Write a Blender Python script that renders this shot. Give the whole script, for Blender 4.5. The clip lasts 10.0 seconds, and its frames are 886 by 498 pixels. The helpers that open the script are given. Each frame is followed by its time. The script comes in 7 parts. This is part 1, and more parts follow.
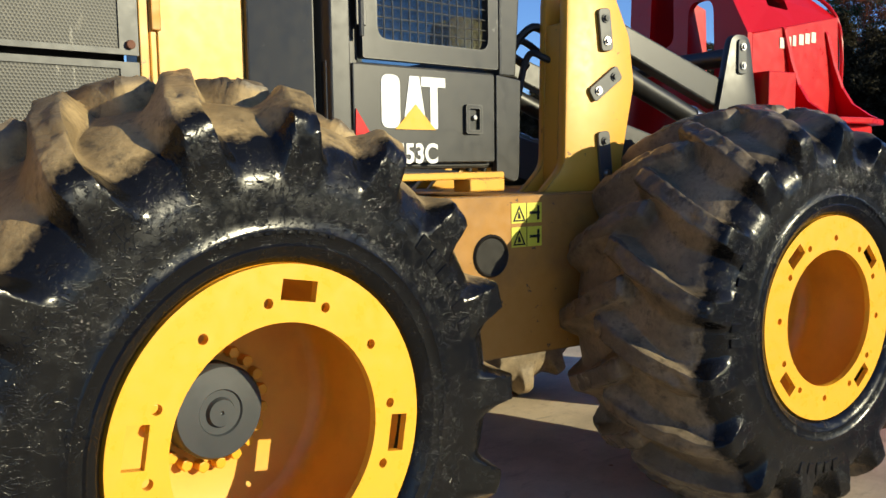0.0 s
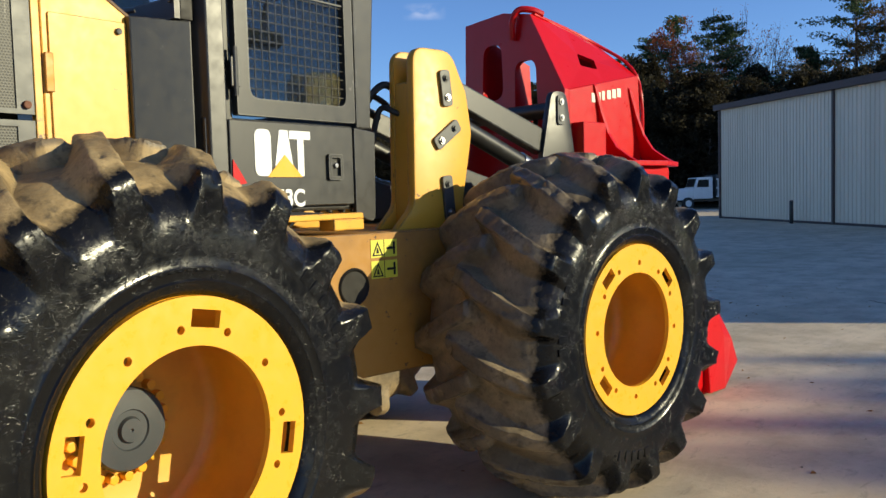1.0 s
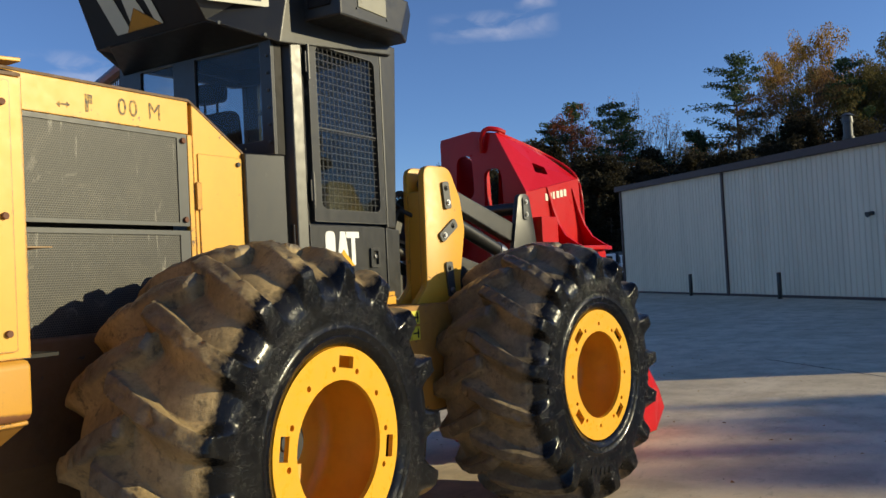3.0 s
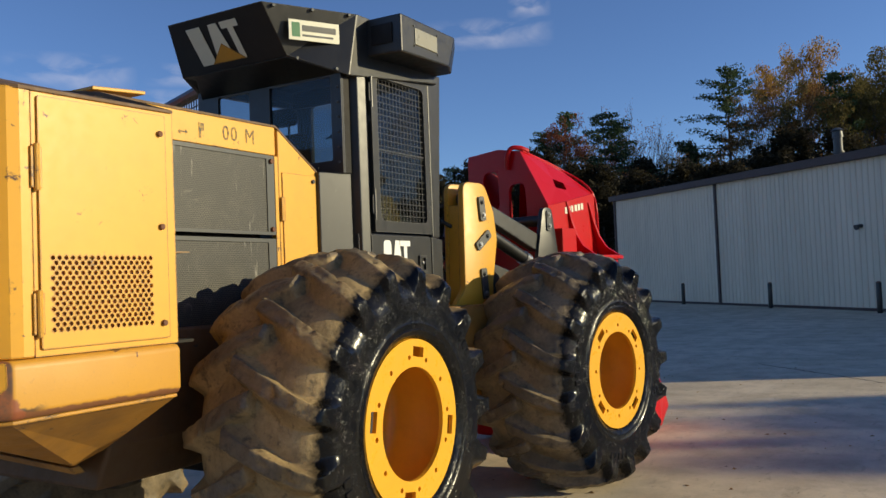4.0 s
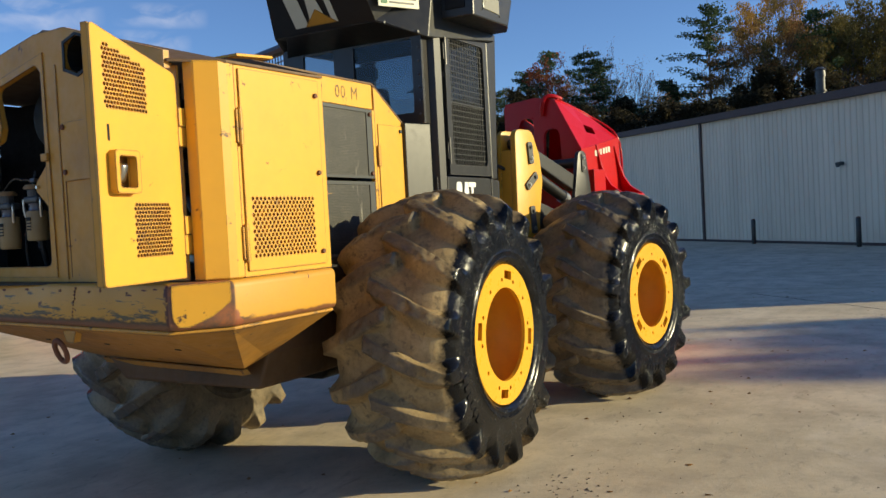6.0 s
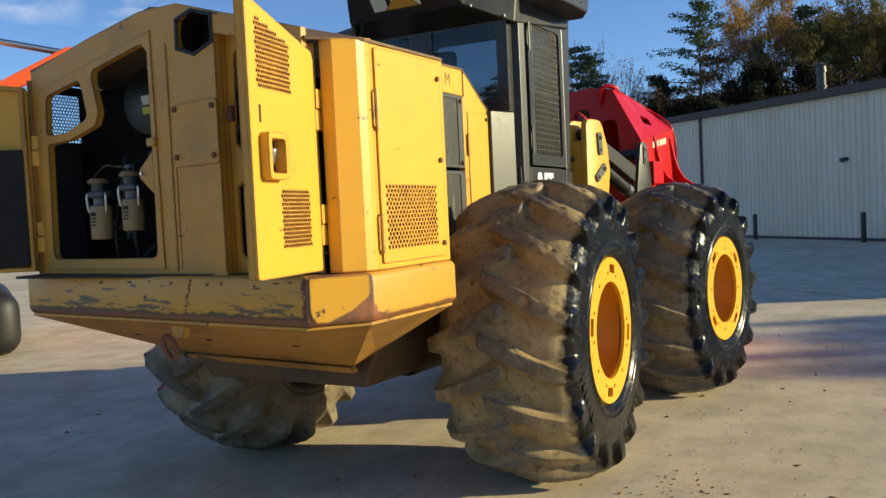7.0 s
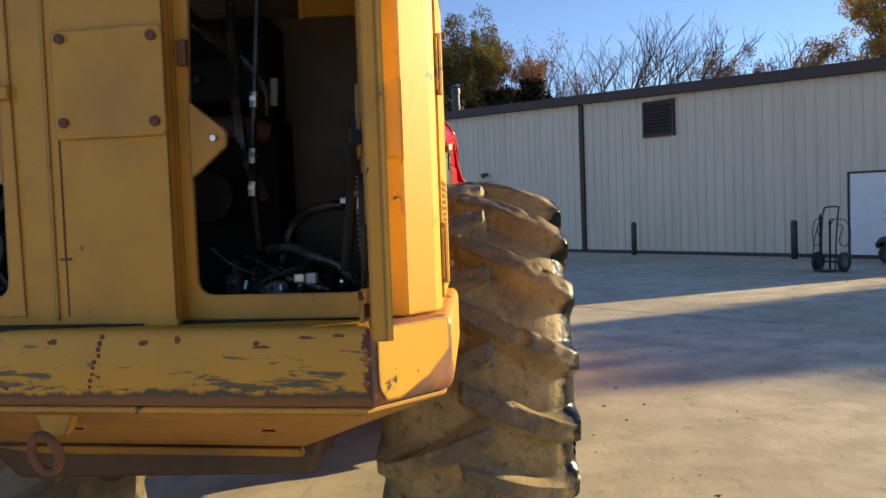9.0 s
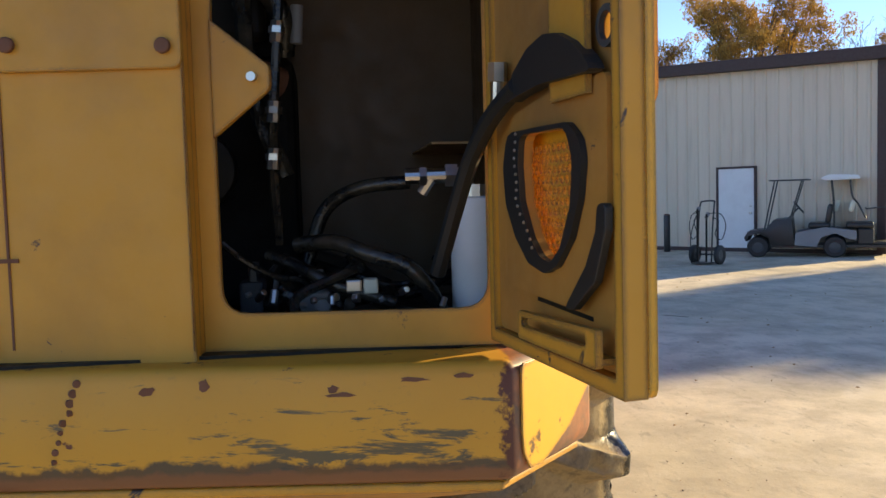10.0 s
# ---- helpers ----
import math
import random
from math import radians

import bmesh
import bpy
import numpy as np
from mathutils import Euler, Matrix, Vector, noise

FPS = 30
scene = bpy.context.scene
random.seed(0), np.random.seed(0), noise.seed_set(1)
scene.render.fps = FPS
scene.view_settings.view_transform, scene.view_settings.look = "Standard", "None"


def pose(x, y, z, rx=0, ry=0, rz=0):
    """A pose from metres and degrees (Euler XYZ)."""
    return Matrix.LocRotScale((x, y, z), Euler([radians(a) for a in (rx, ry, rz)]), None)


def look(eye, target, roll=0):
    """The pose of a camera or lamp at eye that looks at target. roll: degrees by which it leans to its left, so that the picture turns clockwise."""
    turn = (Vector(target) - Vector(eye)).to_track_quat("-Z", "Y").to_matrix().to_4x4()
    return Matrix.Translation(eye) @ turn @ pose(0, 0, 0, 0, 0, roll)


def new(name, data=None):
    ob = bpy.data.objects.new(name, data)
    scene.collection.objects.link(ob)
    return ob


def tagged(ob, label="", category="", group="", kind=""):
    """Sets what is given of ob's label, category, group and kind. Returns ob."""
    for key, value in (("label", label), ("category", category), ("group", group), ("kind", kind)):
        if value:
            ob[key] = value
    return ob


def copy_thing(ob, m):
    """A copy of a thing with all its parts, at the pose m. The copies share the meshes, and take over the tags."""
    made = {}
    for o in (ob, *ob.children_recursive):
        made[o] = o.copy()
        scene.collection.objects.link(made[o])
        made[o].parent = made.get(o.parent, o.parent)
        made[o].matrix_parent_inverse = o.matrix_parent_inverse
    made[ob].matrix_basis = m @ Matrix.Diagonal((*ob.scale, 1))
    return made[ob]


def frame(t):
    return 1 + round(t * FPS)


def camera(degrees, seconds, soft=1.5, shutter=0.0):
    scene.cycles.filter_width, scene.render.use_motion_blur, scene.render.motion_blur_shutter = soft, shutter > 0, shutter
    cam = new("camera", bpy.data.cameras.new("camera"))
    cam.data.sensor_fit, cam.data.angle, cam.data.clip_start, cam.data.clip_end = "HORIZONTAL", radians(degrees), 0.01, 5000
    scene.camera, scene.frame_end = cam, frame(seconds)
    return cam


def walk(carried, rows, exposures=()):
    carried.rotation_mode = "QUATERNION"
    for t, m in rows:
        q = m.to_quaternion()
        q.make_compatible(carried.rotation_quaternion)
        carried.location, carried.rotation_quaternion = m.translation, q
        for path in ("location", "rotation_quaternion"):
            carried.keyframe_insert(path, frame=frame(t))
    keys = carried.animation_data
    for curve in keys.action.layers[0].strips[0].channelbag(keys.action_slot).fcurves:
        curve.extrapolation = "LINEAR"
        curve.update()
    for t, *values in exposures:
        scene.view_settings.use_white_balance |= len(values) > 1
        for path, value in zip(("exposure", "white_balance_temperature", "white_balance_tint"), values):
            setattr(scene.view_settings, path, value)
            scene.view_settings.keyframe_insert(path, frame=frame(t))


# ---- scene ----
cam = camera(55.4, 10.0)
PATH = [
    (0, (0.029, 0.053, 1.53), (1.359, 1.533, 1.332), -0.8),
    (0.5, (-0.113, -0.114, 1.538), (1.37, 1.218, 1.371), -1.5),
    (1, (-0.382, -0.21, 1.56), (1.208, 0.996, 1.438), -1.6),
    (1.5, (-0.679, -0.323, 1.591), (0.924, 0.872, 1.571), -2.2),
    (2, (-1.012, -0.379, 1.598), (0.636, 0.755, 1.599), -2.9),
    (2.5, (-1.387, -0.394, 1.6), (0.336, 0.62, 1.625), -2.9),
    (2.7, (-1.556, -0.428, 1.588), (0.159, 0.6, 1.641), -2.7),
    (3.8, (-2.426, -0.503, 1.592), (-0.691, 0.489, 1.664), -3.4),
    (4, (-2.569, -0.517, 1.591), (-0.84, 0.485, 1.666), -2.3),
    (4.5, (-2.914, -0.495, 1.612), (-1.176, 0.49, 1.704), -3.0),
    (5, (-3.203, -0.475, 1.606), (-1.441, 0.47, 1.663), -3.1),
    (5.5, (-3.428, -0.482, 1.592), (-1.674, 0.477, 1.603), -2.6),
    (6, (-3.607, -0.363, 1.583), (-1.856, 0.6, 1.517), -3.0),
    (6.2, (-3.696, -0.26, 1.585), (-1.949, 0.709, 1.503), -3.5),
    (7.3, (-3.754, 0.639, 1.619), (-1.966, 1.531, 1.54), -2.0),
    (7.5, (-3.73, 0.842, 1.645), (-1.89, 1.62, 1.57), -3.8),
    (8, (-3.58, 1.349, 1.639), (-1.673, 1.95, 1.595), -2.3),
    (8.5, (-3.375, 1.809, 1.655), (-1.397, 2.086, 1.569), -1.9),
    (9, (-3.069, 2.178, 1.656), (-1.072, 2.248, 1.56), -2.1),
    (9.5, (-2.72, 2.51, 1.666), (-0.723, 2.422, 1.58), -2.4),
    (10, (-2.359, 2.729, 1.646), (-0.38, 2.465, 1.522), -1.6),
]
SUN_AZ = (0.428, -0.904)      # level direction towards the sun
SUN_EL = 15.5                # degrees above the horizon
EXPOSURE = [(0.0, 0.40, 6700, 19), (1.5, 0.29, 6900, 18), (2.5, 0.13, 7050, 19), (4.5, -0.01, 7150, 21), (5.5, 0.13, 7200, 19), (6.0, 0.28, 7300, 17), (7.5, 0.52, 7600, 14), (8.5, 0.64, 8200, 20), (9.0, 0.70, 8450, 23), (9.5, 0.88, 8700, 25), (10.0, 1.12, 8700, 24)]
walk(cam, [(t, look(eye, target, roll)) for t, eye, target, roll in PATH], EXPOSURE)

# ---- light ----
world = bpy.data.worlds.new("sky")
scene.world = world
world.use_nodes = True
wt = world.node_tree
sky = wt.nodes.new("ShaderNodeTexSky")
sky.sky_type = "NISHITA"
sky.sun_disc = False
sky.sun_elevation = radians(SUN_EL)
sky.sun_rotation = math.atan2(SUN_AZ[0], SUN_AZ[1])
sky.air_density = 1.0
sky.altitude = 1500
sky.dust_density = 0.0
sky.ozone_density = 6.2
wt.links.new(sky.outputs[0], wt.nodes["Background"].inputs[0])
wt.nodes["Background"].inputs[1].default_value = 0.143
sun_data = bpy.data.lights.new("sun", "SUN")
sun_data.energy, sun_data.angle, sun_data.color = 4.6, radians(0.53), (1.0, 0.98, 0.64)
sun = new("sun", sun_data)
sun.matrix_world = look((0, 0, 0), (-SUN_AZ[0] * math.cos(radians(SUN_EL)), -SUN_AZ[1] * math.cos(radians(SUN_EL)), -math.sin(radians(SUN_EL))))


# ---- materials ----
from mathutils import Quaternion


class Mat:
    """A node material with short calls."""

    def __init__(self, name, rough=0.5, metal=0.0, spec=0.5):
        self.m = bpy.data.materials.new(name)
        self.m.use_nodes = True
        self.t = self.m.node_tree
        self.b = self.t.nodes["Principled BSDF"]
        self.b.inputs["Roughness"].default_value = rough
        self.b.inputs["Metallic"].default_value = metal
        self.b.inputs["Specular IOR Level"].default_value = spec
        self.co = self.t.nodes.new("ShaderNodeTexCoord").outputs["Object"]

    def node(self, kind, **ins):
        n = self.t.nodes.new(kind)
        for k, v in ins.items():
            self.put(n.inputs[k.replace("_", " ")], v)
        return n

    def put(self, socket, v):
        if isinstance(v, bpy.types.NodeSocket):
            self.t.links.new(v, socket)
        else:
            socket.default_value = v

    def scaled(self, sx, sy, sz):
        n = self.node("ShaderNodeMapping", Vector=self.co)
        n.inputs["Scale"].default_value = (sx, sy, sz)
        return n.outputs[0]

    def noise(self, scale, detail=4.0, rough=0.6, co=None, distort=0.0):
        return self.node("ShaderNodeTexNoise", Vector=co or self.co, Scale=scale, Detail=detail, Roughness=rough, Distortion=distort).outputs[0]

    def step(self, v, lo, hi, a=0.0, b=1.0):
        n = self.node("ShaderNodeMapRange", Value=v)
        n.inputs["From Min"].default_value, n.inputs["From Max"].default_value = lo, hi
        n.inputs["To Min"].default_value, n.inputs["To Max"].default_value = a, b
        return n.outputs[0]

    def mix(self, f, a, b):
        n = self.t.nodes.new("ShaderNodeMix")
        n.data_type = "RGBA"
        self.put(n.inputs[0], f)
        self.put(n.inputs[6], a if isinstance(a, bpy.types.NodeSocket) else (*a, 1))
        self.put(n.inputs[7], b if isinstance(b, bpy.types.NodeSocket) else (*b, 1))
        return n.outputs[2]

    def math(self, op, a, b=0.0):
        n = self.t.nodes.new("ShaderNodeMath")
        n.operation = op
        self.put(n.inputs[0], a)
        self.put(n.inputs[1], b)
        return n.outputs[0]

    def xyz(self):
        return self.node("ShaderNodeSeparateXYZ", Vector=self.co).outputs

    def color(self, c):
        self.put(self.b.inputs["Base Color"], c if isinstance(c, bpy.types.NodeSocket) else (*c, 1))
        return self

    def rough(self, r):
        self.put(self.b.inputs["Roughness"], r)
        return self

    def bump(self, h, strength=0.3, dist=0.01):
        n = self.node("ShaderNodeBump", Height=h, Strength=strength, Distance=dist)
        self.t.links.new(n.outputs[0], self.b.inputs["Normal"])
        return self


def paint(name, col, dirt=(0.16, 0.10, 0.045), amount=0.35, rough=0.42, chips=0.0, chip_col=(0.05, 0.035, 0.03), calm=1.0, spec=0.5, edges=0.0):
    """Machine paint with dust in patches, fine scuffs and, where asked, chips and rubbed edges down to dark metal."""
    m = Mat(name, rough, spec=spec)
    n1, n2 = m.noise(2.3, 6), m.noise(19, 5)
    c = m.mix(m.step(n2, 0.35, 0.7, 0.0, 0.14), col, tuple(x * 0.82 for x in col))
    c = m.mix(m.step(n1, 0.48, 0.78, 0.0, amount), c, dirt)
    if chips:
        n3 = m.noise(13, 8, 0.7, distort=0.6)
        c = m.mix(m.step(n3, 0.70 - 0.1 * chips, 0.72 - 0.1 * chips), c, chip_col)
    if edges:
        worn = m.node("ShaderNodeBevel", Radius=0.012)
        worn.samples = 3
        flat_n = m.node("ShaderNodeNewGeometry").outputs["Normal"]
        dot = m.node("ShaderNodeVectorMath")
        dot.operation = "DOT_PRODUCT"
        m.put(dot.inputs[0], worn.outputs[0])
        m.put(dot.inputs[1], flat_n)
        n5 = m.noise(9, 7, 0.72)
        edge = m.math("ADD", m.step(dot.outputs["Value"], 1.0, 0.72), m.step(n5, 0.3, 0.7, -0.75, 0.35))
        c = m.mix(m.step(edge, 0.36 - 0.2 * edges, 0.44 - 0.2 * edges), c, chip_col)
    m.color(c).rough(m.step(n2, 0.3, 0.7, rough - 0.08 * calm, rough + 0.16 * calm))
    return m.bump(m.noise(90, 3), 0.025, 0.004).m


YELLOW = paint("yellow_paint", (0.76, 0.3738, 0.0342), amount=0.16, edges=0.72, calm=0.35, chips=0.3, chip_col=(0.1, 0.049, 0.0285))
YELLOW_DULL = paint("dusty_yellow_paint", (0.58, 0.268, 0.030), dirt=(0.19, 0.098, 0.036), amount=0.55, rough=0.5, edges=0.5, chips=0.3, chip_col=(0.1, 0.049, 0.0285))
YELLOW_NEW = paint("fresh_yellow_paint", (0.81, 0.3916, 0.0266), dirt=(0.6, 0.2492, 0.019), amount=0.15, rough=0.30)
YELLOW_OLD = paint("worn_yellow_paint", (0.6, 0.2777, 0.0304), amount=0.5, rough=0.5, edges=0.7, chips=0.6)
BLACK = paint("black_paint", (0.015, 0.0146, 0.0138), dirt=(0.05, 0.045, 0.036), amount=0.32, rough=0.38, calm=0.5, spec=0.55, edges=0.45, chip_col=(0.11, 0.105, 0.095))
GREY = paint("dark_grey_paint", (0.055, 0.058, 0.058), dirt=(0.10, 0.09, 0.08), amount=0.22, rough=0.45, calm=0.4)
RED = paint("red_paint", (0.54, 0.004, 0.006), dirt=(0.42, 0.006, 0.008), amount=0.2, rough=0.30, spec=0.3, calm=0.4)
ORANGE = paint("orange_paint", (0.75, 0.10, 0.02), amount=0.2)
WHITE = paint("white_paint", (0.78, 0.78, 0.76), dirt=(0.4, 0.38, 0.34), amount=0.2, rough=0.5)
CREAM = paint("cream_label", (0.72, 0.70, 0.55), dirt=(0.4, 0.36, 0.25), amount=0.3)
RUST = paint("rusty_steel", (0.16, 0.06, 0.03), dirt=(0.08, 0.04, 0.03), amount=0.7, rough=0.7)
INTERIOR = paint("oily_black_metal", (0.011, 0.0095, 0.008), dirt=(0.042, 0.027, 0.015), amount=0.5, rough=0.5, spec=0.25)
OILY_BROWN = paint("oily_brown_paint", (0.27, 0.155, 0.06), dirt=(0.12, 0.075, 0.036), amount=0.6, rough=0.5)
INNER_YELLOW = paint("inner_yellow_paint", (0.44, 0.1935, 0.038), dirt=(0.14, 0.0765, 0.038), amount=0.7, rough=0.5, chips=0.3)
DARK_RIM = paint("hub_grey_paint", (0.035, 0.04, 0.045), dirt=(0.09, 0.085, 0.08), amount=0.4, rough=0.5)
GALV = paint("galvanised_steel", (0.22, 0.22, 0.22), dirt=(0.12, 0.11, 0.1), amount=0.5, rough=0.5)
# near black that stands for the deep shade in the engine bay
BAY_SHADE = paint("bay_shade_black", (0.005, 0.0045, 0.004), dirt=(0.016, 0.010, 0.006), amount=0.5, rough=0.7, spec=0.15)
# bay wall brown, darkened to stand for shade
SHADED_BROWN = paint("shaded_bay_brown", (0.10, 0.055, 0.024), dirt=(0.04, 0.026, 0.015), amount=0.6, rough=0.55)
# grime and the shade under the machine, both in the base colour
UNDERBODY = paint("grimy_shaded_underbody_paint", (0.10, 0.05, 0.017), dirt=(0.03, 0.019, 0.012), amount=0.8, rough=0.65, chips=0.5)
# grimy belly paint; on the front frame its dark tone stands for shade
GRIMY_SHADED = paint("grimy_shaded_yellow_paint", (0.4, 0.1845, 0.0266), dirt=(0.1, 0.0495, 0.0238), amount=0.75, rough=0.6, chips=0.5, edges=0.8)
STEEL = Mat("bright_steel", 0.28, 1.0).color((0.55, 0.53, 0.5)).m
RUBBER = Mat("black_rubber", 0.55).color((0.012, 0.012, 0.012)).m
OILY = Mat("oily_black_rubber", 0.16)
OILY.color(OILY.mix(OILY.step(OILY.noise(12, 5), 0.45, 0.65), (0.010, 0.010, 0.010), (0.05, 0.04, 0.028)))
OILY = OILY.bump(OILY.noise(70, 4), 0.5, 0.006).m
DECAL = Mat("yellow_label", 0.5).color((0.62, 0.56, 0.04)).m
FILTER = paint("cream_canister", (0.36, 0.235, 0.10), dirt=(0.12, 0.08, 0.045), amount=0.6)


def bumper_material():
    """Yellow paint: worn to dark steel and rust along lip and corners, a few level scrapes on the rear face."""
    m = Mat("scraped_bumper_paint", 0.5)
    x, y, z = m.xyz()
    n1, n2, n4 = m.noise(3.0, 6), m.noise(16, 7, 0.7, co=m.scaled(1, 0.3, 1.9), distort=0.5), m.noise(11, 7, 0.68)
    c = m.mix(m.step(n1, 0.45, 0.75, 0, 0.35), (0.57, 0.275, 0.031), (0.44, 0.205, 0.031))
    c = m.mix(m.step(m.noise(60, 4), 0.62, 0.72, 0, 0.25), c, (0.3, 0.16, 0.05))
    back = m.step(x, -0.66, -0.72)
    low = m.step(z, 1.35, 1.225, -0.085, 0.030)
    scrape = m.math("MULTIPLY", m.step(m.math("ADD", n2, low), 0.545, 0.59), m.math("MULTIPLY", back, m.step(y, 2.43, 2.47)))
    c = m.mix(m.math("MULTIPLY", scrape, 0.9), c, (0.055, 0.062, 0.048))
    c = m.mix(m.step(m.noise(9, 6, 0.6, distort=0.7), 0.675, 0.69), c, (0.12, 0.035, 0.02))

    top = m.math("ADD", m.noise(15, 7, 0.68, co=m.scaled(1, 0.55, 1), distort=0.5), m.step(z, 1.315, 1.372, -0.22, 0.0))
    c = m.mix(m.step(top, 0.60, 0.62), c, (0.11, 0.04, 0.025))

    def corner(px, py):
        dx, dy = m.math("SUBTRACT", x, px), m.math("SUBTRACT", y, py)
        return m.math("SQRT", m.math("ADD", m.math("MULTIPLY", dx, dx), m.math("MULTIPLY", dy, dy)))

    band = m.math("ADD", z, m.step(n4, 0.3, 0.7, -0.013, 0.013))
    c = m.mix(m.math("MULTIPLY", m.step(band, 1.211, 1.203, 0, 0.92), back), c, m.mix(m.step(n4, 0.42, 0.58), (0.040, 0.040, 0.034), (0.085, 0.040, 0.022)))
    c = m.mix(m.step(m.math("ADD", z, m.step(n4, 0.3, 0.7, -0.008, 0.008)), 1.196, 1.188), c, (0.19, 0.075, 0.032))
    wedge = m.math("ADD", corner(-0.795, 2.24), m.math("MULTIPLY", m.math("SUBTRACT", z, 1.18), 0.8))
    c = m.mix(m.step(m.math("ADD", wedge, m.step(n4, 0.3, 0.7, -0.035, 0.035)), 0.048, 0.036), c, (0.27, 0.08, 0.035))
    c = m.mix(m.step(m.math("ADD", corner(-1.005, 2.435), m.step(n4, 0.3, 0.7, -0.03, 0.03)), 0.020, 0.012), c, (0.09, 0.025, 0.018))
    canted = m.math("MULTIPLY", m.step(y, 2.440, 2.434), m.step(x, -0.792, -0.798))
    c = m.mix(canted, c, m.mix(m.step(n4, 0.40, 0.60), (0.34, 0.115, 0.045), (0.13, 0.075, 0.05)))
    return m.color(c).rough(m.step(n1, 0.3, 0.7, 0.38, 0.58)).bump(m.math("ADD", m.noise(60, 4), m.math("MULTIPLY", scrape, -1.0)), 0.12, 0.004).m


BUMPER = bumper_material()


def tyre_material(name, pale, dark, reach, gloss, rub):
    """Dusty brown tread with rubbed bars, wet black dressed sidewall on the outer side (local -y)."""
    m = Mat(name, 0.5, spec=0.27)
    x, y, z = m.xyz()
    shift = m.node("ShaderNodeVectorMath")
    m.put(shift.inputs[0], m.co)
    m.put(shift.inputs[1], m.math("MULTIPLY", m.node("ShaderNodeObjectInfo").outputs["Random"], 9.0))
    co = shift.outputs[0]
    n1, n2, n3 = m.noise(4.0, 6, co=co), m.noise(48, 5, 0.65, co=co), m.noise(11, 6, 0.65, co=co)
    dust = m.mix(m.step(n1, 0.36, 0.64), pale, dark)
    dust = m.mix(m.step(n2, 0.45, 0.75, 0, 0.5), dust, tuple(0.7 * v for v in dark))
    r = m.math("SQRT", m.math("ADD", m.math("MULTIPLY", x, x), m.math("MULTIPLY", z, z)))
    crest = m.math("ADD", r, m.math("MULTIPLY", m.math("MULTIPLY", y, y), 0.29))
    crest = m.math("ADD", crest, m.step(n3, 0.3, 0.7, -0.012, 0.012))
    dust = m.mix(m.step(crest, 0.878, 0.896, 0, rub), dust, m.mix(n2, (0.17, 0.135, 0.105), (0.055, 0.047, 0.040)))
    dust = m.mix(m.step(m.noise(17, 6, 0.7, co=co), 0.54, 0.68, 0, 0.75), dust, (0.05, 0.042, 0.034))
    edge = m.math("ADD", m.math("ADD", y, m.math("MULTIPLY", m.math("SUBTRACT", r, 0.80), 0.55)), m.step(n3, 0.3, 0.7, -0.032, 0.032))
    wet = m.math("MAXIMUM", m.step(edge, reach + 0.01, reach - 0.04), m.math("MULTIPLY", m.step(r, 0.66, 0.62), m.step(y, 0.0, -0.1)))
    streak = m.step(m.noise(6, 5, 0.7, co=co, distort=1.0), 0.60, 0.80, 0.0, 0.2)
    black = m.mix(streak, (0.005, 0.005, 0.0055), (0.026, 0.023, 0.020))
    lee = m.step(m.math("ADD", y, m.step(n3, 0.3, 0.7, -0.03, 0.03)), 0.325, 0.365, 0.0, 0.15)
    dust = m.mix(lee, dust, (0.07, 0.062, 0.052))
    m.color(m.mix(wet, dust, black))
    mid = m.noise(26, 5, 0.7, co=co)
    wisp = m.math("ABSOLUTE", m.math("SUBTRACT", m.noise(17, 3, 0.6, co=co, distort=1.6), 0.5))
    patch = m.step(m.noise(5.5, 4, 0.7, co=co), 0.44, 0.60)
    polar = m.node("ShaderNodeCombineXYZ", X=m.math("MULTIPLY", m.math("ARCTAN2", z, x), 30.0), Y=m.math("MULTIPLY", r, 3.0))
    run = m.step(m.noise(1.6, 3, 0.6, co=polar.outputs[0]), 0.64, 0.72, 0.0, 0.6)
    ridge = m.math("ADD", m.math("MULTIPLY", m.step(wisp, 0.020, 0.0), 0.5), m.math("ADD", run, m.step(m.noise(120, 2, 0.5, co=co), 0.58, 0.72)))
    drop = m.math("MULTIPLY", m.math("MULTIPLY", ridge, wet), patch)
    m.rough(m.mix(wet, m.mix(m.step(crest, 0.87, 0.89), (gloss, gloss, gloss), (gloss - 0.2, gloss - 0.2, gloss - 0.2)), m.mix(m.step(mid, 0.4, 0.6), (0.13, 0.13, 0.13), (0.28, 0.28, 0.28))))
    dry = m.math("MULTIPLY", n2, m.step(wet, 0, 1, 1.0, 0.06))
    lump = m.math("MULTIPLY", n3, m.step(wet, 0, 1, 0.6, 0.10))
    m.bump(m.math("ADD", m.math("ADD", dry, lump), m.math("MULTIPLY", mid, m.math("MULTIPLY", wet, 0.05))), 0.45, 0.008)
    beads = m.node("ShaderNodeBump", Height=drop, Strength=1.0, Distance=0.0016, Normal=m.b.inputs["Normal"].links[0].from_socket)
    m.t.links.new(beads.outputs[0], m.b.inputs["Normal"])
    return m.m


TYRE = tyre_material("tyre_rubber", (0.46, 0.325, 0.162), (0.22, 0.155, 0.080), -0.362, 0.58, 0.8)
# wetter, darker front tread; also the shade on the far rear tyre
TYRE_WET_SHADED = tyre_material("dressed_shaded_tyre_rubber", (0.30, 0.225, 0.140), (0.13, 0.100, 0.066), -0.342, 0.45, 0.85)


def rim_floor_material():
    m = Mat("rim_inside_paint", 0.42)
    n = m.noise(4, 5)
    return m.color(m.mix(m.step(n, 0.4, 0.7), (0.78, 0.375, 0.028), (0.62, 0.285, 0.026))).bump(m.noise(40, 3), 0.05, 0.004).m


RIM_INNER = rim_floor_material()


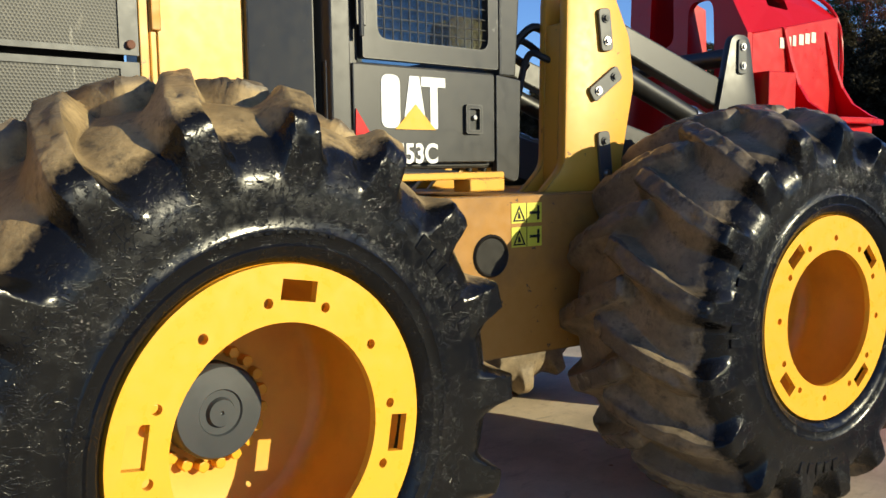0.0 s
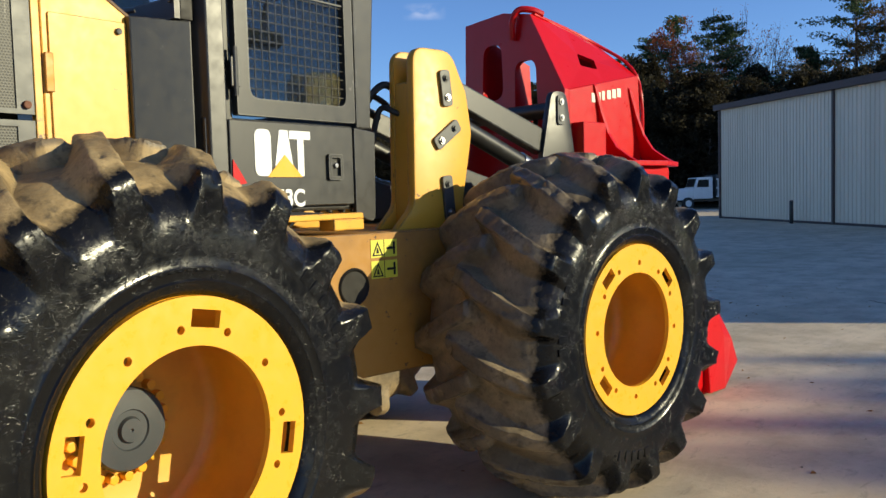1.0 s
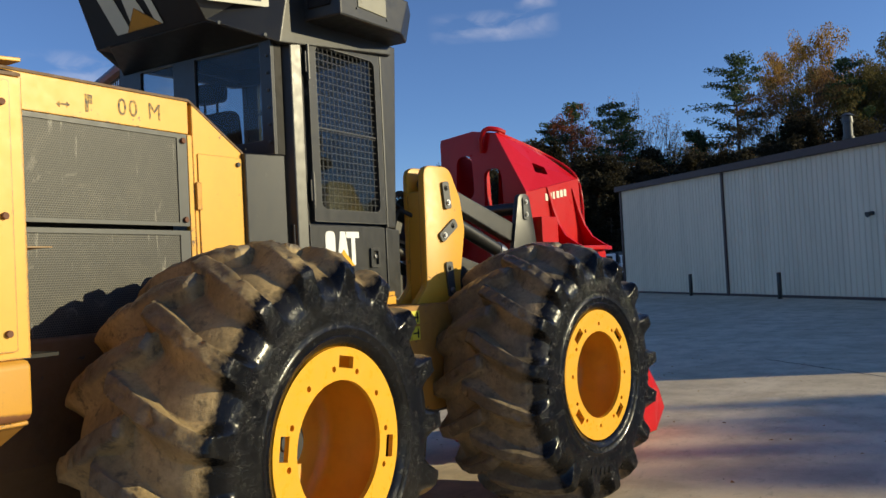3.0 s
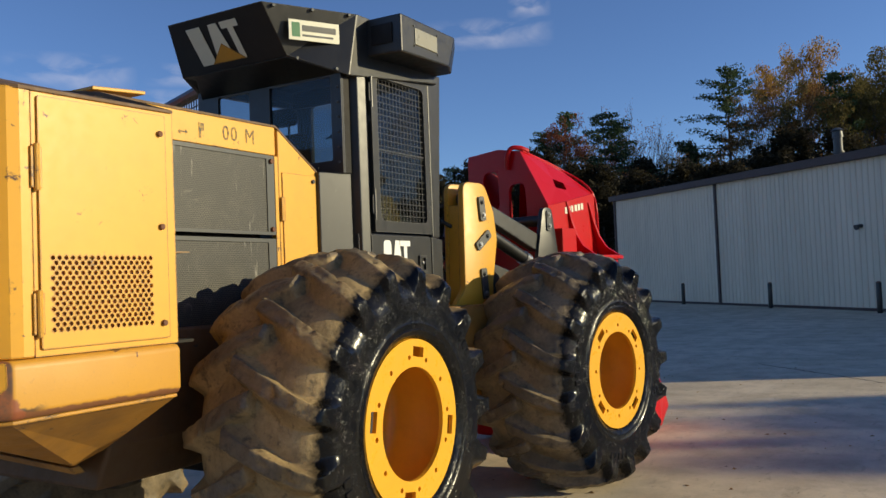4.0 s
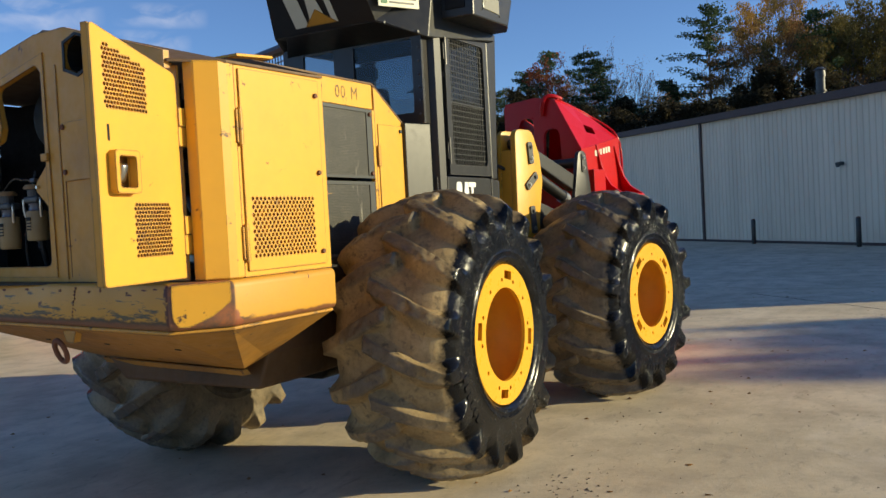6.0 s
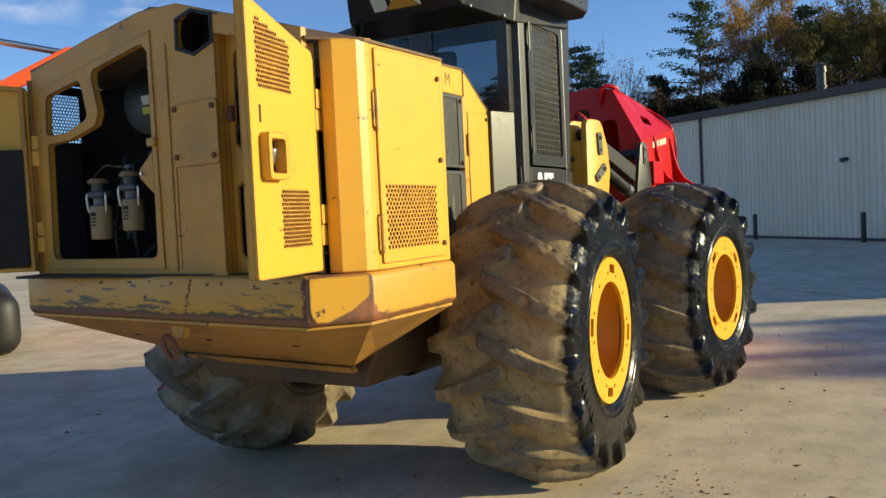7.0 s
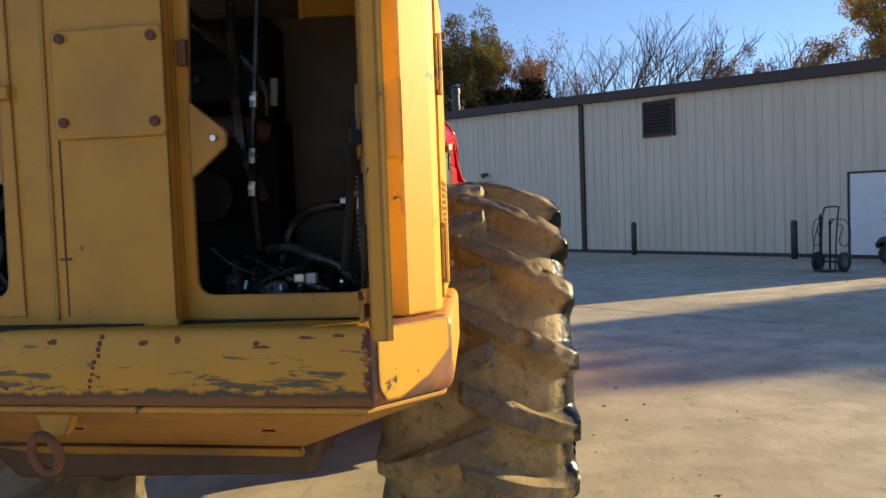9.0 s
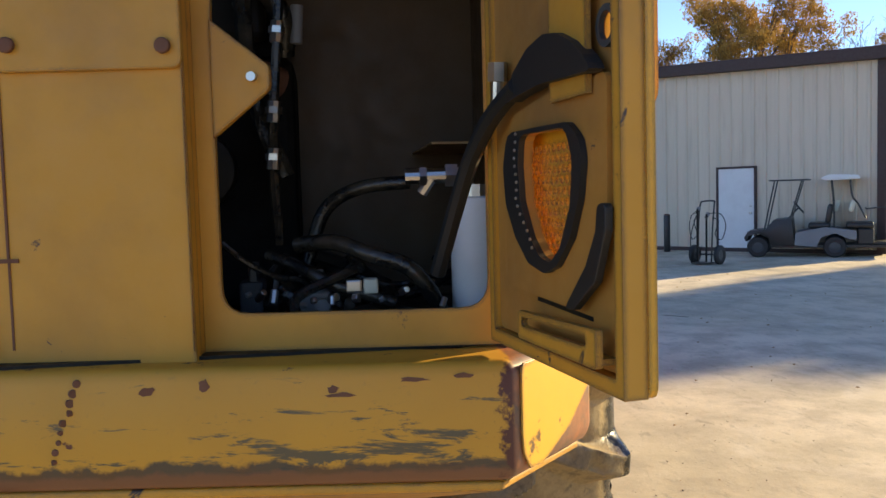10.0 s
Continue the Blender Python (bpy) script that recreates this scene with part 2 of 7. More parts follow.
def grille_material():
    """Fine perforated black sheet: rows of small round holes."""
    m = Mat("perforated_black_sheet", 0.5)
    x, y, z = m.xyz()
    pitch = 0.0115

    def row(shift):
        u = m.math("SUBTRACT", m.math("FRACT", m.math("ADD", m.math("DIVIDE", x, pitch), shift)), 0.5)
        v = m.math("MULTIPLY", m.math("SUBTRACT", m.math("FRACT", m.math("ADD", m.math("DIVIDE", z, pitch * 1.732), shift)), 0.5), 1.732)
        return m.math("SQRT", m.math("ADD", m.math("MULTIPLY", u, u), m.math("MULTIPLY", v, v)))

    near = m.math("MINIMUM", row(0.0), row(0.5))
    hole = m.step(near, 0.42, 0.36)
    dirt = m.step(m.noise(4.5, 6, 0.7, distort=0.8), 0.46, 0.70, 0, 0.6)
    drip = m.step(m.noise(9, 5, 0.7, co=m.scaled(1.6, 1, 0.16)), 0.60, 0.67, 0, 0.85)
    splash = m.step(m.noise(6, 6, 0.75, distort=1.2), 0.60, 0.68, 0, 0.8)
    c = m.mix(dirt, (0.058, 0.054, 0.043), (0.14, 0.125, 0.095))
    c = m.mix(drip, c, (0.36, 0.34, 0.29))
    back = m.mix(m.math("MAXIMUM", drip, splash), (0.004, 0.004, 0.004), (0.16, 0.15, 0.125))
    return m.color(m.mix(hole, c, back)).bump(near, 0.4, 0.003).m


GRILLE = grille_material()


def ground_material():
    m = Mat("worn_concrete", 0.82, spec=0.3)
    n1, n2, n3, n4 = m.noise(0.23, 6, 0.65), m.noise(1.7, 8, 0.65), m.noise(26, 6, 0.7), m.noise(0.7, 4, 0.6, distort=1.5)
    c = m.mix(m.step(n1, 0.35, 0.65), (0.544, 0.444, 0.302), (0.737, 0.609, 0.455))
    c = m.mix(m.step(n2, 0.42, 0.62, 0, 0.6), c, (0.369, 0.295, 0.211))
    c = m.mix(m.step(n4, 0.60, 0.72, 0, 0.45), c, (0.749, 0.638, 0.508))
    c = m.mix(m.step(m.noise(6.5, 8, 0.72, co=m.scaled(0.6, 1.5, 1), distort=0.6), 0.56, 0.68, 0, 0.5), c, (0.272, 0.223, 0.17))
    c = m.mix(m.step(n3, 0.56, 0.72, 0, 0.35), c, (0.25, 0.192, 0.171))
    n5 = m.noise(0.9, 7, 0.7, co=m.scaled(0.35, 1.6, 1), distort=0.8)
    c = m.mix(m.step(n5, 0.55, 0.72, 0, 0.4), c, (0.771, 0.649, 0.508))
    return m.color(c).bump(m.math("ADD", m.math("MULTIPLY", n3, 0.35), n2), 0.3, 0.02).m


GROUND = ground_material()


def wall_material():
    m = Mat("cream_metal_cladding", 0.5)
    n = m.noise(0.9, 6, co=m.scaled(1, 1, 0.12))
    n2 = m.noise(7, 5, co=m.scaled(1, 1, 0.08))
    c = m.mix(m.step(n, 0.4, 0.7), (0.70, 0.58, 0.44), (0.60, 0.495, 0.37))
    return m.color(m.mix(m.step(n2, 0.52, 0.75, 0, 0.35), c, (0.40, 0.32, 0.23))).m


WALL = wall_material()
TRIM = paint("brown_metal_trim", (0.065, 0.035, 0.03), dirt=(0.04, 0.03, 0.03), amount=0.4, rough=0.6)


def glass_material(name, tint):
    m = Mat(name, 0.04)
    m.color((0.01, 0.012, 0.014))
    g = m.t.nodes.new("ShaderNodeBsdfTransparent")
    g.inputs[0].default_value = (*tint, 1)
    gl = m.t.nodes.new("ShaderNodeBsdfGlossy")
    gl.inputs["Roughness"].default_value = 0.03
    graze = m.node("ShaderNodeLayerWeight", Blend=0.5).outputs["Facing"]
    mx = m.t.nodes.new("ShaderNodeMixShader")
    m.t.links.new(m.step(m.math("POWER", graze, 5.0), 0.0, 1.0, 0.03, 0.9), mx.inputs[0])
    m.t.links.new(g.outputs[0], mx.inputs[1])
    m.t.links.new(gl.outputs[0], mx.inputs[2])
    dust = m.node("ShaderNodeBsdfDiffuse", Color=(0.34, 0.34, 0.31, 1))
    film = m.t.nodes.new("ShaderNodeMixShader")
    m.t.links.new(m.step(m.noise(3.5, 7, 0.7), 0.3, 0.7, 0.005, 0.035), film.inputs[0])
    m.t.links.new(mx.outputs[0], film.inputs[1])
    m.t.links.new(dust.outputs[0], film.inputs[2])
    m.t.links.new(film.outputs[0], m.t.nodes["Material Output"].inputs[0])
    return m.m


GLASS = glass_material("tinted_glass", (0.62, 0.67, 0.69))
DOOR_GLASS = glass_material("dark_tinted_glass", (0.42, 0.46, 0.47))


def foliage(name, a, b):
    m = Mat(name, 0.7, spec=0.2)
    n = m.node("ShaderNodeNewGeometry").outputs["Random Per Island"]
    o = m.node("ShaderNodeObjectInfo").outputs["Random"]
    c = m.mix(n, a, b)
    c = m.mix(m.step(o, 0, 1, 0, 0.35), c, tuple(x * 0.6 for x in a))
    m.color(c)
    thin = m.node("ShaderNodeBsdfTranslucent", Color=c)
    both = m.t.nodes.new("ShaderNodeMixShader")
    both.inputs[0].default_value = 0.38
    m.t.links.new(m.b.outputs[0], both.inputs[1])
    m.t.links.new(thin.outputs[0], both.inputs[2])
    m.t.links.new(both.outputs[0], m.t.nodes["Material Output"].inputs[0])
    return m.m


PINE = foliage("pine_needles", (0.035, 0.065, 0.028), (0.09, 0.13, 0.055))
OAK = foliage("brown_oak_leaves", (0.22, 0.105, 0.04), (0.44, 0.23, 0.075))
GOLD = foliage("golden_leaves", (0.36, 0.195, 0.045), (0.56, 0.34, 0.09))
RUSSET = foliage("russet_leaves", (0.20, 0.045, 0.02), (0.36, 0.11, 0.045))
GREENY = foliage("olive_leaves", (0.10, 0.088, 0.028), (0.21, 0.16, 0.05))
# near-black leaf colour holds the shade low in the woods
SHADED_FOLIAGE = foliage("shaded_evergreen", (0.022, 0.019, 0.010), (0.058, 0.046, 0.023))
BARK = paint("bark", (0.10, 0.08, 0.065), dirt=(0.2, 0.17, 0.14), amount=0.6, rough=0.9)


# ---- mesh helpers ----
def obj(name, bm, mat, parent=None, label="", smooth=False):
    bmesh.ops.recalc_face_normals(bm, faces=bm.faces)
    me = bpy.data.meshes.new(name)
    bm.to_mesh(me)
    bm.free()
    me.materials.append(mat)
    if smooth:
        me.polygons.foreach_set("use_smooth", [True] * len(me.polygons))
        me.set_sharp_from_angle(angle=radians(38))
    ob = new(name, me)
    ob.parent = parent
    if label:
        ob["label"] = label
    return ob


def part(name, bm, mat, parent, label="", smooth=False):
    return obj(name, bm, mat, parent, label, smooth)


def thing(name, label, category, at=(0, 0, 0), group="", kind=""):
    ob = new(name)
    ob.matrix_world = Matrix.Translation(at) if len(at) == 3 else at
    return tagged(ob, label, category, group, kind)


def bev(bm, w, seg=2, limit=25):
    if w <= 0:
        return bm
    bmesh.ops.recalc_face_normals(bm, faces=bm.faces)
    es = [e for e in bm.edges if len(e.link_faces) == 2 and e.calc_face_angle(0) > radians(limit)]
    bmesh.ops.bevel(bm, geom=es, offset=w, segments=seg, affect="EDGES", profile=0.5, clamp_overlap=True)
    return bm


def box(x0, x1, y0, y1, z0, z1, w=0.006, seg=2):
    bm = bmesh.new()
    bmesh.ops.create_cube(bm, size=1)
    for v in bm.verts:
        v.co = (x0 + (v.co.x + 0.5) * (x1 - x0), y0 + (v.co.y + 0.5) * (y1 - y0), z0 + (v.co.z + 0.5) * (z1 - z0))
    return bev(bm, w, seg)


def loft(rings, w=0.0, seg=2, caps=True):
    """Faces between rings of equal length; closed at both ends."""
    bm = bmesh.new()
    vs = [[bm.verts.new(p) for p in r] for r in rings]
    n = len(rings[0])
    for a, b in zip(vs, vs[1:]):
        for i in range(n):
            bm.faces.new((a[i], a[(i + 1) % n], b[(i + 1) % n], b[i]))
    if caps:
        bm.faces.new(vs[0][::-1])
        bm.faces.new(vs[-1])
    return bev(bm, w, seg)


def prism(poly, lo, hi, put, w=0.0, seg=2):
    """A polygon (a, b) drawn out along c from lo to hi; put maps (a, b, c) to a place."""
    return loft([[put(a, b, c) for a, b in poly] for c in (lo, hi)], w, seg)


def rounded(poly, r, n=5):
    """Polygon with rounded corners; r a number or one for each corner."""
    out = []
    k = len(poly)
    for i, p in enumerate(poly):
        rr = r[i] if isinstance(r, (list, tuple)) else r
        p, a, b = Vector(p), Vector(poly[i - 1]), Vector(poly[(i + 1) % k])
        if rr <= 0:
            out.append(tuple(p))
            continue
        u, v = (a - p).normalized(), (b - p).normalized()
        half = math.acos(max(-1, min(1, u.dot(v)))) / 2
        d = min(rr / max(math.tan(half), 0.05), 0.48 * (a - p).length, 0.48 * (b - p).length)
        s, e = p + u * d, p + v * d
        for j in range(n + 1):
            t = j / n
            q = (1 - t) ** 2 * s + 2 * t * (1 - t) * p + t * t * e
            out.append(tuple(q))
    return out


def circle(ca, cb, r, n=12, turn=0.0):
    return [(ca + r * math.cos(turn + 2 * math.pi * i / n), cb + r * math.sin(turn + 2 * math.pi * i / n)) for i in range(n)]


def plate(outer, holes, c0, c1, put):
    """A flat plate with real holes, from c0 to c1 thick."""
    bm = bmesh.new()
    edges = []
    for loop in [outer, *holes]:
        vs = [bm.verts.new((a, b, 0)) for a, b in loop]
        edges += [bm.edges.new((vs[i], vs[(i + 1) % len(vs)])) for i in range(len(vs))]
    bmesh.ops.triangle_fill(bm, use_beauty=True, use_dissolve=False, edges=edges, normal=(0, 0, 1))
    faces = bm.faces[:]
    r = bmesh.ops.extrude_face_region(bm, geom=faces)
    top = [g for g in r["geom"] if isinstance(g, bmesh.types.BMVert)]
    for v in top:
        v.co.z = 1.0
    for v in bm.verts:
        v.co = put(v.co.x, v.co.y, c1 if v.co.z > 0.5 else c0)
    return bm


def rod(p, q, r, n=12, r2=None, cap=True):
    p, q = Vector(p), Vector(q)
    ax = (q - p).normalized()
    s = ax.cross(Vector((0, 0, 1)) if abs(ax.z) < 0.9 else Vector((1, 0, 0))).normalized()
    t = ax.cross(s)
    r2 = r if r2 is None else r2
    return loft([[c + (s * math.cos(2 * math.pi * i / n) + t * math.sin(2 * math.pi * i / n)) * k for i in range(n)] for c, k in ((p, r), (q, r2))], caps=cap)


def hose(points, r, n=8, steps=6):
    """A smooth tube through points."""
    ps = [Vector(p) for p in points]
    line = []
    for i in range(len(ps) - 1):
        a, b, c, d = ps[max(i - 1, 0)], ps[i], ps[i + 1], ps[min(i + 2, len(ps) - 1)]
        for j in range(steps):
            t = j / steps
            line.append(0.5 * (2 * b + (c - a) * t + (2 * a - 5 * b + 4 * c - d) * t * t + (3 * b - a - 3 * c + d) * t ** 3))
    line.append(ps[-1])
    rings, up = [], Vector((0.13, 0.31, 0.94))
    for i, p in enumerate(line):
        ax = (line[min(i + 1, len(line) - 1)] - line[max(i - 1, 0)]).normalized()
        s = ax.cross(up).normalized()
        t = ax.cross(s)
        rings.append([p + (s * math.cos(2 * math.pi * k / n) + t * math.sin(2 * math.pi * k / n)) * r for k in range(n)])
    return loft(rings)


def lathe(profile, n=64, closed=False):
    """Profile of (radius, y) turned round the y axis."""
    rings = [[(r * math.cos(2 * math.pi * i / n), y, r * math.sin(2 * math.pi * i / n)) for i in range(n)] for r, y in profile]
    if closed:
        rings.append(rings[0])
        bm = loft(rings, caps=False)
        bmesh.ops.remove_doubles(bm, verts=bm.verts, dist=1e-5)
        return bm
    return loft(rings, caps=False)


def joined(*bms):
    """Several bmeshes of one part as one."""
    out = bms[0]
    for b in bms[1:]:
        me = bpy.data.meshes.new("join")
        b.to_mesh(me)
        b.free()
        out.from_mesh(me)
        bpy.data.meshes.remove(me)
    return out


def moved(bm, m):
    bmesh.ops.transform(bm, matrix=m, verts=bm.verts)
    return bm


def letters(name, text, size, m, mat, parent, depth=0.002, label="", bold=0.0, squeeze=1.0, label_space=1.0):
    """Raised lettering in the built-in font, its middle at m, facing local +z."""
    cu = bpy.data.curves.new(name, "FONT")
    cu.body, cu.size, cu.extrude, cu.offset = text, size, depth, bold
    cu.align_x, cu.align_y = "CENTER", "CENTER"
    cu.space_character = label_space
    tmp = bpy.data.objects.new(name, cu)
    scene.collection.objects.link(tmp)
    me = bpy.data.meshes.new_from_object(tmp.evaluated_get(bpy.context.evaluated_depsgraph_get()))
    bpy.data.objects.remove(tmp)
    me.transform(m @ Matrix.Diagonal((squeeze, 1, 1, 1)))
    me.materials.clear()
    me.materials.append(mat)
    ob = new(name, me)
    ob.parent = parent
    if label:
        ob["label"] = label
    return ob


def facing(place, right, up):
    """A pose whose x runs to the right and y up on a surface."""
    x, y = Vector(right).normalized(), Vector(up)
    z = x.cross(y).normalized()
    y = z.cross(x)
    m = Matrix((x, y, z)).transposed().to_4x4()
    m.translation = place
    return m



# ---- ground and building ----
def ground_sheet():
    bm = bmesh.new()
    xs = sorted({-400, -120, -40, -12, *[-6 + i * 2.0 for i in range(20)], 45, 60, 90, 150, 400, 1500})
    ys = sorted({-600, -150, -60, -30, *[-16 + i * 2.0 for i in range(20)], 35, 60, 120, 400, 1500})
    grid = [[bm.verts.new((x, y, 0)) for y in ys] for x in xs]
    for a, b in zip(grid, grid[1:]):
        for i in range(len(ys) - 1):
            bm.faces.new((a[i], b[i], b[i + 1], a[i + 1]))
    return bm


tagged(obj("ground", ground_sheet(), GROUND), "weathered grey-tan concrete yard with stains and cracks", "ground", kind="structure")

WALL_P, WALL_D, WALL_N = Vector((18.8, -7.5, 0)), Vector((0.76, 0.65, 0)), Vector((-0.65, 0.76, 0))


def on_wall(s, out, z):
    """A place by the long shed: s along its front, out from it, z up."""
    p = WALL_P + WALL_D * s + WALL_N * out
    return Vector((p.x, p.y, z))


def eave(s):
    return 4.82 + 0.034 * s


WALL_S0, WALL_S1, RIB = -3.95, 35.6, 0.305


def building():
    shed = thing("metal_shed", "long cream metal-clad shed with brown trim", "building", on_wall(0, 0, 0))
    inv = Matrix.Translation(-on_wall(0, 0, 0))
    # ribbed cladding sheets, one for each bay, with a door and a vent cut out of theirs
    bays = [(-3.95, 9.0), (9.0, 23.6), (23.6, 35.6)]
    for s0, s1 in bays:
        bm = bmesh.new()
        s = math.ceil(s0 / RIB) * RIB
        line = [(s0, 0.0)]
        while s < s1 - 0.09:
            if s > s0 + 0.02:
                line += [(s - 0.045, 0.0), (s - 0.022, 0.028), (s + 0.022, 0.028), (s + 0.045, 0.0)]
            s += RIB
        line.append((s1, 0.0))
        prev = None
        for s, out in line:
            col = [bm.verts.new(on_wall(s, out, 0.0)), bm.verts.new(on_wall(s, out, eave(s)))]
            if prev:
                bm.faces.new((prev[0], col[0], col[1], prev[1]))
            prev = col
        moved(bm, inv)
        part("cladding", bm, WALL, shed, "ribbed cream metal cladding sheet")
    body = prism([(WALL_S0 + 0.02, 0), (WALL_S1 - 0.02, 0), (WALL_S1 - 0.02, eave(WALL_S1) - 0.02), (WALL_S0 + 0.02, eave(WALL_S0) - 0.02)], -18.0, -0.02, lambda a, b, c: on_wall(a, c, b))
    part("wall", moved(body, inv), WALL, shed)
    roof = loft([[on_wall(WALL_S0 - 0.3, 0.25, eave(WALL_S0) + 0.0), on_wall(WALL_S1 + 0.3, 0.25, eave(WALL_S1)), on_wall(WALL_S1 + 0.3, -18.5, eave(WALL_S1) + 1.6), on_wall(WALL_S0 - 0.3, -18.5, eave(WALL_S0) + 1.6)],
                 [on_wall(WALL_S0 - 0.3, 0.25, eave(WALL_S0) + 0.12), on_wall(WALL_S1 + 0.3, 0.25, eave(WALL_S1) + 0.12), on_wall(WALL_S1 + 0.3, -18.5, eave(WALL_S1) + 1.75), on_wall(WALL_S0 - 0.3, -18.5, eave(WALL_S0) + 1.75)]])
    part("roof", moved(roof, inv), TRIM, shed)
    fascia = loft([[on_wall(s, o, eave(s) + z) for o, z in ((0.04, -0.16), (0.27, -0.16), (0.27, 0.135), (0.04, 0.135))] for s in (WALL_S0 - 0.31, WALL_S1 + 0.31)], 0.01)
    part("fascia", moved(fascia, inv), TRIM, shed, "brown metal eave trim")
    for s, w in ((WALL_S0, 0.20), (9.0, 0.16), (23.6, 0.18), (WALL_S1 - 0.1, 0.22)):
        dp = prism([(s - w / 2, 0.0), (s + w / 2, 0.0), (s + w / 2, 0.10), (s - w / 2, 0.10)], 0.02, 1.0, lambda a, b, c: on_wall(a, b, c if c < 0.5 else eave(a) - 0.16), 0.012)
        part("downpipe", moved(dp, inv), TRIM, shed, "brown metal downpipe")
    base = prism([(WALL_S0, 0.0), (WALL_S1, 0.0), (WALL_S1, 0.06), (WALL_S0, 0.06)], 0.0, 0.10, lambda a, b, c: on_wall(a, b, c), 0.005)
    part("plinth", moved(base, inv), TRIM, shed)
    # door
    frame_ = plate([(-1.0, 0.0), (0.06, 0.0), (0.06, 2.21), (-1.0, 2.21)], [[(-0.945, 0.03), (0.005, 0.03), (0.005, 2.155), (-0.945, 2.155)]], 0.0, 0.075, lambda a, b, c: on_wall(a, c, b))
    d = part("door_frame", moved(frame_, inv), TRIM, shed)
    leaf = prism([(-0.943, 0.032), (0.003, 0.032), (0.003, 2.153), (-0.943, 2.153)], 0.0, 0.055, lambda a, b, c: on_wall(a, c, b), 0.004)
    lf = part("door", moved(leaf, inv), WHITE, shed, "white painted steel door")
    part("door_knob", moved(rod(on_wall(-0.86, 0.055, 1.0), on_wall(-0.86, 0.12, 1.0), 0.035), inv), STEEL, lf)
    part("lock", moved(rod(on_wall(-0.86, 0.055, 1.18), on_wall(-0.86, 0.08, 1.18), 0.03), inv), STEEL, lf)
    # louvred vent
    vf = plate([(5.26, 3.62), (6.42, 3.62), (6.42, 4.72), (5.26, 4.72)], [[(5.34, 3.70), (6.34, 3.70), (6.34, 4.64), (5.34, 4.64)]], 0.03, 0.11, lambda a, b, c: on_wall(a, c, b))
    vent = part("vent", moved(vf, inv), TRIM, shed, "dark louvred wall vent")
    for i in range(9):
        z = 3.71 + i * 0.105
        sl = loft([[on_wall(s, o, zz) for o, zz in ((0.035, z + 0.08), (0.09, z), (0.10, z + 0.01), (0.045, z + 0.09))] for s in (5.35, 6.33)])
        part("slat", moved(sl, inv), TRIM, vent)
    part("backing", moved(prism([(5.3, 3.66), (6.38, 3.66), (6.38, 4.68), (5.3, 4.68)], 0.030, 0.036, lambda a, b, c: on_wall(a, c, b)), inv), INTERIOR, vent)
    # round wall lamp on a plate
    lamp = part("wall_lamp", moved(joined(rod(on_wall(13.87, 0.0, 2.88), on_wall(13.87, 0.10, 2.88), 0.07, 16), rod(on_wall(13.87, 0.10, 2.88), on_wall(13.87, 0.24, 2.83), 0.06, 16, 0.10)), inv), GREY, shed, "grey metal wall lamp", smooth=True)
    # roof vent pipe with a rain cap
    p = on_wall(20.4, -4.0, 0)
    pipe = joined(rod((p.x, p.y, 5.7), (p.x, p.y, 7.0), 0.19, 16), rod((p.x, p.y, 7.0), (p.x, p.y, 7.28), 0.23, 16, 0.20), rod((p.x, p.y, 7.30), (p.x, p.y, 7.42), 0.29, 16, 0.10), rod((p.x, p.y, 6.35), (p.x, p.y, 6.42), 0.24, 16))
    part("roof_vent", moved(pipe, inv), GREY, shed, "dark metal roof vent pipe with a rain cap", smooth=True)


building()


def bollard():
    b = thing("bollard", "dark painted steel pipe bollard by the shed wall", "bollard", group="bollards along the shed")
    bm = rod((0, 0, 0), (0, 0, 0.98), 0.085, 20)
    part("post", bev(bm, 0.012), BLACK, b, smooth=True)
    part("cap", lathe_z([(0.085, 0.978), (0.075, 1.0), (0.04, 1.018), (0.001, 1.022)], 20), RUST, b, smooth=True)
    return b


def lathe_z(profile, n=24):
    return loft([[(r * math.cos(2 * math.pi * i / n), r * math.sin(2 * math.pi * i / n), z) for i in range(n)] for r, z in profile])


first = bollard()
BOLLARDS = [25.9, 18.5, 12.3, 6.38, 1.16]
first.matrix_world = Matrix.Translation(on_wall(BOLLARDS[0], 0.7, 0))
for s in BOLLARDS[1:]:
    copy_thing(first, Matrix.Translation(on_wall(s, 0.7, 0)))

# ---- the machine ----
machine = thing("feller_buncher", "yellow wheeled logging machine with black cab and red felling head", "logging machine")
TURN_F = radians(-9.5)
PIV = Vector((2.2, 3.25, 0))
FM = Matrix.Translation(PIV) @ Matrix.Rotation(TURN_F, 4, "Z")


def fr(u, v, z):
    """Front frame: u ahead, v to its left, z up, from the joint between the frames."""
    return FM @ Vector((u, v, z))


# wheels
N_LUG = 17


# (carcass, bar top) as (radius, y) from the sidewall over the shoulder to the middle
SHOULDER = [((0.632, -0.408), (0.632, -0.408)), ((0.662, -0.400), (0.668, -0.413)), ((0.690, -0.386), (0.703, -0.417)), ((0.715, -0.367), (0.733, -0.419)), ((0.738, -0.343), (0.758, -0.419)), ((0.760, -0.314), (0.777, -0.416)),
            ((0.778, -0.282), (0.793, -0.405)), ((0.793, -0.245), (0.812, -0.380)), ((0.806, -0.200), (0.842, -0.325)), ((0.816, -0.142), (0.876, -0.222)), ((0.822, -0.070), (0.900, -0.105)), ((0.823, 0.0), (0.906, 0.0))]
LEAN = 0.205


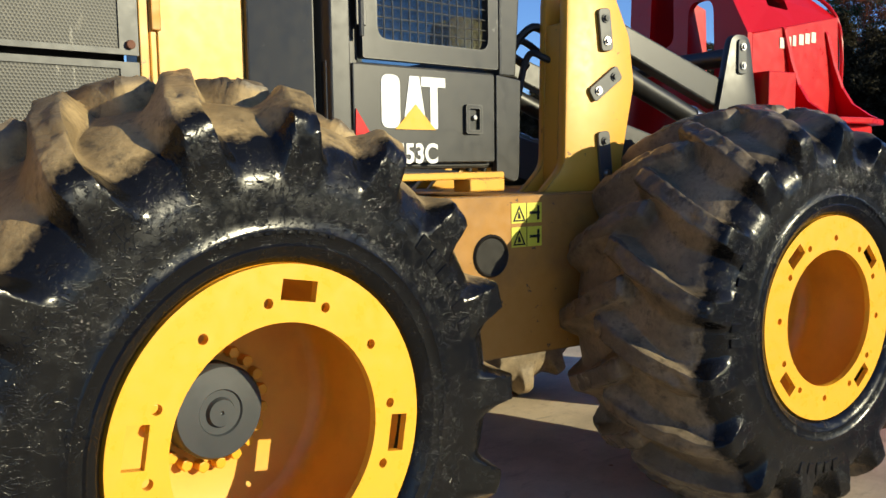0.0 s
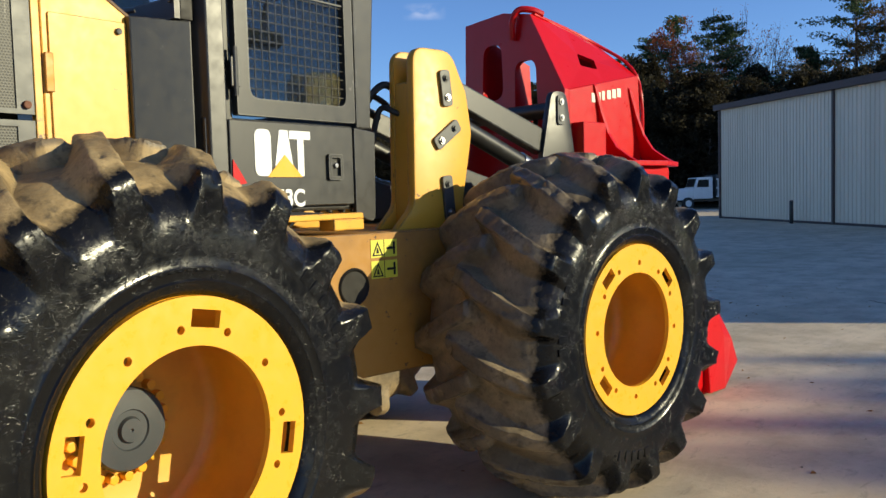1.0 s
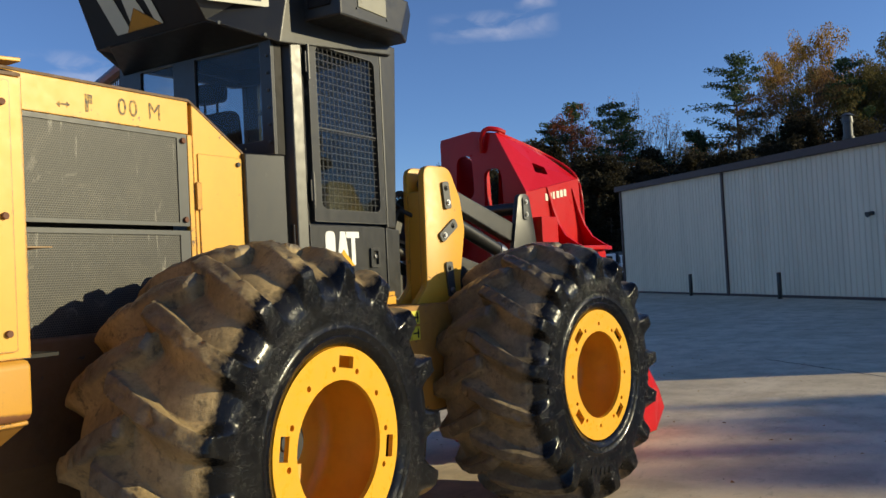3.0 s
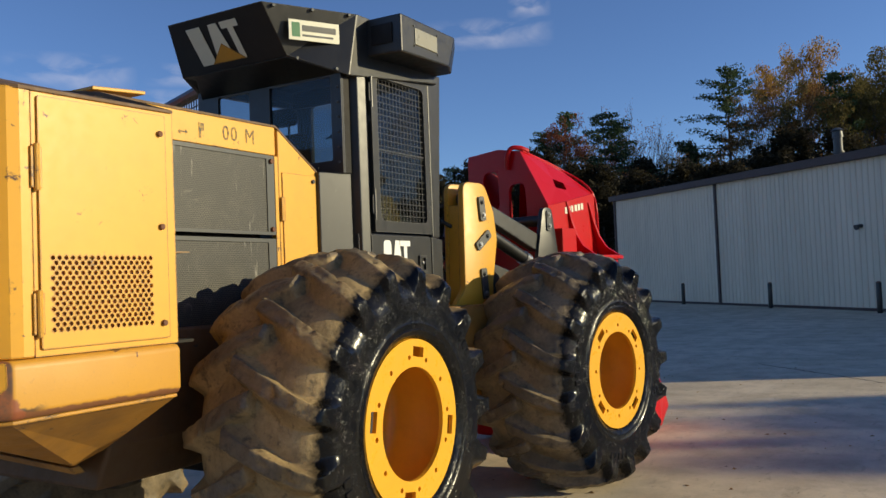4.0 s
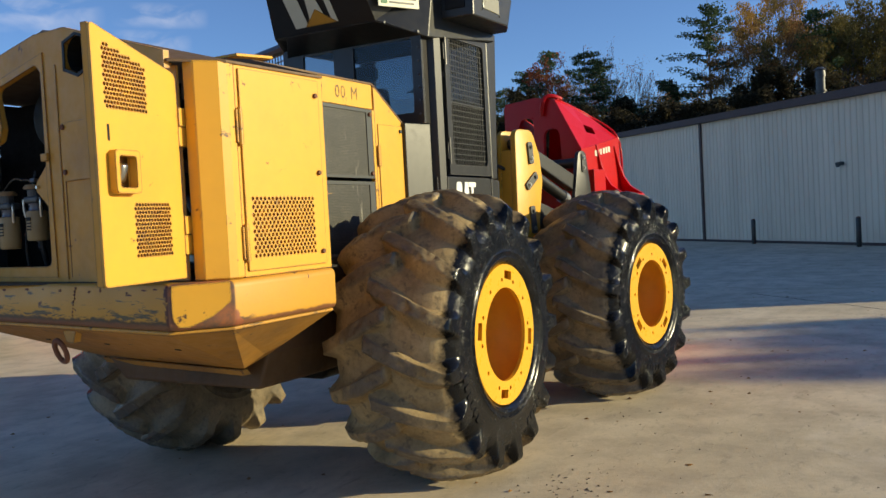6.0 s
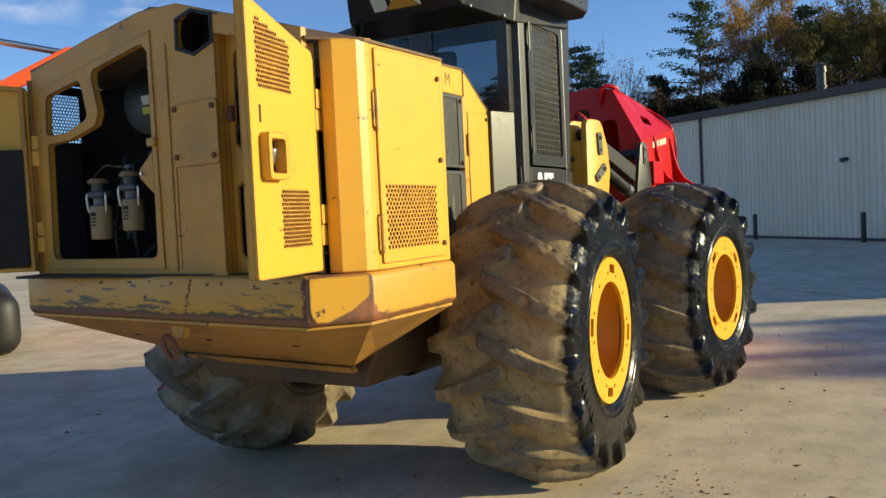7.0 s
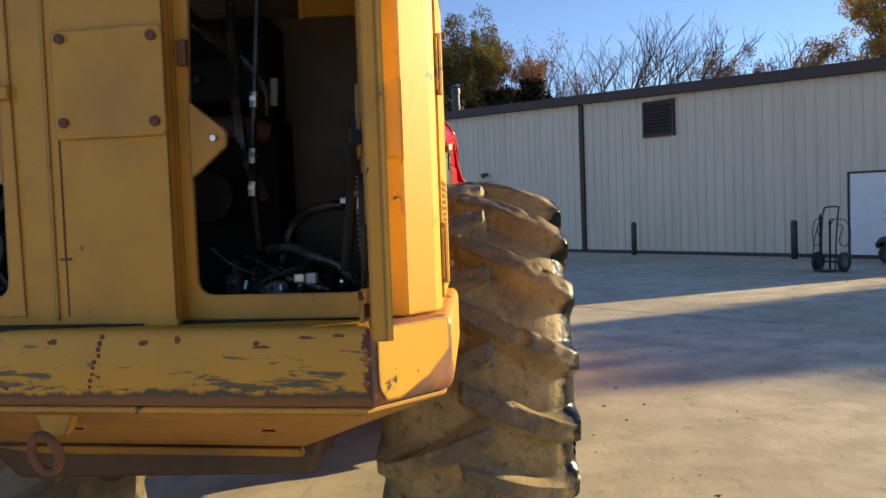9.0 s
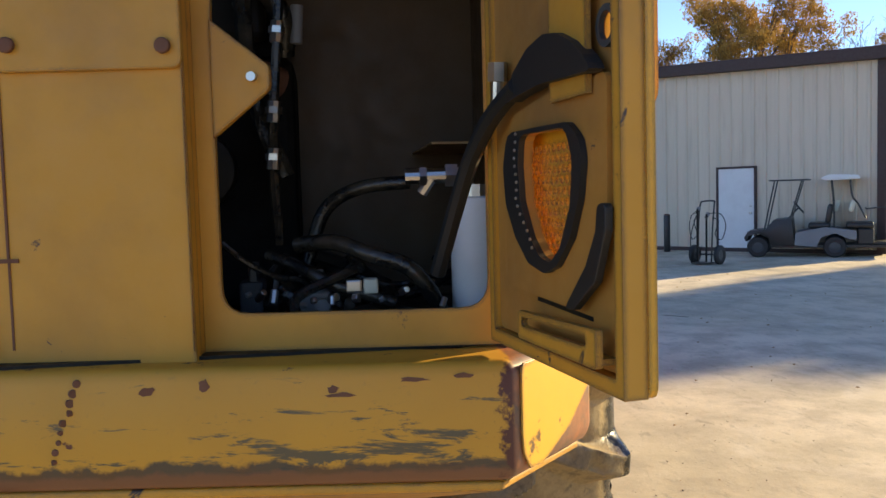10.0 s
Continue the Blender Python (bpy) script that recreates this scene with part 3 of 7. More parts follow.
def bar_height(phase, y, r, part_side):
    """How far a tread bar stands out at a phase of its pitch, for the bars that start on one shoulder."""
    y = y * part_side
    if y > 0:
        phase += 2 * LEAN * y / 0.40 * N_LUG / 6.28318
    d = (phase + 0.5) % 1.0 - 0.5
    w = 0.120 if r > 0.79 else 0.120 + 0.50 * (0.79 - r)
    reach = max(0.0, min(1.0, (0.115 - y) / 0.06))
    k = abs(d)
    foot = w + (0.11 if d > 0 else 0.17)
    t = max(0.0, (foot - k) / (foot - w))
    h = 1.0 if k < w else t ** 1.25
    return h * reach * reach * (3 - 2 * reach)


def tyre_mesh():
    """One moulded tyre: smooth sidewalls, slanting bars that rise out of round troughs and run down the shoulder."""
    half = []
    for (p0, t0), (p1, t1) in zip(SHOULDER, SHOULDER[1:]):
        n = max(2, int(((t1[0] - t0[0]) ** 2 + (t1[1] - t0[1]) ** 2) ** 0.5 / 0.016))
        for j in range(n):
            f = j / n
            half.append((tuple(p0[i] + (p1[i] - p0[i]) * f for i in (0, 1)), tuple(t0[i] + (t1[i] - t0[i]) * f for i in (0, 1))))
    plain = [(0.42, -0.32), (0.431, -0.377), (0.448, -0.400), (0.462, -0.404), (0.470, -0.410), (0.476, -0.405), (0.50, -0.408), (0.508, -0.413), (0.516, -0.409), (0.545, -0.410), (0.60, -0.410)]
    left = [(p, p) for p in plain] + half
    prof = left + [SHOULDER[-1]] + [((p[0], -p[1]), (t[0], -t[1])) for p, t in left[::-1]] + [((0.42, 0.0), (0.42, 0.0))]
    per = 40
    n = N_LUG * per
    bm = bmesh.new()
    rows = []
    for p, t in prof:
        ya = abs(t[1])
        swing = -LEAN * max(0.0, 1 - ya / 0.40)
        moving = t != p
        row = []
        for i in range(n):
            ph = i / per
            th = 2 * math.pi * i / n + swing
            h = 0.0
            if moving:
                h = max(bar_height(ph, t[1], t[0], 1), bar_height(ph + 0.5, t[1], t[0], -1))
            r, y = p[0] + (t[0] - p[0]) * h, p[1] + (t[1] - p[1]) * h
            v = Vector((r * math.cos(th), y, r * math.sin(th)))
            if r > 0.7:
                lump = noise.noise(v * 7.0) * 0.007 + noise.noise(v * 24.0) * 0.0065 * (0.3 + h)
                lump -= 0.016 * max(0.0, noise.noise(v * 17.0 + Vector((5, 1, 2))) - 0.32) * h * 3
                v += Vector((math.cos(th), 0, math.sin(th))) * lump
            row.append(bm.verts.new(v))
        rows.append(row)
    rows.append(rows[0])
    for a, b in zip(rows, rows[1:]):
        for i in range(n):
            bm.faces.new((a[i], a[(i + 1) % n], b[(i + 1) % n], b[i]))
    return bm


SLOT_R, RING_R, RING_IN = 0.362, 0.427, 0.285


def ring_plate():
    holes = [circle(0, 0, RING_IN, 64)]
    for k in range(4):
        a = k * math.pi / 2
        c, s = math.cos(a), math.sin(a)
        holes.append([(c * r - s * w, s * r + c * w) for r, w in ((SLOT_R - 0.026, -0.050), (SLOT_R + 0.026, -0.050), (SLOT_R + 0.026, 0.050), (SLOT_R - 0.026, 0.050))])
        for da in (-0.245, 0.245, math.pi / 4):
            holes.append(circle(0.335 * math.cos(a + da), 0.335 * math.sin(a + da), 0.0130, 14))
    return plate(circle(0, 0, RING_R, 96), holes, -0.005, 0.018, lambda a, b, c: Vector((a, c, b)))


def wheel():
    """Wheel with its axle along y; the outer face looks to -y, the ring's face at y = 0."""
    ring = obj("wheel", ring_plate(), YELLOW_NEW, machine, "fresh yellow steel wheel with a deep dish")
    t = obj("tyre", tyre_mesh(), TYRE, ring, "large lugged tyre, dusty tread and wet black sidewall", smooth=True)
    t.matrix_basis = Matrix.Translation((0, 0.384, 0)) @ Matrix.Rotation(radians(-9.1), 4, "Y")
    # moulded marks on the sidewall: plain raised bars
    for r, wide, tall, start, gap, count in ((0.505, 0.020, 0.012, 74, 3.4, 11), (0.505, 0.020, 0.012, 254, 3.4, 11), (0.625, 0.034, 0.050, 196, 5.2, 6), (0.625, 0.034, 0.050, 20, 5.2, 6), (0.625, 0.034, 0.050, 292, 5.2, 5)):
        for k in range(count):
            bar = box(r - tall / 2, r + tall / 2, -0.413, -0.4055, -wide / 2, wide / 2, 0.002, 1)
            o = part("moulded_bar", bar, TYRE, t)
            o.matrix_basis = Matrix.Rotation(-radians(start + gap * k), 4, "Y")
    part("flange", lathe([(0.425, 0.02), (0.437, 0.012), (0.447, 0.004), (0.452, 0.02), (0.448, 0.05), (0.43, 0.06)], 96), YELLOW_NEW, ring, smooth=True)
    part("rim_barrel", lathe([(0.432, 0.019), (0.424, 0.05), (0.412, 0.10), (0.404, 0.20), (0.392, 0.215), (0.386, 0.33), (0.366, 0.375), (0.33, 0.395), (0.10, 0.397)], 80), RIM_INNER, ring, "deep orange-yellow rim well", smooth=True)
    part("inner_disc", lathe([(0.43, 0.68), (0.42, 0.43), (0.05, 0.43)], 48), YELLOW_OLD, ring)
    hub = lathe([(0.130, 0.396), (0.130, 0.318), (0.123, 0.308), (0.064, 0.304), (0.060, 0.310), (0.042, 0.310), (0.036, 0.298), (0.006, 0.298), (0.004, 0.304), (0.0005, 0.305)], 48)
    part("hub", hub, DARK_RIM, ring, "dark grey hub cap", smooth=True)
    nut = bev(rod((0.162, 0.396, 0), (0.162, 0.361, 0), 0.0175, 6), 0.003)
    first_nut = part("wheel_nut", nut, YELLOW_NEW, ring)
    for k in range(1, 20):
        o = new("wheel_nut", first_nut.data)
        o.parent = ring
        o.matrix_basis = Matrix.Rotation(2 * math.pi * k / 20, 4, "Y")
    return ring


rear_near = wheel()
rear_near.matrix_basis = pose(1.062, 1.80, 0.875, 0, 10.0, 0)


def copy_part(ob, m):
    """A copy of a part with its sub-parts, sharing the meshes."""
    made = copy_thing(ob, m)
    made.parent = machine
    return made


fw = fr(1.591, -1.453, 0.875)
front_near = copy_part(rear_near, Matrix.Translation(fw) @ Matrix.Rotation(TURN_F, 4, "Z") @ Matrix.Rotation(radians(49.0), 4, "Y"))
rear_far = copy_part(rear_near, Matrix.Translation((1.062, 4.76, 0.875)) @ Matrix.Rotation(math.pi, 4, "Z") @ Matrix.Rotation(radians(20), 4, "Y"))
front_far = copy_part(rear_near, Matrix.Translation(fr(1.591, 1.453, 0.875)) @ Matrix.Rotation(TURN_F + math.pi, 4, "Z") @ Matrix.Rotation(radians(31), 4, "Y"))
# far rear tyre takes the darker rubber in place of its shade
for w in (front_near, front_far, rear_far):
    for c in w.children:
        if c.name.startswith("tyre"):
            c.data = front_tyre_mesh = c.data.copy() if w is front_near else front_tyre_mesh
            c.data.materials[0] = TYRE_WET_SHADED


# axles and chassis under the body
part("rear_axle", joined(rod((1.062, 2.24, 0.875), (1.062, 4.32, 0.875), 0.15, 20), box(0.80, 1.34, 3.0, 3.55, 0.58, 1.15, 0.06, 3)), INTERIOR, machine, smooth=True)
part("front_axle", joined(rod(fr(1.591, -1.01, 0.875), fr(1.591, 1.01, 0.875), 0.15, 20), rod(fr(1.35, 0, 0.8), fr(1.85, 0, 0.8), 0.26, 20)), INTERIOR, machine, smooth=True)
part("rear_chassis", box(0.15, 2.25, 2.80, 3.75, 0.78, 1.32, 0.03), INTERIOR, machine)

# rear bumper: C-shaped fender round the tail, its belly sloping in below
BUMP = [(-0.05, 2.235), (-0.795, 2.24), (-1.005, 2.435), (-0.70, 4.565), (-0.50, 4.70), (-0.05, 4.70)]


def ring_of(plan, z, inset=0.0):
    c = Vector((-0.2, 3.45))
    return [Vector((p[0] + (c.x - p[0]) * inset, p[1] + (c.y - p[1]) * inset, z)) for p in plan]


side = [ring_of(BUMP, 1.165, 0.012), ring_of(BUMP, 1.19, 0.0), ring_of(BUMP, 1.352, 0.0), ring_of(BUMP, 1.372, 0.012)]
bumper = part("rear_bumper", loft(side, 0.012, 3), BUMPER, machine, "scraped yellow rear bumper with rusty lower lip", smooth=True)


def on_bumper(y, z, out):
    """On the bumper's rear face."""
    return Vector((-1.005 + 0.1432 * (y - 2.435) - out, y, z))


# a row of rusty weld spots, and chips knocked out of the paint along the top edge
brnd = random.Random(5)
for k in range(9):
    y, z = 3.155 + 0.006 * k, 1.352 - 0.0165 * k
    part("weld_spot", bev(rod(on_bumper(y + brnd.uniform(-0.006, 0.006), z, -0.003), on_bumper(y, z, 0.0025), brnd.uniform(0.004, 0.008), 8), 0.001), RUST, bumper, "rusty weld spot")


def chip(y, z, w, h):
    ring = [2 * math.pi * i / 11 for i in range(11)]
    return prism([(y + math.cos(a) * w * brnd.uniform(0.55, 1.1), z + math.sin(a) * h * brnd.uniform(0.5, 1.1)) for a in ring], 0.0, 0.0012, lambda a, b, c: on_bumper(a, b, c))


for c in ((2.946, 1.345, 0.010, 0.013), (2.72, 1.322, 0.026, 0.006), (2.735, 1.332, 0.012, 0.007), (2.60, 1.345, 0.030, 0.005), (3.04, 1.336, 0.016, 0.009), (3.30, 1.340, 0.018, 0.008), (3.62, 1.343, 0.028, 0.006), (3.86, 1.338, 0.020, 0.008), (3.46, 1.345, 0.012, 0.007), (2.52, 1.350, 0.022, 0.005)):
    part("paint_chip", chip(*c), RUST, bumper, "dark rusty chip in the paint")
part("bumper_bead", loft([ring_of(BUMP, 1.146, 0.028), ring_of(BUMP, 1.150, 0.020), ring_of(BUMP, 1.161, 0.020), ring_of(BUMP, 1.1645, 0.026)], 0.003), YELLOW_OLD, machine, "thin yellow welded bead under the bumper")
# belly: the plates of rear, corners and sides run together to one low point on each side
BELLY = [(-0.06, 2.72), (-0.165, 2.79), (-0.170, 2.80), (0.02, 4.13), (0.03, 4.14), (0.06, 4.20)]
part("belly_guard", loft([[Vector((x, y, z)) for (x, y), z in zip(BELLY, (0.90, 0.842, 0.842, 0.842, 0.842, 0.90))], ring_of(BUMP, 1.1455, 0.03)], 0.006), GRIMY_SHADED, machine, "worn yellow belly plates under the bumper")
part("belly_lip", loft([[(-0.175 + k, 2.80, z), (0.0 + k, 4.10, z), (0.05 + k, 4.10, z), (-0.12 + k, 2.80, z)] for z, k in ((0.800, 0.02), (0.838, -0.012))], 0.005), GRIMY_SHADED, machine, "folded lip along the belly plate")
BELLY_OUT = Vector((-0.62, 0.0866, -0.78)).normalized()
for y, z in ((4.02, 1.02), (3.42, 1.02), (2.80, 1.02)):
    k = (z - 0.842) / (1.1455 - 0.842)
    lo, hi = -0.17 + 0.142 * (y - 2.80), -0.98 + 0.143 * (y - 2.435)
    c = Vector((lo + (hi - lo) * k, y, z)) + BELLY_OUT * 0.003
    part("belly_slot", moved(box(-0.020, 0.020, -0.007, 0.007, -0.003, 0.003, 0.002), facing(c, (0.14, 1, 0), (-0.72, 0, 0.3))), INTERIOR, machine)
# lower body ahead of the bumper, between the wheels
# its dark brown includes the shade under the machine
part("lower_body", loft([[Vector((x, y, z)) for x, y in plan] for plan, z in (([(-0.06, 2.79), (0.42, 2.77), (1.1, 2.80), (1.1, 3.7), (0.3, 3.85), (-0.02, 3.9)], 0.705), ([(-0.03, 2.735), (0.56, 2.735), (1.2, 2.735), (1.2, 3.75), (0.42, 3.9), (-0.02, 4.1)], 0.90), ([(-0.02, 2.735), (0.60, 2.735), (1.2, 2.735), (1.2, 3.8), (0.42, 4.0), (-0.02, 4.2)], 1.412))], 0.02, 3), UNDERBODY, machine, "grimy yellow lower body between the wheels, darkened for shade")



def on_chamfer(u, z, out):
    """A place on the bumper's canted corner: u from its rear end to its side end."""
    a, b = Vector((-1.005, 2.435, 0)), Vector((-0.795, 2.24, 0))
    p = a.lerp(b, u) + Vector((-0.68, -0.733, 0)) * out
    return Vector((p.x, p.y, z))


part("corner_plate", prism(rounded([(0.055, 1.364), (0.93, 1.368), (0.94, 1.280), (0.66, 1.220), (0.30, 1.178), (0.14, 1.180), (0.055, 1.215)], [0.03, 0.02, 0.03, 0.04, 0.03, 0.03, 0.04], 4), 0.0005, 0.005, on_chamfer, 0.002), YELLOW, machine, "yellow corner plate with rusty rim")

# ---- engine cover ----


def rear_x(y):
    return -0.94 + 0.14 * (y - 2.42)


def rear(y, z, out=0.0):
    """A place on the tail plate: y across, z up, out behind it."""
    return Vector((rear_x(y) - out * 0.99, y + out * 0.139, z))


tail_outer = [(2.966, 1.366), (2.966, 2.449), (2.44, 2.312), (2.44, 2.39), (2.95, 2.545), (3.22, 2.628), (3.50, 2.638), (3.95, 2.578), (4.49, 2.483), (4.49, 1.366)]
open_right = rounded([(2.46, 1.445), (2.934, 1.445), (2.934, 1.77), (2.934, 1.96), (2.918, 2.375), (2.85, 2.372), (2.46, 2.26)], [0.05, 0.05, 0, 0, 0.05, 0.02, 0.05])
open_left = rounded([(3.452, 1.455), (4.366, 1.455), (4.350, 2.075), (4.14, 2.082), (3.905, 2.135), (3.870, 2.20), (3.925, 2.412), (3.49, 2.484), (3.445, 2.44)], [0.05, 0.05, 0.02, 0.05, 0.04, 0.04, 0.05, 0.05, 0.03])
open_small = rounded([(3.965, 2.180), (4.17, 2.122), (4.364, 2.122), (4.345, 2.335), (4.02, 2.384)], 0.04)
hex_hole = [(3.218, 2.548), (3.114, 2.574), (2.988, 2.532), (2.988, 2.418), (3.108, 2.381), (3.221, 2.421)]
tail = part("tail_panel", plate(tail_outer, [open_left, open_small, hex_hole], 0.0, 0.03, lambda a, b, c: rear(a, b, c - 0.03)), YELLOW_DULL, machine, "dull yellow rear panel with two service openings")


def rear_in(a, b, c):
    """On the set-back panel beside the middle of the tail."""
    return rear(a, b, c - 0.06)


part("side_opening_panel", plate([(2.44, 1.378), (2.985, 1.378), (2.985, 2.47), (2.44, 2.33)], [open_right], -0.012, 0.0, rear_in), YELLOW_DULL, tail, "set-back panel with the open service hatch")
part("panel_return", prism([(2.967, 1.378), (2.983, 1.378), (2.983, 2.458), (2.967, 2.455)], -0.059, -0.0305, rear), YELLOW_DULL, tail)
part("panel_head", prism([(2.46, 2.330), (2.956, 2.460), (2.956, 2.472), (2.46, 2.342)], -0.059, -0.0305, rear), YELLOW_DULL, tail)
# raised cover and latches
cover = part("cover_plate", prism(rounded([(2.965, 1.875), (3.285, 1.875), (3.285, 2.165), (2.965, 2.165)], 0.02), 0.001, 0.012, lambda a, b, c: rear(a, b, c), 0.003), YELLOW_DULL, tail)
for y, z in ((3.254, 2.142), (2.994, 2.134), (3.254, 1.92), (2.994, 1.912)):
    part("bolt", bev(rod(rear(y, z, 0.012), rear(y, z, 0.024), 0.014, 12), 0.004), RUST, cover)
part("seam", joined(prism([(3.277, 1.40), (3.281, 1.40), (3.281, 1.875), (3.277, 1.875)], 0.0005, 0.002, rear), prism([(3.2775, 1.56), (3.2815, 1.56), (3.2815, 1.875), (3.2775, 1.875)], 0.0005, 0.003, rear), prism([(3.262, 1.552), (3.297, 1.552), (3.297, 1.559), (3.262, 1.559)], 0.0005, 0.003, rear)), RUST, tail)
for s, y0, pin in ((-1, 2.936, 2.862), (1, 3.450, 3.53)):
    tab = prism(rounded([(y0, 1.76), (pin + s * 0.03, 1.845), (pin + s * 0.03, 1.885), (y0, 1.97)], [0, 0.02, 0.02, 0]), -0.012, 0.006, rear_in if s < 0 else rear, 0.003)
    tb = part("latch_tab", tab, YELLOW_DULL, tail)
    put = rear_in if s < 0 else rear
    part("pin", rod(put(pin, 1.865, 0.004), put(pin, 1.865, 0.022), 0.0085, 10), STEEL, tb)
# lips that frame the openings
for lo, hi in ((2.967, 2.970), (3.306, 3.318)):
    part("rib", prism([(lo, 1.39), (hi, 1.39), (hi, 2.46), (lo, 2.455)], 0.001, 0.006, rear, 0.002), YELLOW_DULL, tail)
EXH = Vector((3.104, 2.478))
part("exhaust_recess", plate([(EXH.x + (y - EXH.x) * 1.12, EXH.y + (z - EXH.y) * 1.12) for y, z in hex_hole], [[(EXH.x + (y - EXH.x) * 0.96, EXH.y + (z - EXH.y) * 0.96) for y, z in hex_hole]], 0.001, 0.006, rear), INTERIOR, tail, "black hexagonal exhaust surround")
part("exhaust_pipe", loft([[rear(EXH.x + 0.085 * math.cos(a), EXH.y + 0.085 * math.sin(a), o) for a in [2 * math.pi * i / 20 for i in range(20)]] for o in (-0.25, 0.005)], caps=False), INTERIOR, tail)
# pressed frames round the two service openings
part("opening_frame", plate([(3.405, 1.40), (4.43, 1.40), (4.41, 2.375), (3.93, 2.452), (3.42, 2.535)], [open_left, open_small], 0.0005, 0.007, rear), YELLOW_DULL, tail, "pale worn frame round the opening")
part("latch_bracket", prism([(3.41, 1.990), (3.47, 1.990), (3.47, 2.030), (3.41, 2.030)], 0.008, 0.022, rear, 0.004), YELLOW_OLD, tail)
part("latch_bracket", prism([(2.925, 2.06), (2.952, 2.06), (2.952, 2.13), (2.925, 2.13)], -0.058, -0.035, rear, 0.004), RUST, tail)

# corner posts and side door
post = [(-0.857, 2.354), (-0.775, 2.282), (-0.735, 2.268), (-0.690, 2.268), (-0.690, 2.33), (-0.80, 2.42), (-0.862, 2.412)]
part("corner_post", prism(post, 1.375, 2.345, lambda a, b, c: Vector((a, b, c)), 0.005, 1), YELLOW, machine, "yellow corner post with chipped edges")
part("side_frame", plate([(-0.688, 1.375), (-0.03, 1.375), (-0.03, 2.36), (-0.688, 2.345)], [rounded([(-0.62, 1.43), (-0.16, 1.43), (-0.16, 2.28), (-0.62, 2.28)], 0.03)], 2.272, 2.292, lambda a, b, c: Vector((a, c, b))), YELLOW, machine)


def hole_grid(a0, a1, b0, b1, nx, nz, r):
    out = []
    for j in range(nz):
        for i in range(nx - (j % 2)):
            a = a0 + (a1 - a0) * (i + 0.5 * (j % 2)) / (nx - 1)
            out.append(circle(a, b0 + (b1 - b0) * j / (nz - 1), r, 8))
    return out


side_holes = hole_grid(-0.618, -0.172, 1.468, 1.732, 17, 15, 0.0088)
sd = part("side_door", plate(rounded([(-0.668, 1.40), (-0.078, 1.40), (-0.078, 2.335), (-0.668, 2.325)], 0.012), side_holes, 2.262, 2.271, lambda a, b, c: Vector((a, c, b))), YELLOW, machine, "yellow side door with a perforated vent patch")
for z in (2.253, 1.863, 1.463):
    part("door_bolt", bev(rod((-0.113, 2.262, z), (-0.113, 2.248, z), 0.013, 12), 0.003), RUST, sd)
for z in (2.06, 1.53):
    part("hinge", joined(rod((-0.678, 2.256, z - 0.085), (-0.678, 2.256, z + 0.085), 0.011, 10), box(-0.70, -0.655, 2.258, 2.266, z - 0.075, z + 0.075, 0.002)), YELLOW, sd)

# hood top, chamfered to both sides
hood_l = [(-0.93, 2.425, 2.338), (-0.74, 2.262, 2.338), (-0.035, 2.262, 2.352), (-0.03, 2.742, 2.507), (1.17, 2.742, 2.518), (1.54, 2.742, 2.285)]
hood_m = [(-0.86, 3.0, 2.545), (-0.70, 3.0, 2.55), (-0.035, 3.0, 2.55), (-0.03, 3.0, 2.55), (1.17, 3.0, 2.555), (1.54, 3.0, 2.30)]
hood_r = [(-0.79, 3.42, 2.638), (-0.60, 3.42, 2.63), (-0.035, 3.42, 2.60), (-0.03, 3.42, 2.60), (1.17, 3.42, 2.57), (1.54, 3.42, 2.30)]
hood_f = [(-0.65, 4.49, 2.484), (-0.5, 4.60, 2.46), (0.1, 4.60, 2.46), (0.2, 4.50, 2.47), (1.17, 3.8, 2.52), (1.54, 3.8, 2.285)]


def hood():
    bm = bmesh.new()
    rows = [[bm.verts.new(p) for p in line] for line in (hood_l, hood_m, hood_r, hood_f)]
    for a, b in zip(rows, rows[1:]):
        for i in range(5):
            bm.faces.new((a[i], a[i + 1], b[i + 1], b[i]))
    r = bmesh.ops.extrude_face_region(bm, geom=bm.faces[:])
    for g in r["geom"]:
        if isinstance(g, bmesh.types.BMVert):
            g.co.z += 0.012
    return bm


HOOD_TOP = paint("sunbaked_brown_paint", (0.15, 0.085, 0.042), dirt=(0.08, 0.05, 0.03), amount=0.6, rough=0.65)
part("hood", hood(), HOOD_TOP, machine, "weathered brown hood top plate")


HOOD_Y = 2.745


def hood_side(a, out, z):
    """On the set-in hood side behind the cab: a along x, out towards its near side."""
    return Vector((a, HOOD_Y - out, z))


def on_hood(a, b, c):
    return hood_side(a, c, b)


part("hood_side", prism([(-0.02, 2.352), (1.165, 2.352), (1.165, 2.517), (-0.02, 2.507)], -0.03, 0.0, on_hood, 0.004), YELLOW, machine, "yellow hood side with worn-off black lettering")
part("hood_post", prism([(1.155, 1.40), (1.186, 1.40), (1.186, 2.351), (1.155, 2.351)], -0.03, 0.0, on_hood, 0.003), YELLOW, machine)
FADED = Mat("faded_black_letters", 0.6)
FADED.color(FADED.mix(FADED.step(FADED.noise(55, 5, 0.7), 0.42, 0.60), (0.045, 0.04, 0.03), (0.50, 0.29, 0.04)))
for text, x, z in (("0", 0.772, 2.430), ("0", 0.834, 2.432), ("M", 0.957, 2.433)):
    letters("side_lettering", text, 0.112, facing(hood_side(x, 0.0015, z), (1, 0, 0), (0, 0, 1)), FADED.m, machine, 0.0006, "faded black letter", squeeze=0.92)
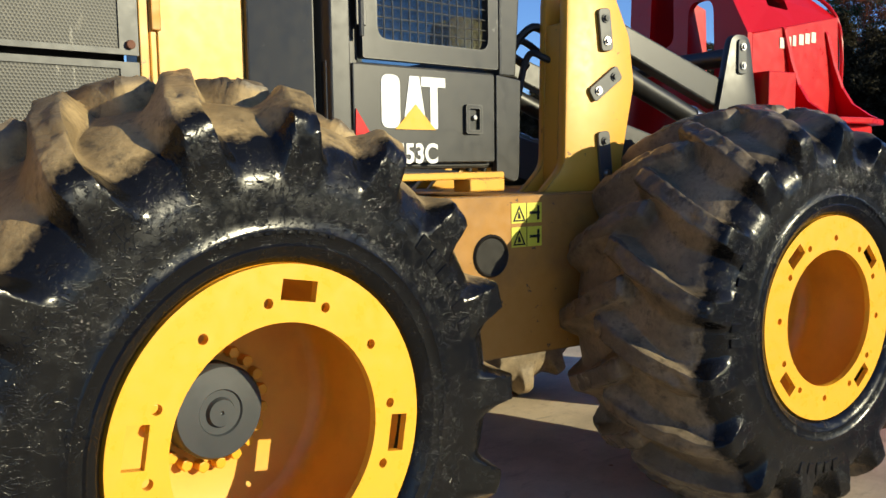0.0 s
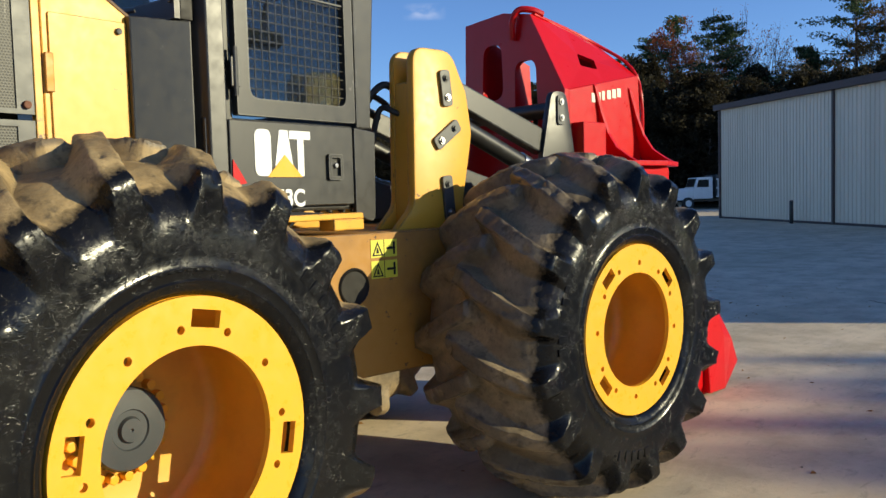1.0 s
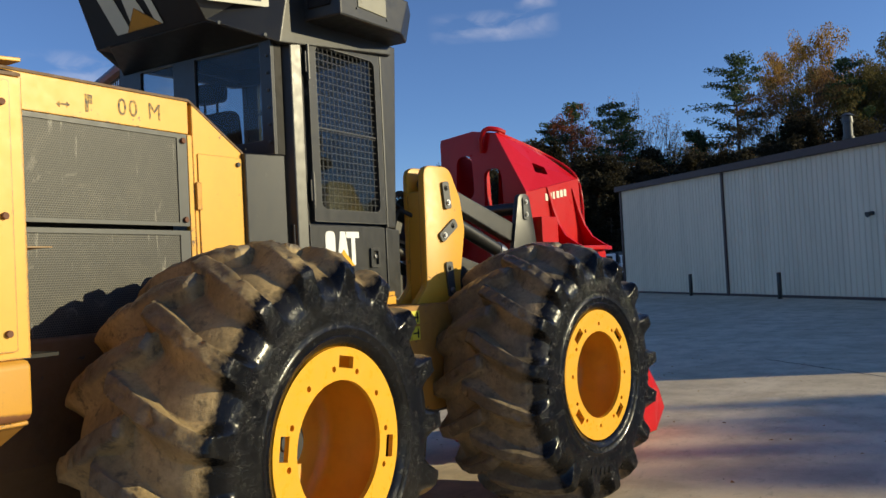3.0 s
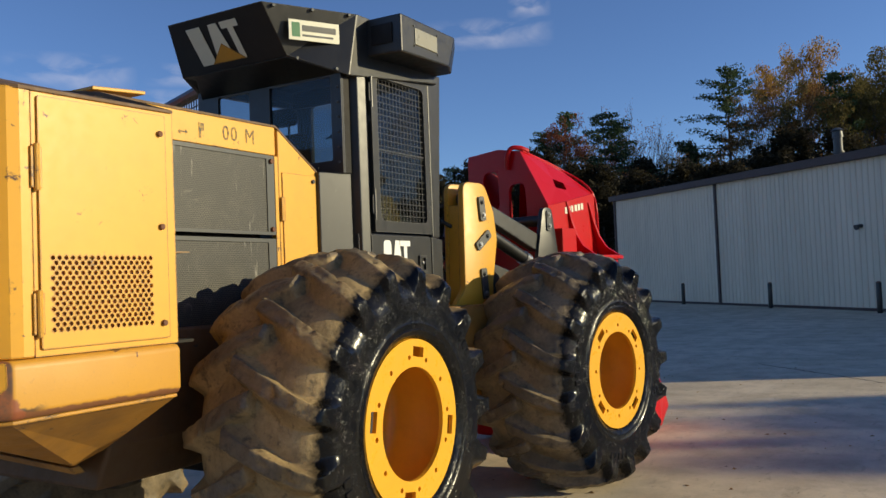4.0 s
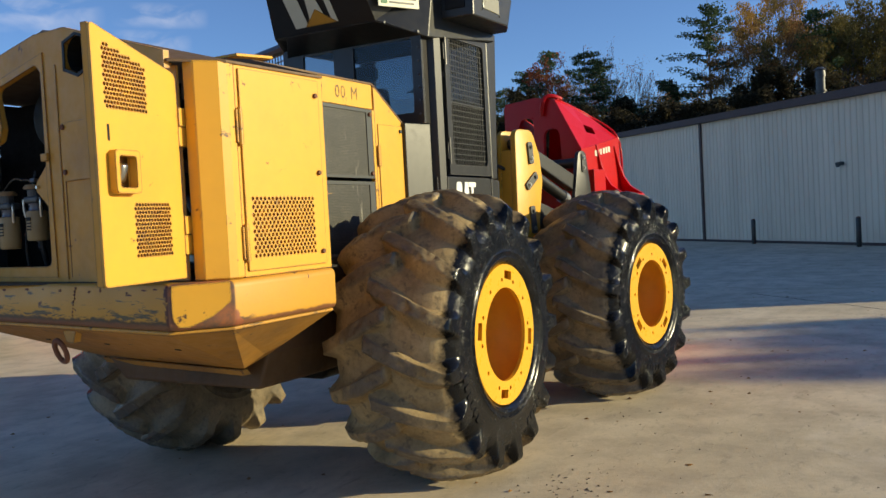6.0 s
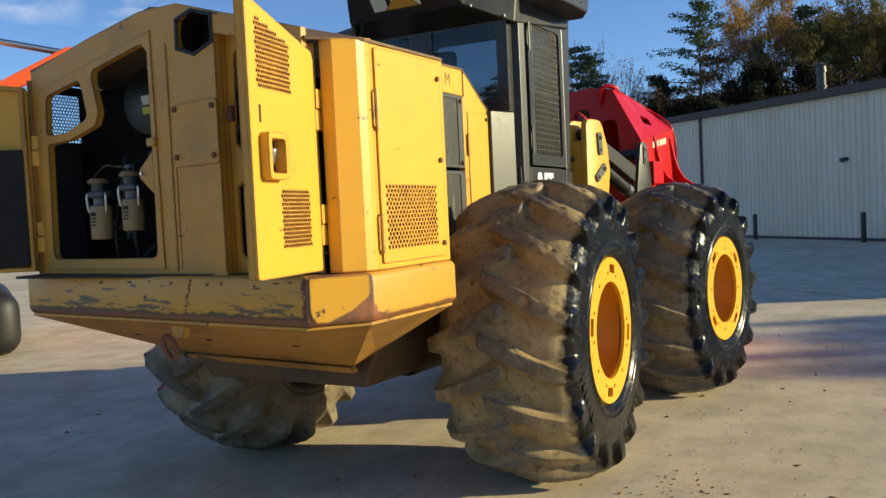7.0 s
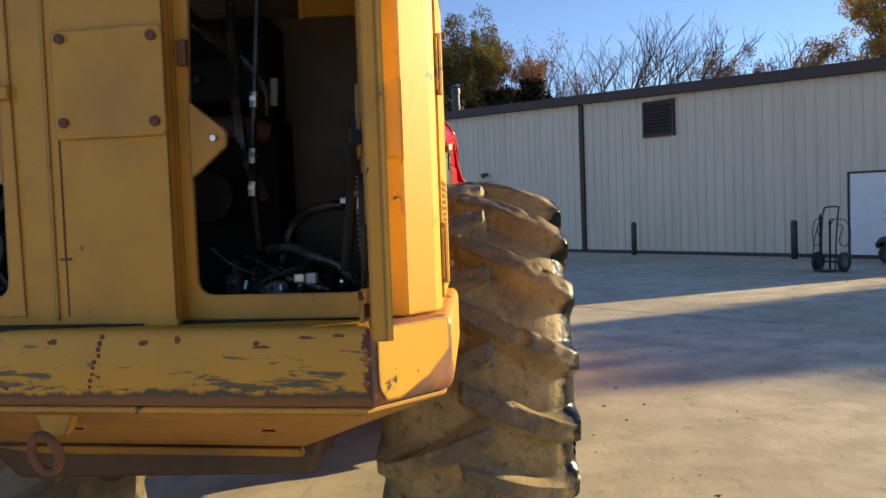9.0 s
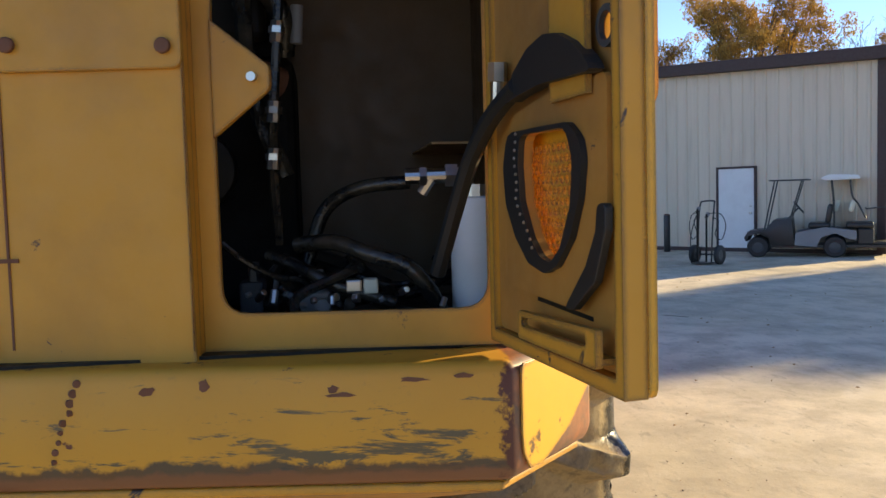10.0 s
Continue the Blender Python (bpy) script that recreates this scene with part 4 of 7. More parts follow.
part("lettering_bar", joined(prism([(0.578, 2.386), (0.594, 2.386), (0.594, 2.464), (0.578, 2.464)], 0.0005, 0.002, on_hood), prism([(0.595, 2.425), (0.614, 2.425), (0.614, 2.464), (0.595, 2.464)], 0.0005, 0.0018, on_hood)), FADED.m, machine)
part("arrow_mark", prism([(0.435, 2.400), (0.452, 2.414), (0.452, 2.406), (0.486, 2.407), (0.486, 2.416), (0.503, 2.403), (0.486, 2.390), (0.486, 2.399), (0.452, 2.398), (0.452, 2.388)], 0.0005, 0.0018, on_hood), FADED.m, machine)
# box end that steps in to the hood side
part("box_return", box(-0.048, -0.024, 2.275, 2.75, 1.375, 2.352, 0.004), YELLOW, machine)
part("box_return_top", prism([(2.275, 2.352), (2.75, 2.352), (2.75, 2.500)], -0.048, -0.024, lambda a, b, c: Vector((c, a, b))), YELLOW, machine)
for z0, z1 in ((1.892, 2.350), (1.36, 1.870)):
    g = part("radiator_grille", plate([(-0.02, z0), (1.152, z0), (1.152, z1), (-0.02, z1)], [[(0.03, z0 + 0.018), (1.090, z0 + 0.018), (1.090, z1 - 0.022), (0.03, z1 - 0.022)]], -0.016, -0.002, on_hood), GREY, machine, "black perforated radiator grille in a grey frame")
    sh = part("mesh_sheet", prism([(0.02, z0 + 0.01), (1.10, z0 + 0.01), (1.10, z1 - 0.012), (0.02, z1 - 0.012)], -0.002, 0.002, lambda a, b, c: Vector((a, -c, b))), GRILLE, g)
    sh.matrix_basis = Matrix.Translation((0, HOOD_Y + 0.010, 0))
for z in (2.316, 1.924):
    part("grille_bolt", bev(rod(hood_side(1.123, -0.002, z), hood_side(1.123, 0.013, z), 0.015, 12), 0.004), RUST, machine)
front_panel = [(1.188, 1.40), (1.535, 1.40), (1.535, 2.290), (1.188, 2.512)]
part("front_hood_panel", prism(front_panel, HOOD_Y, 2.80, lambda a, b, c: Vector((a, c, b)), 0.006), YELLOW, machine, "yellow hood panel next to the cab")
fd = part("small_door", prism(rounded([(1.212, 1.42), (1.524, 1.42), (1.524, 2.264), (1.212, 2.262)], 0.01), HOOD_Y - 0.008, HOOD_Y + 0.0005, lambda a, b, c: Vector((a, c, b)), 0.003), YELLOW, machine)
part("latch_bolt", bev(rod((1.487, HOOD_Y - 0.008, 2.226), (1.487, HOOD_Y - 0.021, 2.226), 0.013, 12), 0.003), DARK_RIM, fd)
part("hinge", box(1.190, 1.222, HOOD_Y - 0.018, HOOD_Y - 0.006, 1.975, 2.115, 0.003), YELLOW_OLD, fd)
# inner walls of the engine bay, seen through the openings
# firewall and near wall carry the bay's shade in their brown
part("firewall", box(-0.066, -0.052, 2.33, 4.53, 1.38, 2.345, 0.0), SHADED_BROWN, machine)
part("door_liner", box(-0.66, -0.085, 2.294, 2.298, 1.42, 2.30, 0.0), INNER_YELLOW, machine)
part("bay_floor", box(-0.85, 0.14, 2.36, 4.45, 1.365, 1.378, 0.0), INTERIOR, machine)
part("bay_wall", loft([[(x, y, z) for x, y in ((-0.70, 2.345), (-0.06, 2.315), (-0.055, 2.33), (-0.70, 2.36))] for z in (1.379, 2.33)]), SHADED_BROWN, machine)
part("far_side_panel", plate([(-0.52, 1.378), (0.18, 1.378), (0.18, 2.45), (-0.52, 2.45)], hole_grid(-0.47, -0.05, 2.13, 2.39, 22, 15, 0.0085), 4.58, 4.584, lambda a, b, c: Vector((a, c, b))), GREY, machine)
part("far_corner_post", loft([[(x, y, z) for x, y in ((-0.64, 4.49), (-0.50, 4.58), (-0.52, 4.60), (-0.67, 4.50))] for z in (1.378, 2.44)]), GRIMY_SHADED, machine)
# dark backing added to keep sky out of the gap between the grilles
part("radiator_core", prism([(0.02, 1.37), (1.15, 1.37), (1.15, 2.36), (0.02, 2.34)], -0.16, -0.12, on_hood), INTERIOR, machine)


# ---- open tail doors ----
def tail_door(hinge, free, z_h, z_f, label, sign):
    """Perforated door: its face plate, folded edge, latch and inner lining."""
    hx, fx = Vector((*hinge, 0)), Vector((*free, 0))
    length = (fx - hx).length
    d = (fx - hx) / length
    n = Vector((d.y, -d.x, 0)) * sign      # towards the outer face

    def at(a, z, out):
        p = hx + d * a + n * out
        return Vector((p.x, p.y, z))

    top = lambda a: z_h + (z_f - z_h) * a / length
    outer = rounded([(0.0, 1.392), (length, 1.392), (length, z_f), (0.012, z_h), (0.0, z_h - 0.03)], [0.01, 0.02, 0.02, 0.02, 0.01])
    holes = hole_grid(0.09, 0.30, 1.507, 1.714, 13, 14, 0.0072)
    for j in range(16):
        zz = 2.10 + j * 0.0172
        for i in range(14):
            a = 0.20 + 0.0172 * (i + 0.5 * (j % 2))
            if zz < top(a) - 0.055 and a < length - 0.04:
                holes.append(circle(a, zz, 0.0072, 8))
    holes.append(rounded([(0.318, 1.778), (0.418, 1.778), (0.418, 1.908), (0.318, 1.908)], 0.015, 3))
    door = part("tail_door", plate(outer, holes, -0.006, 0.006, lambda a, b, c: at(a, b, c)), YELLOW, machine, label)
    rim = [(0.004, 1.394), (length - 0.003, 1.394), (length - 0.003, z_f - 0.003), (0.014, z_h - 0.003)]
    k = 0.022
    inner = [(0.004 + k, 1.394 + k), (length - 0.003 - k, 1.394 + k), (length - 0.003 - k, z_f - 0.012 - k), (0.014 + k, z_h - 0.003 - k)]
    part("folded_edge", plate(rim, [inner], -0.038, -0.006, lambda a, b, c: at(a, b, c)), YELLOW_OLD, door)
    box_poly = rounded([(0.298, 1.757), (0.438, 1.757), (0.438, 1.93), (0.298, 1.93)], 0.02, 3)
    hole_poly = rounded([(0.32, 1.78), (0.416, 1.78), (0.416, 1.906), (0.32, 1.906)], 0.012, 3)
    part("latch_box", plate(box_poly, [hole_poly], 0.004, 0.044, lambda a, b, c: at(a, b, c)), YELLOW, door)
    part("latch_back", prism([(0.31, 1.77), (0.426, 1.77), (0.426, 1.916), (0.31, 1.916)], -0.05, -0.042, lambda a, b, c: at(a, b, c)), YELLOW_OLD, door)
    part("latch_knob", loft([[at(a, z, o) for a, z, o in ((0.352, 1.795, -0.03), (0.388, 1.795, -0.03), (0.388, 1.885, -0.03), (0.352, 1.885, -0.03))], [at(a, z, o) for a, z, o in ((0.350, 1.805, 0.012), (0.390, 1.805, 0.012), (0.392, 1.878, 0.020), (0.348, 1.878, 0.020))], [at(a, z, o) for a, z, o in ((0.358, 1.845, 0.030), (0.382, 1.845, 0.030), (0.384, 1.870, 0.034), (0.356, 1.870, 0.034))]], 0.006), STEEL, door, "worn steel paddle latch", smooth=True)
    part("slot", prism([(length - 0.075, 1.965), (length - 0.062, 1.965), (length - 0.062, 2.03), (length - 0.075, 2.03)], 0.006, 0.0068, lambda a, b, c: at(a, b, c)), INTERIOR, door)
    for z in (1.58, 2.055):
        hg = part("hinge", prism([(-0.055, z + 0.004), (-0.004, z + 0.004), (-0.004, z + 0.085), (-0.055, z + 0.085)], -0.006, 0.012, lambda a, b, c: at(a, b, c), 0.003), YELLOW, door)
        part("hinge_leaf", prism([(-0.058, z - 0.085), (-0.002, z - 0.085), (-0.002, z + 0.001), (-0.058, z + 0.001)], -0.008, 0.008, lambda a, b, c: at(a, b, c), 0.003), YELLOW, hg)
    # lining sheet with an oval window edged in rubber, over the lower vent
    if sign > 0:
        # far door: an added dark sheet stands for shade on its inner face
        shade_poly = rounded([(0.03, 1.42), (length - 0.035, 1.42), (length - 0.035, 2.06), (0.03, 2.06)], 0.02, 3)
        part("foam_lining", prism(shade_poly, -0.045, -0.028, lambda a, b, c: at(a, b, c)), INTERIOR, door, "dark sheet for the shaded inside of the door")
        return door
    window = rounded([(0.190, 1.736), (0.360, 1.733), (0.379, 1.690), (0.370, 1.628), (0.335, 1.572), (0.300, 1.548), (0.262, 1.556), (0.226, 1.582), (0.190, 1.636), (0.183, 1.690)], 0.03, 3)
    trim = rounded([(0.137, 1.742), (0.252, 1.742), (0.365, 1.740), (0.402, 1.715), (0.408, 1.685), (0.397, 1.637), (0.368, 1.585), (0.322, 1.545), (0.278, 1.532), (0.216, 1.543), (0.164, 1.581), (0.126, 1.630), (0.116, 1.690)], 0.03, 2)
    inside = lambda a, b, c: at(a, b, c)
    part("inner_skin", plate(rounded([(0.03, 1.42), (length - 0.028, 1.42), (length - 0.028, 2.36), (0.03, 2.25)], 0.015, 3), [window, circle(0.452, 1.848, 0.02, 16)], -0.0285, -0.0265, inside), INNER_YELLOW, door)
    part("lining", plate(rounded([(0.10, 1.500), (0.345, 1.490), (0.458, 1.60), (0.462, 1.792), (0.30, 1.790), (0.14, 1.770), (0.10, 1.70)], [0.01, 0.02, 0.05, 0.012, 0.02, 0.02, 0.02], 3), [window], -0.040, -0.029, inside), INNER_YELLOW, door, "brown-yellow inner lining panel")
    part("window_seal", plate(trim, [window], -0.050, -0.0405, inside), RUBBER, door, "black rubber edge strip")
    for k in range(15):
        a, z = 0.176 + 0.004 * math.cos(k), 1.738 - k * 0.0122
        a += max(0.0, (1.64 - z)) * 0.85
        part("rivet", bev(rod(at(a, z, -0.0500), at(a, z, -0.0535), 0.0028, 6), 0.001), STEEL, door)
    crescent = rounded([(0.150, 1.782), (0.217, 1.791), (0.303, 1.797), (0.400, 1.794), (0.466, 1.792), (0.440, 1.815), (0.404, 1.838), (0.360, 1.856), (0.317, 1.862), (0.258, 1.853), (0.199, 1.826)], 0.012, 2)
    part("rubber_seal", prism(crescent, -0.062, -0.0405, inside, 0.006), RUBBER, door, "thick black rubber seal")
    part("seal_strip", hose([at(0.20, 1.808, -0.054), at(0.102, 1.776, -0.058), at(0.035, 1.738, -0.062), at(-0.022, 1.692, -0.066), at(-0.085, 1.61, -0.075), at(-0.15, 1.50, -0.09)], 0.0155), RUBBER, door, smooth=True)
    flap = [(0.452, 1.632), (length - 0.018, 1.634), (length - 0.020, 1.600), (0.444, 1.534), (0.380, 1.492), (0.348, 1.490), (0.417, 1.553), (0.447, 1.598)]
    part("rubber_flap", prism(rounded(flap, 0.012, 3), -0.052, -0.0405, inside, 0.004), RUBBER, door)
    part("door_fitting", joined(rod(at(0.096, 1.79, -0.05), at(0.100, 1.830, -0.05), 0.010, 10), rod(at(0.1, 1.828, -0.05), at(0.103, 1.858, -0.05), 0.016, 6)), STEEL, door)
    part("hole_ring", plate(circle(0.452, 1.848, 0.026, 20), [circle(0.452, 1.848, 0.018, 20)], -0.036, -0.0285, inside), DARK_RIM, door)
    pocket = part("pocket", plate(rounded([(0.195, 1.428), (length - 0.034, 1.428), (length - 0.034, 1.478), (0.195, 1.470)], 0.006, 2), [rounded([(0.21, 1.448), (0.432, 1.452), (0.432, 1.468), (0.21, 1.462)], 0.007, 2)], -0.060, -0.050, inside), YELLOW_OLD, door, "folded pocket with a dark slot")
    part("pocket_side", prism([(0.199, 1.432), (length - 0.038, 1.432), (length - 0.038, 1.440), (0.199, 1.440)], -0.0495, -0.029, inside), YELLOW_OLD, pocket)
    part("groove", prism([(0.203, 1.484), (0.392, 1.477), (0.392, 1.483), (0.203, 1.490)], -0.0297, -0.0288, inside), INTERIOR, door)
    return door


tail_door((-0.905, 2.418), (-1.395, 2.348), 2.285, 2.42, "yellow perforated tail door standing open", -1)
tail_door((-0.67, 4.50), (-0.99, 4.99), 2.40, 2.47, "far yellow tail door standing open, darkened inside for shade", 1)

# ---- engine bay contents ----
# dark sheet added where the bay only falls into shade
part("bay_partition", box(-0.34, -0.30, 3.42, 4.50, 1.38, 2.40, 0.0), BAY_SHADE, machine)
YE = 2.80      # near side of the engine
# the block has the bay's shade in its colour
eb = part("engine_block", joined(box(-0.33, -0.07, YE, 3.42, 1.40, 1.98, 0.02), box(-0.29, -0.07, YE + 0.02, 3.40, 1.985, 2.31, 0.02)), BAY_SHADE, machine, "engine block coloured near black for the shade in the bay")
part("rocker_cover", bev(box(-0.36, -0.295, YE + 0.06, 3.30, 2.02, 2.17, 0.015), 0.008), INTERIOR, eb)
for k in range(5):
    part("head_bolt", rod((-0.36, YE + 0.12 + 0.12 * k, 2.095), (-0.375, YE + 0.12 + 0.12 * k, 2.095), 0.012, 6), DARK_RIM, eb)
part("pulley", bev(rod((-0.33, YE + 0.22, 1.72), (-0.40, YE + 0.22, 1.72), 0.085, 24), 0.01), INTERIOR, eb, smooth=True)
part("exhaust_manifold", hose([(-0.34, YE + 0.03, 1.92), (-0.38, YE + 0.12, 1.94), (-0.38, YE + 0.40, 1.94), (-0.36, YE + 0.62, 1.95)], 0.035, 12), RUST, eb, smooth=True)
part("intake_hose", hose([(-0.40, 3.09, 2.33), (-0.41, 3.02, 2.26), (-0.41, 2.95, 2.205), (-0.41, 2.88, 2.15), (-0.40, 2.82, 2.06), (-0.37, 2.82, 1.98)], 0.026, 12), OILY, eb, smooth=True)
part("pale_tube", rod((-0.40, 2.785, 2.085), (-0.40, 2.79, 2.00), 0.014, 12), GALV, eb, smooth=True)
part("air_cleaner", bev(rod((-0.45, 3.84, 2.28), (0.12, 3.84, 2.29), 0.18, 40), 0.02), BLACK, machine, "black air cleaner drum", smooth=True)
part("air_label", joined(prism(rounded([(3.80, 2.31), (3.82, 2.265), (3.86, 2.265), (3.88, 2.31)], 0.015), -0.456, -0.4505, lambda a, b, c: Vector((c, a, b))), box(-0.456, -0.4505, 3.815, 3.865, 2.262, 2.266, 0.0)), CREAM, machine)
part("air_sticker", box(-0.456, -0.4505, 3.815, 3.865, 2.212, 2.248, 0.0), DECAL, machine, "yellow sticker")
FY1, FZ1, FY2, FZ2 = 4.04, 1.552, 3.80, 1.591
BOWL = Mat("smoked_plastic_bowl", 0.15).color((0.10, 0.10, 0.12)).m
for y, z0, z1 in ((FY1, FZ1, FZ1 + 0.180), (FY2, FZ2, FZ2 + 0.165)):
    f = part("fuel_filter", bev(rod((-0.62, y, z0), (-0.62, y, z1), 0.056, 24), 0.010), FILTER, machine, "cream fuel filter canister with black markings", smooth=True)
    part("marking", joined(*[box(-0.679, -0.6755, y - 0.022, y + 0.010, z1 - 0.055 - k * 0.017, z1 - (0.035 if k == 0 else 0.047) - k * 0.017, 0.0) for k in range(4)]), INTERIOR, f)
    part("bowl", lathe_z([(0.001, z1), (0.040, z1 + 0.001), (0.036, z1 + 0.020), (0.040, z1 + 0.040), (0.001, z1 + 0.041)], 20), BOWL, f, smooth=True).location = (-0.62, y, 0)
    part("filter_head", joined(box(-0.66, -0.58, y - 0.058, y + 0.058, z1 + 0.042, z1 + 0.078, 0.012, 3), rod((-0.62, y + 0.01, z1 + 0.078), (-0.62, y + 0.01, z1 + 0.118), 0.036, 16)), GREY, f)
    part("primer_cap", joined(rod((-0.62, y + 0.01, z1 + 0.118), (-0.62, y + 0.01, z1 + 0.134), 0.054, 20), rod((-0.62, y + 0.01, z1 + 0.134), (-0.62, y + 0.01, z1 + 0.142), 0.045, 20)), OILY_BROWN, f, "oily brown priming cap", smooth=True)
    for s in (-1, 1):
        part("clamp", joined(hose([(-0.64, y + s * 0.058, z1 + 0.066), (-0.645, y + s * 0.070, z1 + 0.060), (-0.645, y + s * 0.071, z1 + 0.02), (-0.64, y + s * 0.064, z1 - 0.035)], 0.006), rod((-0.645, y + s * 0.071, z1 + 0.02), (-0.64, y + s * 0.065, z1 - 0.03), 0.009, 8)), STEEL, f, smooth=True)
part("fuel_pipe", hose([(-0.60, FY2 + 0.03, FZ2 + 0.31), (-0.60, FY2 + 0.06, FZ2 + 0.335), (-0.60, FY2 + 0.12, FZ2 + 0.34), (-0.60, FY1 - 0.02, FZ1 + 0.385), (-0.58, FY1 + 0.12, FZ1 + 0.30)], 0.008), OILY, machine, smooth=True)
part("pipe_nut", rod((-0.61, FY2 + 0.005, FZ2 + 0.333), (-0.61, FY2 + 0.045, FZ2 + 0.333), 0.012, 6), STEEL, machine)
wf = part("oil_filter", bev(rod((-0.57, 2.415, 1.38), (-0.57, 2.415, 1.645), 0.058, 24), 0.012), WHITE, machine, "white oil filter canister", smooth=True)
part("filter_head", joined(rod((-0.57, 2.415, 1.645), (-0.57, 2.415, 1.670), 0.046, 16), rod((-0.565, 2.43, 1.692), (-0.55, 2.565, 1.690), 0.016, 12), rod((-0.562, 2.455, 1.691), (-0.560, 2.480, 1.691), 0.027, 6), rod((-0.556, 2.52, 1.69), (-0.555, 2.535, 1.69), 0.022, 6), rod((-0.56, 2.51, 1.685), (-0.55, 2.53, 1.655), 0.012, 8)), STEEL, wf)
part("bay_shelf", box(-0.50, 0.13, 2.36, 2.50, 1.762, 1.767, 0.0), OILY_BROWN, machine)
rnd = random.Random(12)
for k in range(13):
    y0 = 2.55 + rnd.random() * 0.36
    pts = [(-0.66 + rnd.uniform(-0.10, 0.25), y0, 1.40 + rnd.random() * 0.05)]
    for j in range(3):
        p = pts[-1]
        pts.append((p[0] + rnd.uniform(-0.02, 0.16), p[1] + rnd.uniform(-0.13, 0.13), min(1.56, p[2] + rnd.uniform(-0.02, 0.06))))
    part("hose", hose(pts, rnd.choice((0.008, 0.011, 0.016))), rnd.choice((OILY, OILY, INTERIOR)), machine, smooth=True)
# the hoses that catch the light
part("hose", hose([(-0.62, 2.945, 1.565), (-0.62, 2.90, 1.525), (-0.60, 2.84, 1.490), (-0.58, 2.78, 1.475), (-0.58, 2.77, 1.42)], 0.007), OILY, machine, smooth=True)
part("hose", hose([(-0.50, 2.80, 1.55), (-0.56, 2.72, 1.555), (-0.60, 2.65, 1.53), (-0.62, 2.575, 1.505), (-0.62, 2.53, 1.455), (-0.60, 2.50, 1.40)], 0.018, 12), OILY, machine, smooth=True)
part("hose", hose([(-0.52, 2.86, 1.53), (-0.58, 2.80, 1.51), (-0.62, 2.72, 1.47), (-0.62, 2.60, 1.43)], 0.014, 10), OILY, machine, smooth=True)
part("hose", hose([(-0.48, 2.55, 1.68), (-0.45, 2.66, 1.67), (-0.42, 2.74, 1.62), (-0.42, 2.78, 1.50)], 0.016, 10), OILY, machine, smooth=True)
for x, k, z in ((-0.50, 2.825, 2.03), (-0.50, 2.838, 1.86), (-0.50, 2.842, 1.76)):
    part("pipe_clip", joined(rod((x, k, z), (x, k + 0.004, z - 0.045), 0.014, 8), rod((x, k + 0.001, z - 0.012), (x, k + 0.002, z - 0.026), 0.018, 6)), STEEL, machine)
part("hose", hose([(-0.50, 2.80, 2.34), (-0.50, 2.822, 2.05), (-0.50, 2.838, 1.86), (-0.49, 2.845, 1.74), (-0.47, 2.84, 1.55)], 0.011), OILY, machine, smooth=True)
part("hose", hose([(-0.46, 2.89, 2.34), (-0.45, 2.90, 2.05), (-0.44, 2.88, 1.86), (-0.44, 2.82, 1.70)], 0.020), OILY, machine, smooth=True)
cn = part("connector", box(-0.64, -0.60, 2.635, 2.665, 1.452, 1.482, 0.004), CREAM, machine, "pale plastic connector")
part("plug", box(-0.64, -0.60, 2.668, 2.70, 1.455, 1.482, 0.004), STEEL, cn)
part("valve", joined(box(-0.60, -0.52, 2.73, 2.80, 1.40, 1.46, 0.008), rod((-0.57, 2.76, 1.46), (-0.57, 2.76, 1.50), 0.014, 6), rod((-0.60, 2.75, 1.43), (-0.63, 2.75, 1.43), 0.016, 6)), GALV, machine)
part("valve", joined(box(-0.58, -0.48, 2.87, 2.92, 1.40, 1.48, 0.008), rod((-0.56, 2.89, 1.48), (-0.56, 2.89, 1.52), 0.012, 6)), DARK_RIM, machine)
for k in range(30):
    y, x = 2.50 + rnd.random() * 0.42, -0.68 + rnd.random() * 0.25
    part("fitting", bev(rod((x, y, 1.41 + rnd.random() * 0.05), (x + rnd.uniform(-0.02, 0.02), y + rnd.uniform(-0.022, 0.022), 1.425 + rnd.random() * 0.06), rnd.uniform(0.006, 0.011), 6), 0.002), rnd.choice((STEEL, STEEL, GALV)), machine)
for k in range(8):
    y0 = 3.5 + rnd.random() * 0.6
    pts = [(-0.5, y0, 1.45), (-0.5 + rnd.uniform(-0.08, 0.1), y0 + rnd.uniform(-0.1, 0.1), 1.62), (-0.45, y0 + rnd.uniform(-0.15, 0.15), 1.85 + rnd.random() * 0.2)]
    part("hose", hose(pts, rnd.choice((0.010, 0.015))), RUBBER, machine, smooth=True)
for k in range(14):
    y, z = 3.50 + rnd.random() * 0.62, 1.50 + rnd.random() * 0.50
    part("pipe_stub", bev(rod((-0.42, y, z), (-0.44 + rnd.uniform(-0.03, 0.03), y + rnd.uniform(-0.07, 0.07), z + rnd.uniform(-0.06, 0.06)), rnd.uniform(0.010, 0.022), 8), 0.002), rnd.choice((RUST, GALV, DARK_RIM, OILY)), machine)
part("intake_pipe", hose([(-0.40, 3.55, 1.95), (-0.48, 3.56, 2.05), (-0.46, 3.62, 2.14), (-0.38, 3.66, 2.18)], 0.055, 14), RUST, machine, smooth=True)
# tow shackle and lugs under the bumper
part("shackle_lug", joined(prism([(3.27, 1.17), (3.42, 1.17), (3.375, 1.07), (3.315, 1.07)], -0.04, 0.0, lambda a, b, c: rear(a, b, c))), YELLOW_OLD, machine)
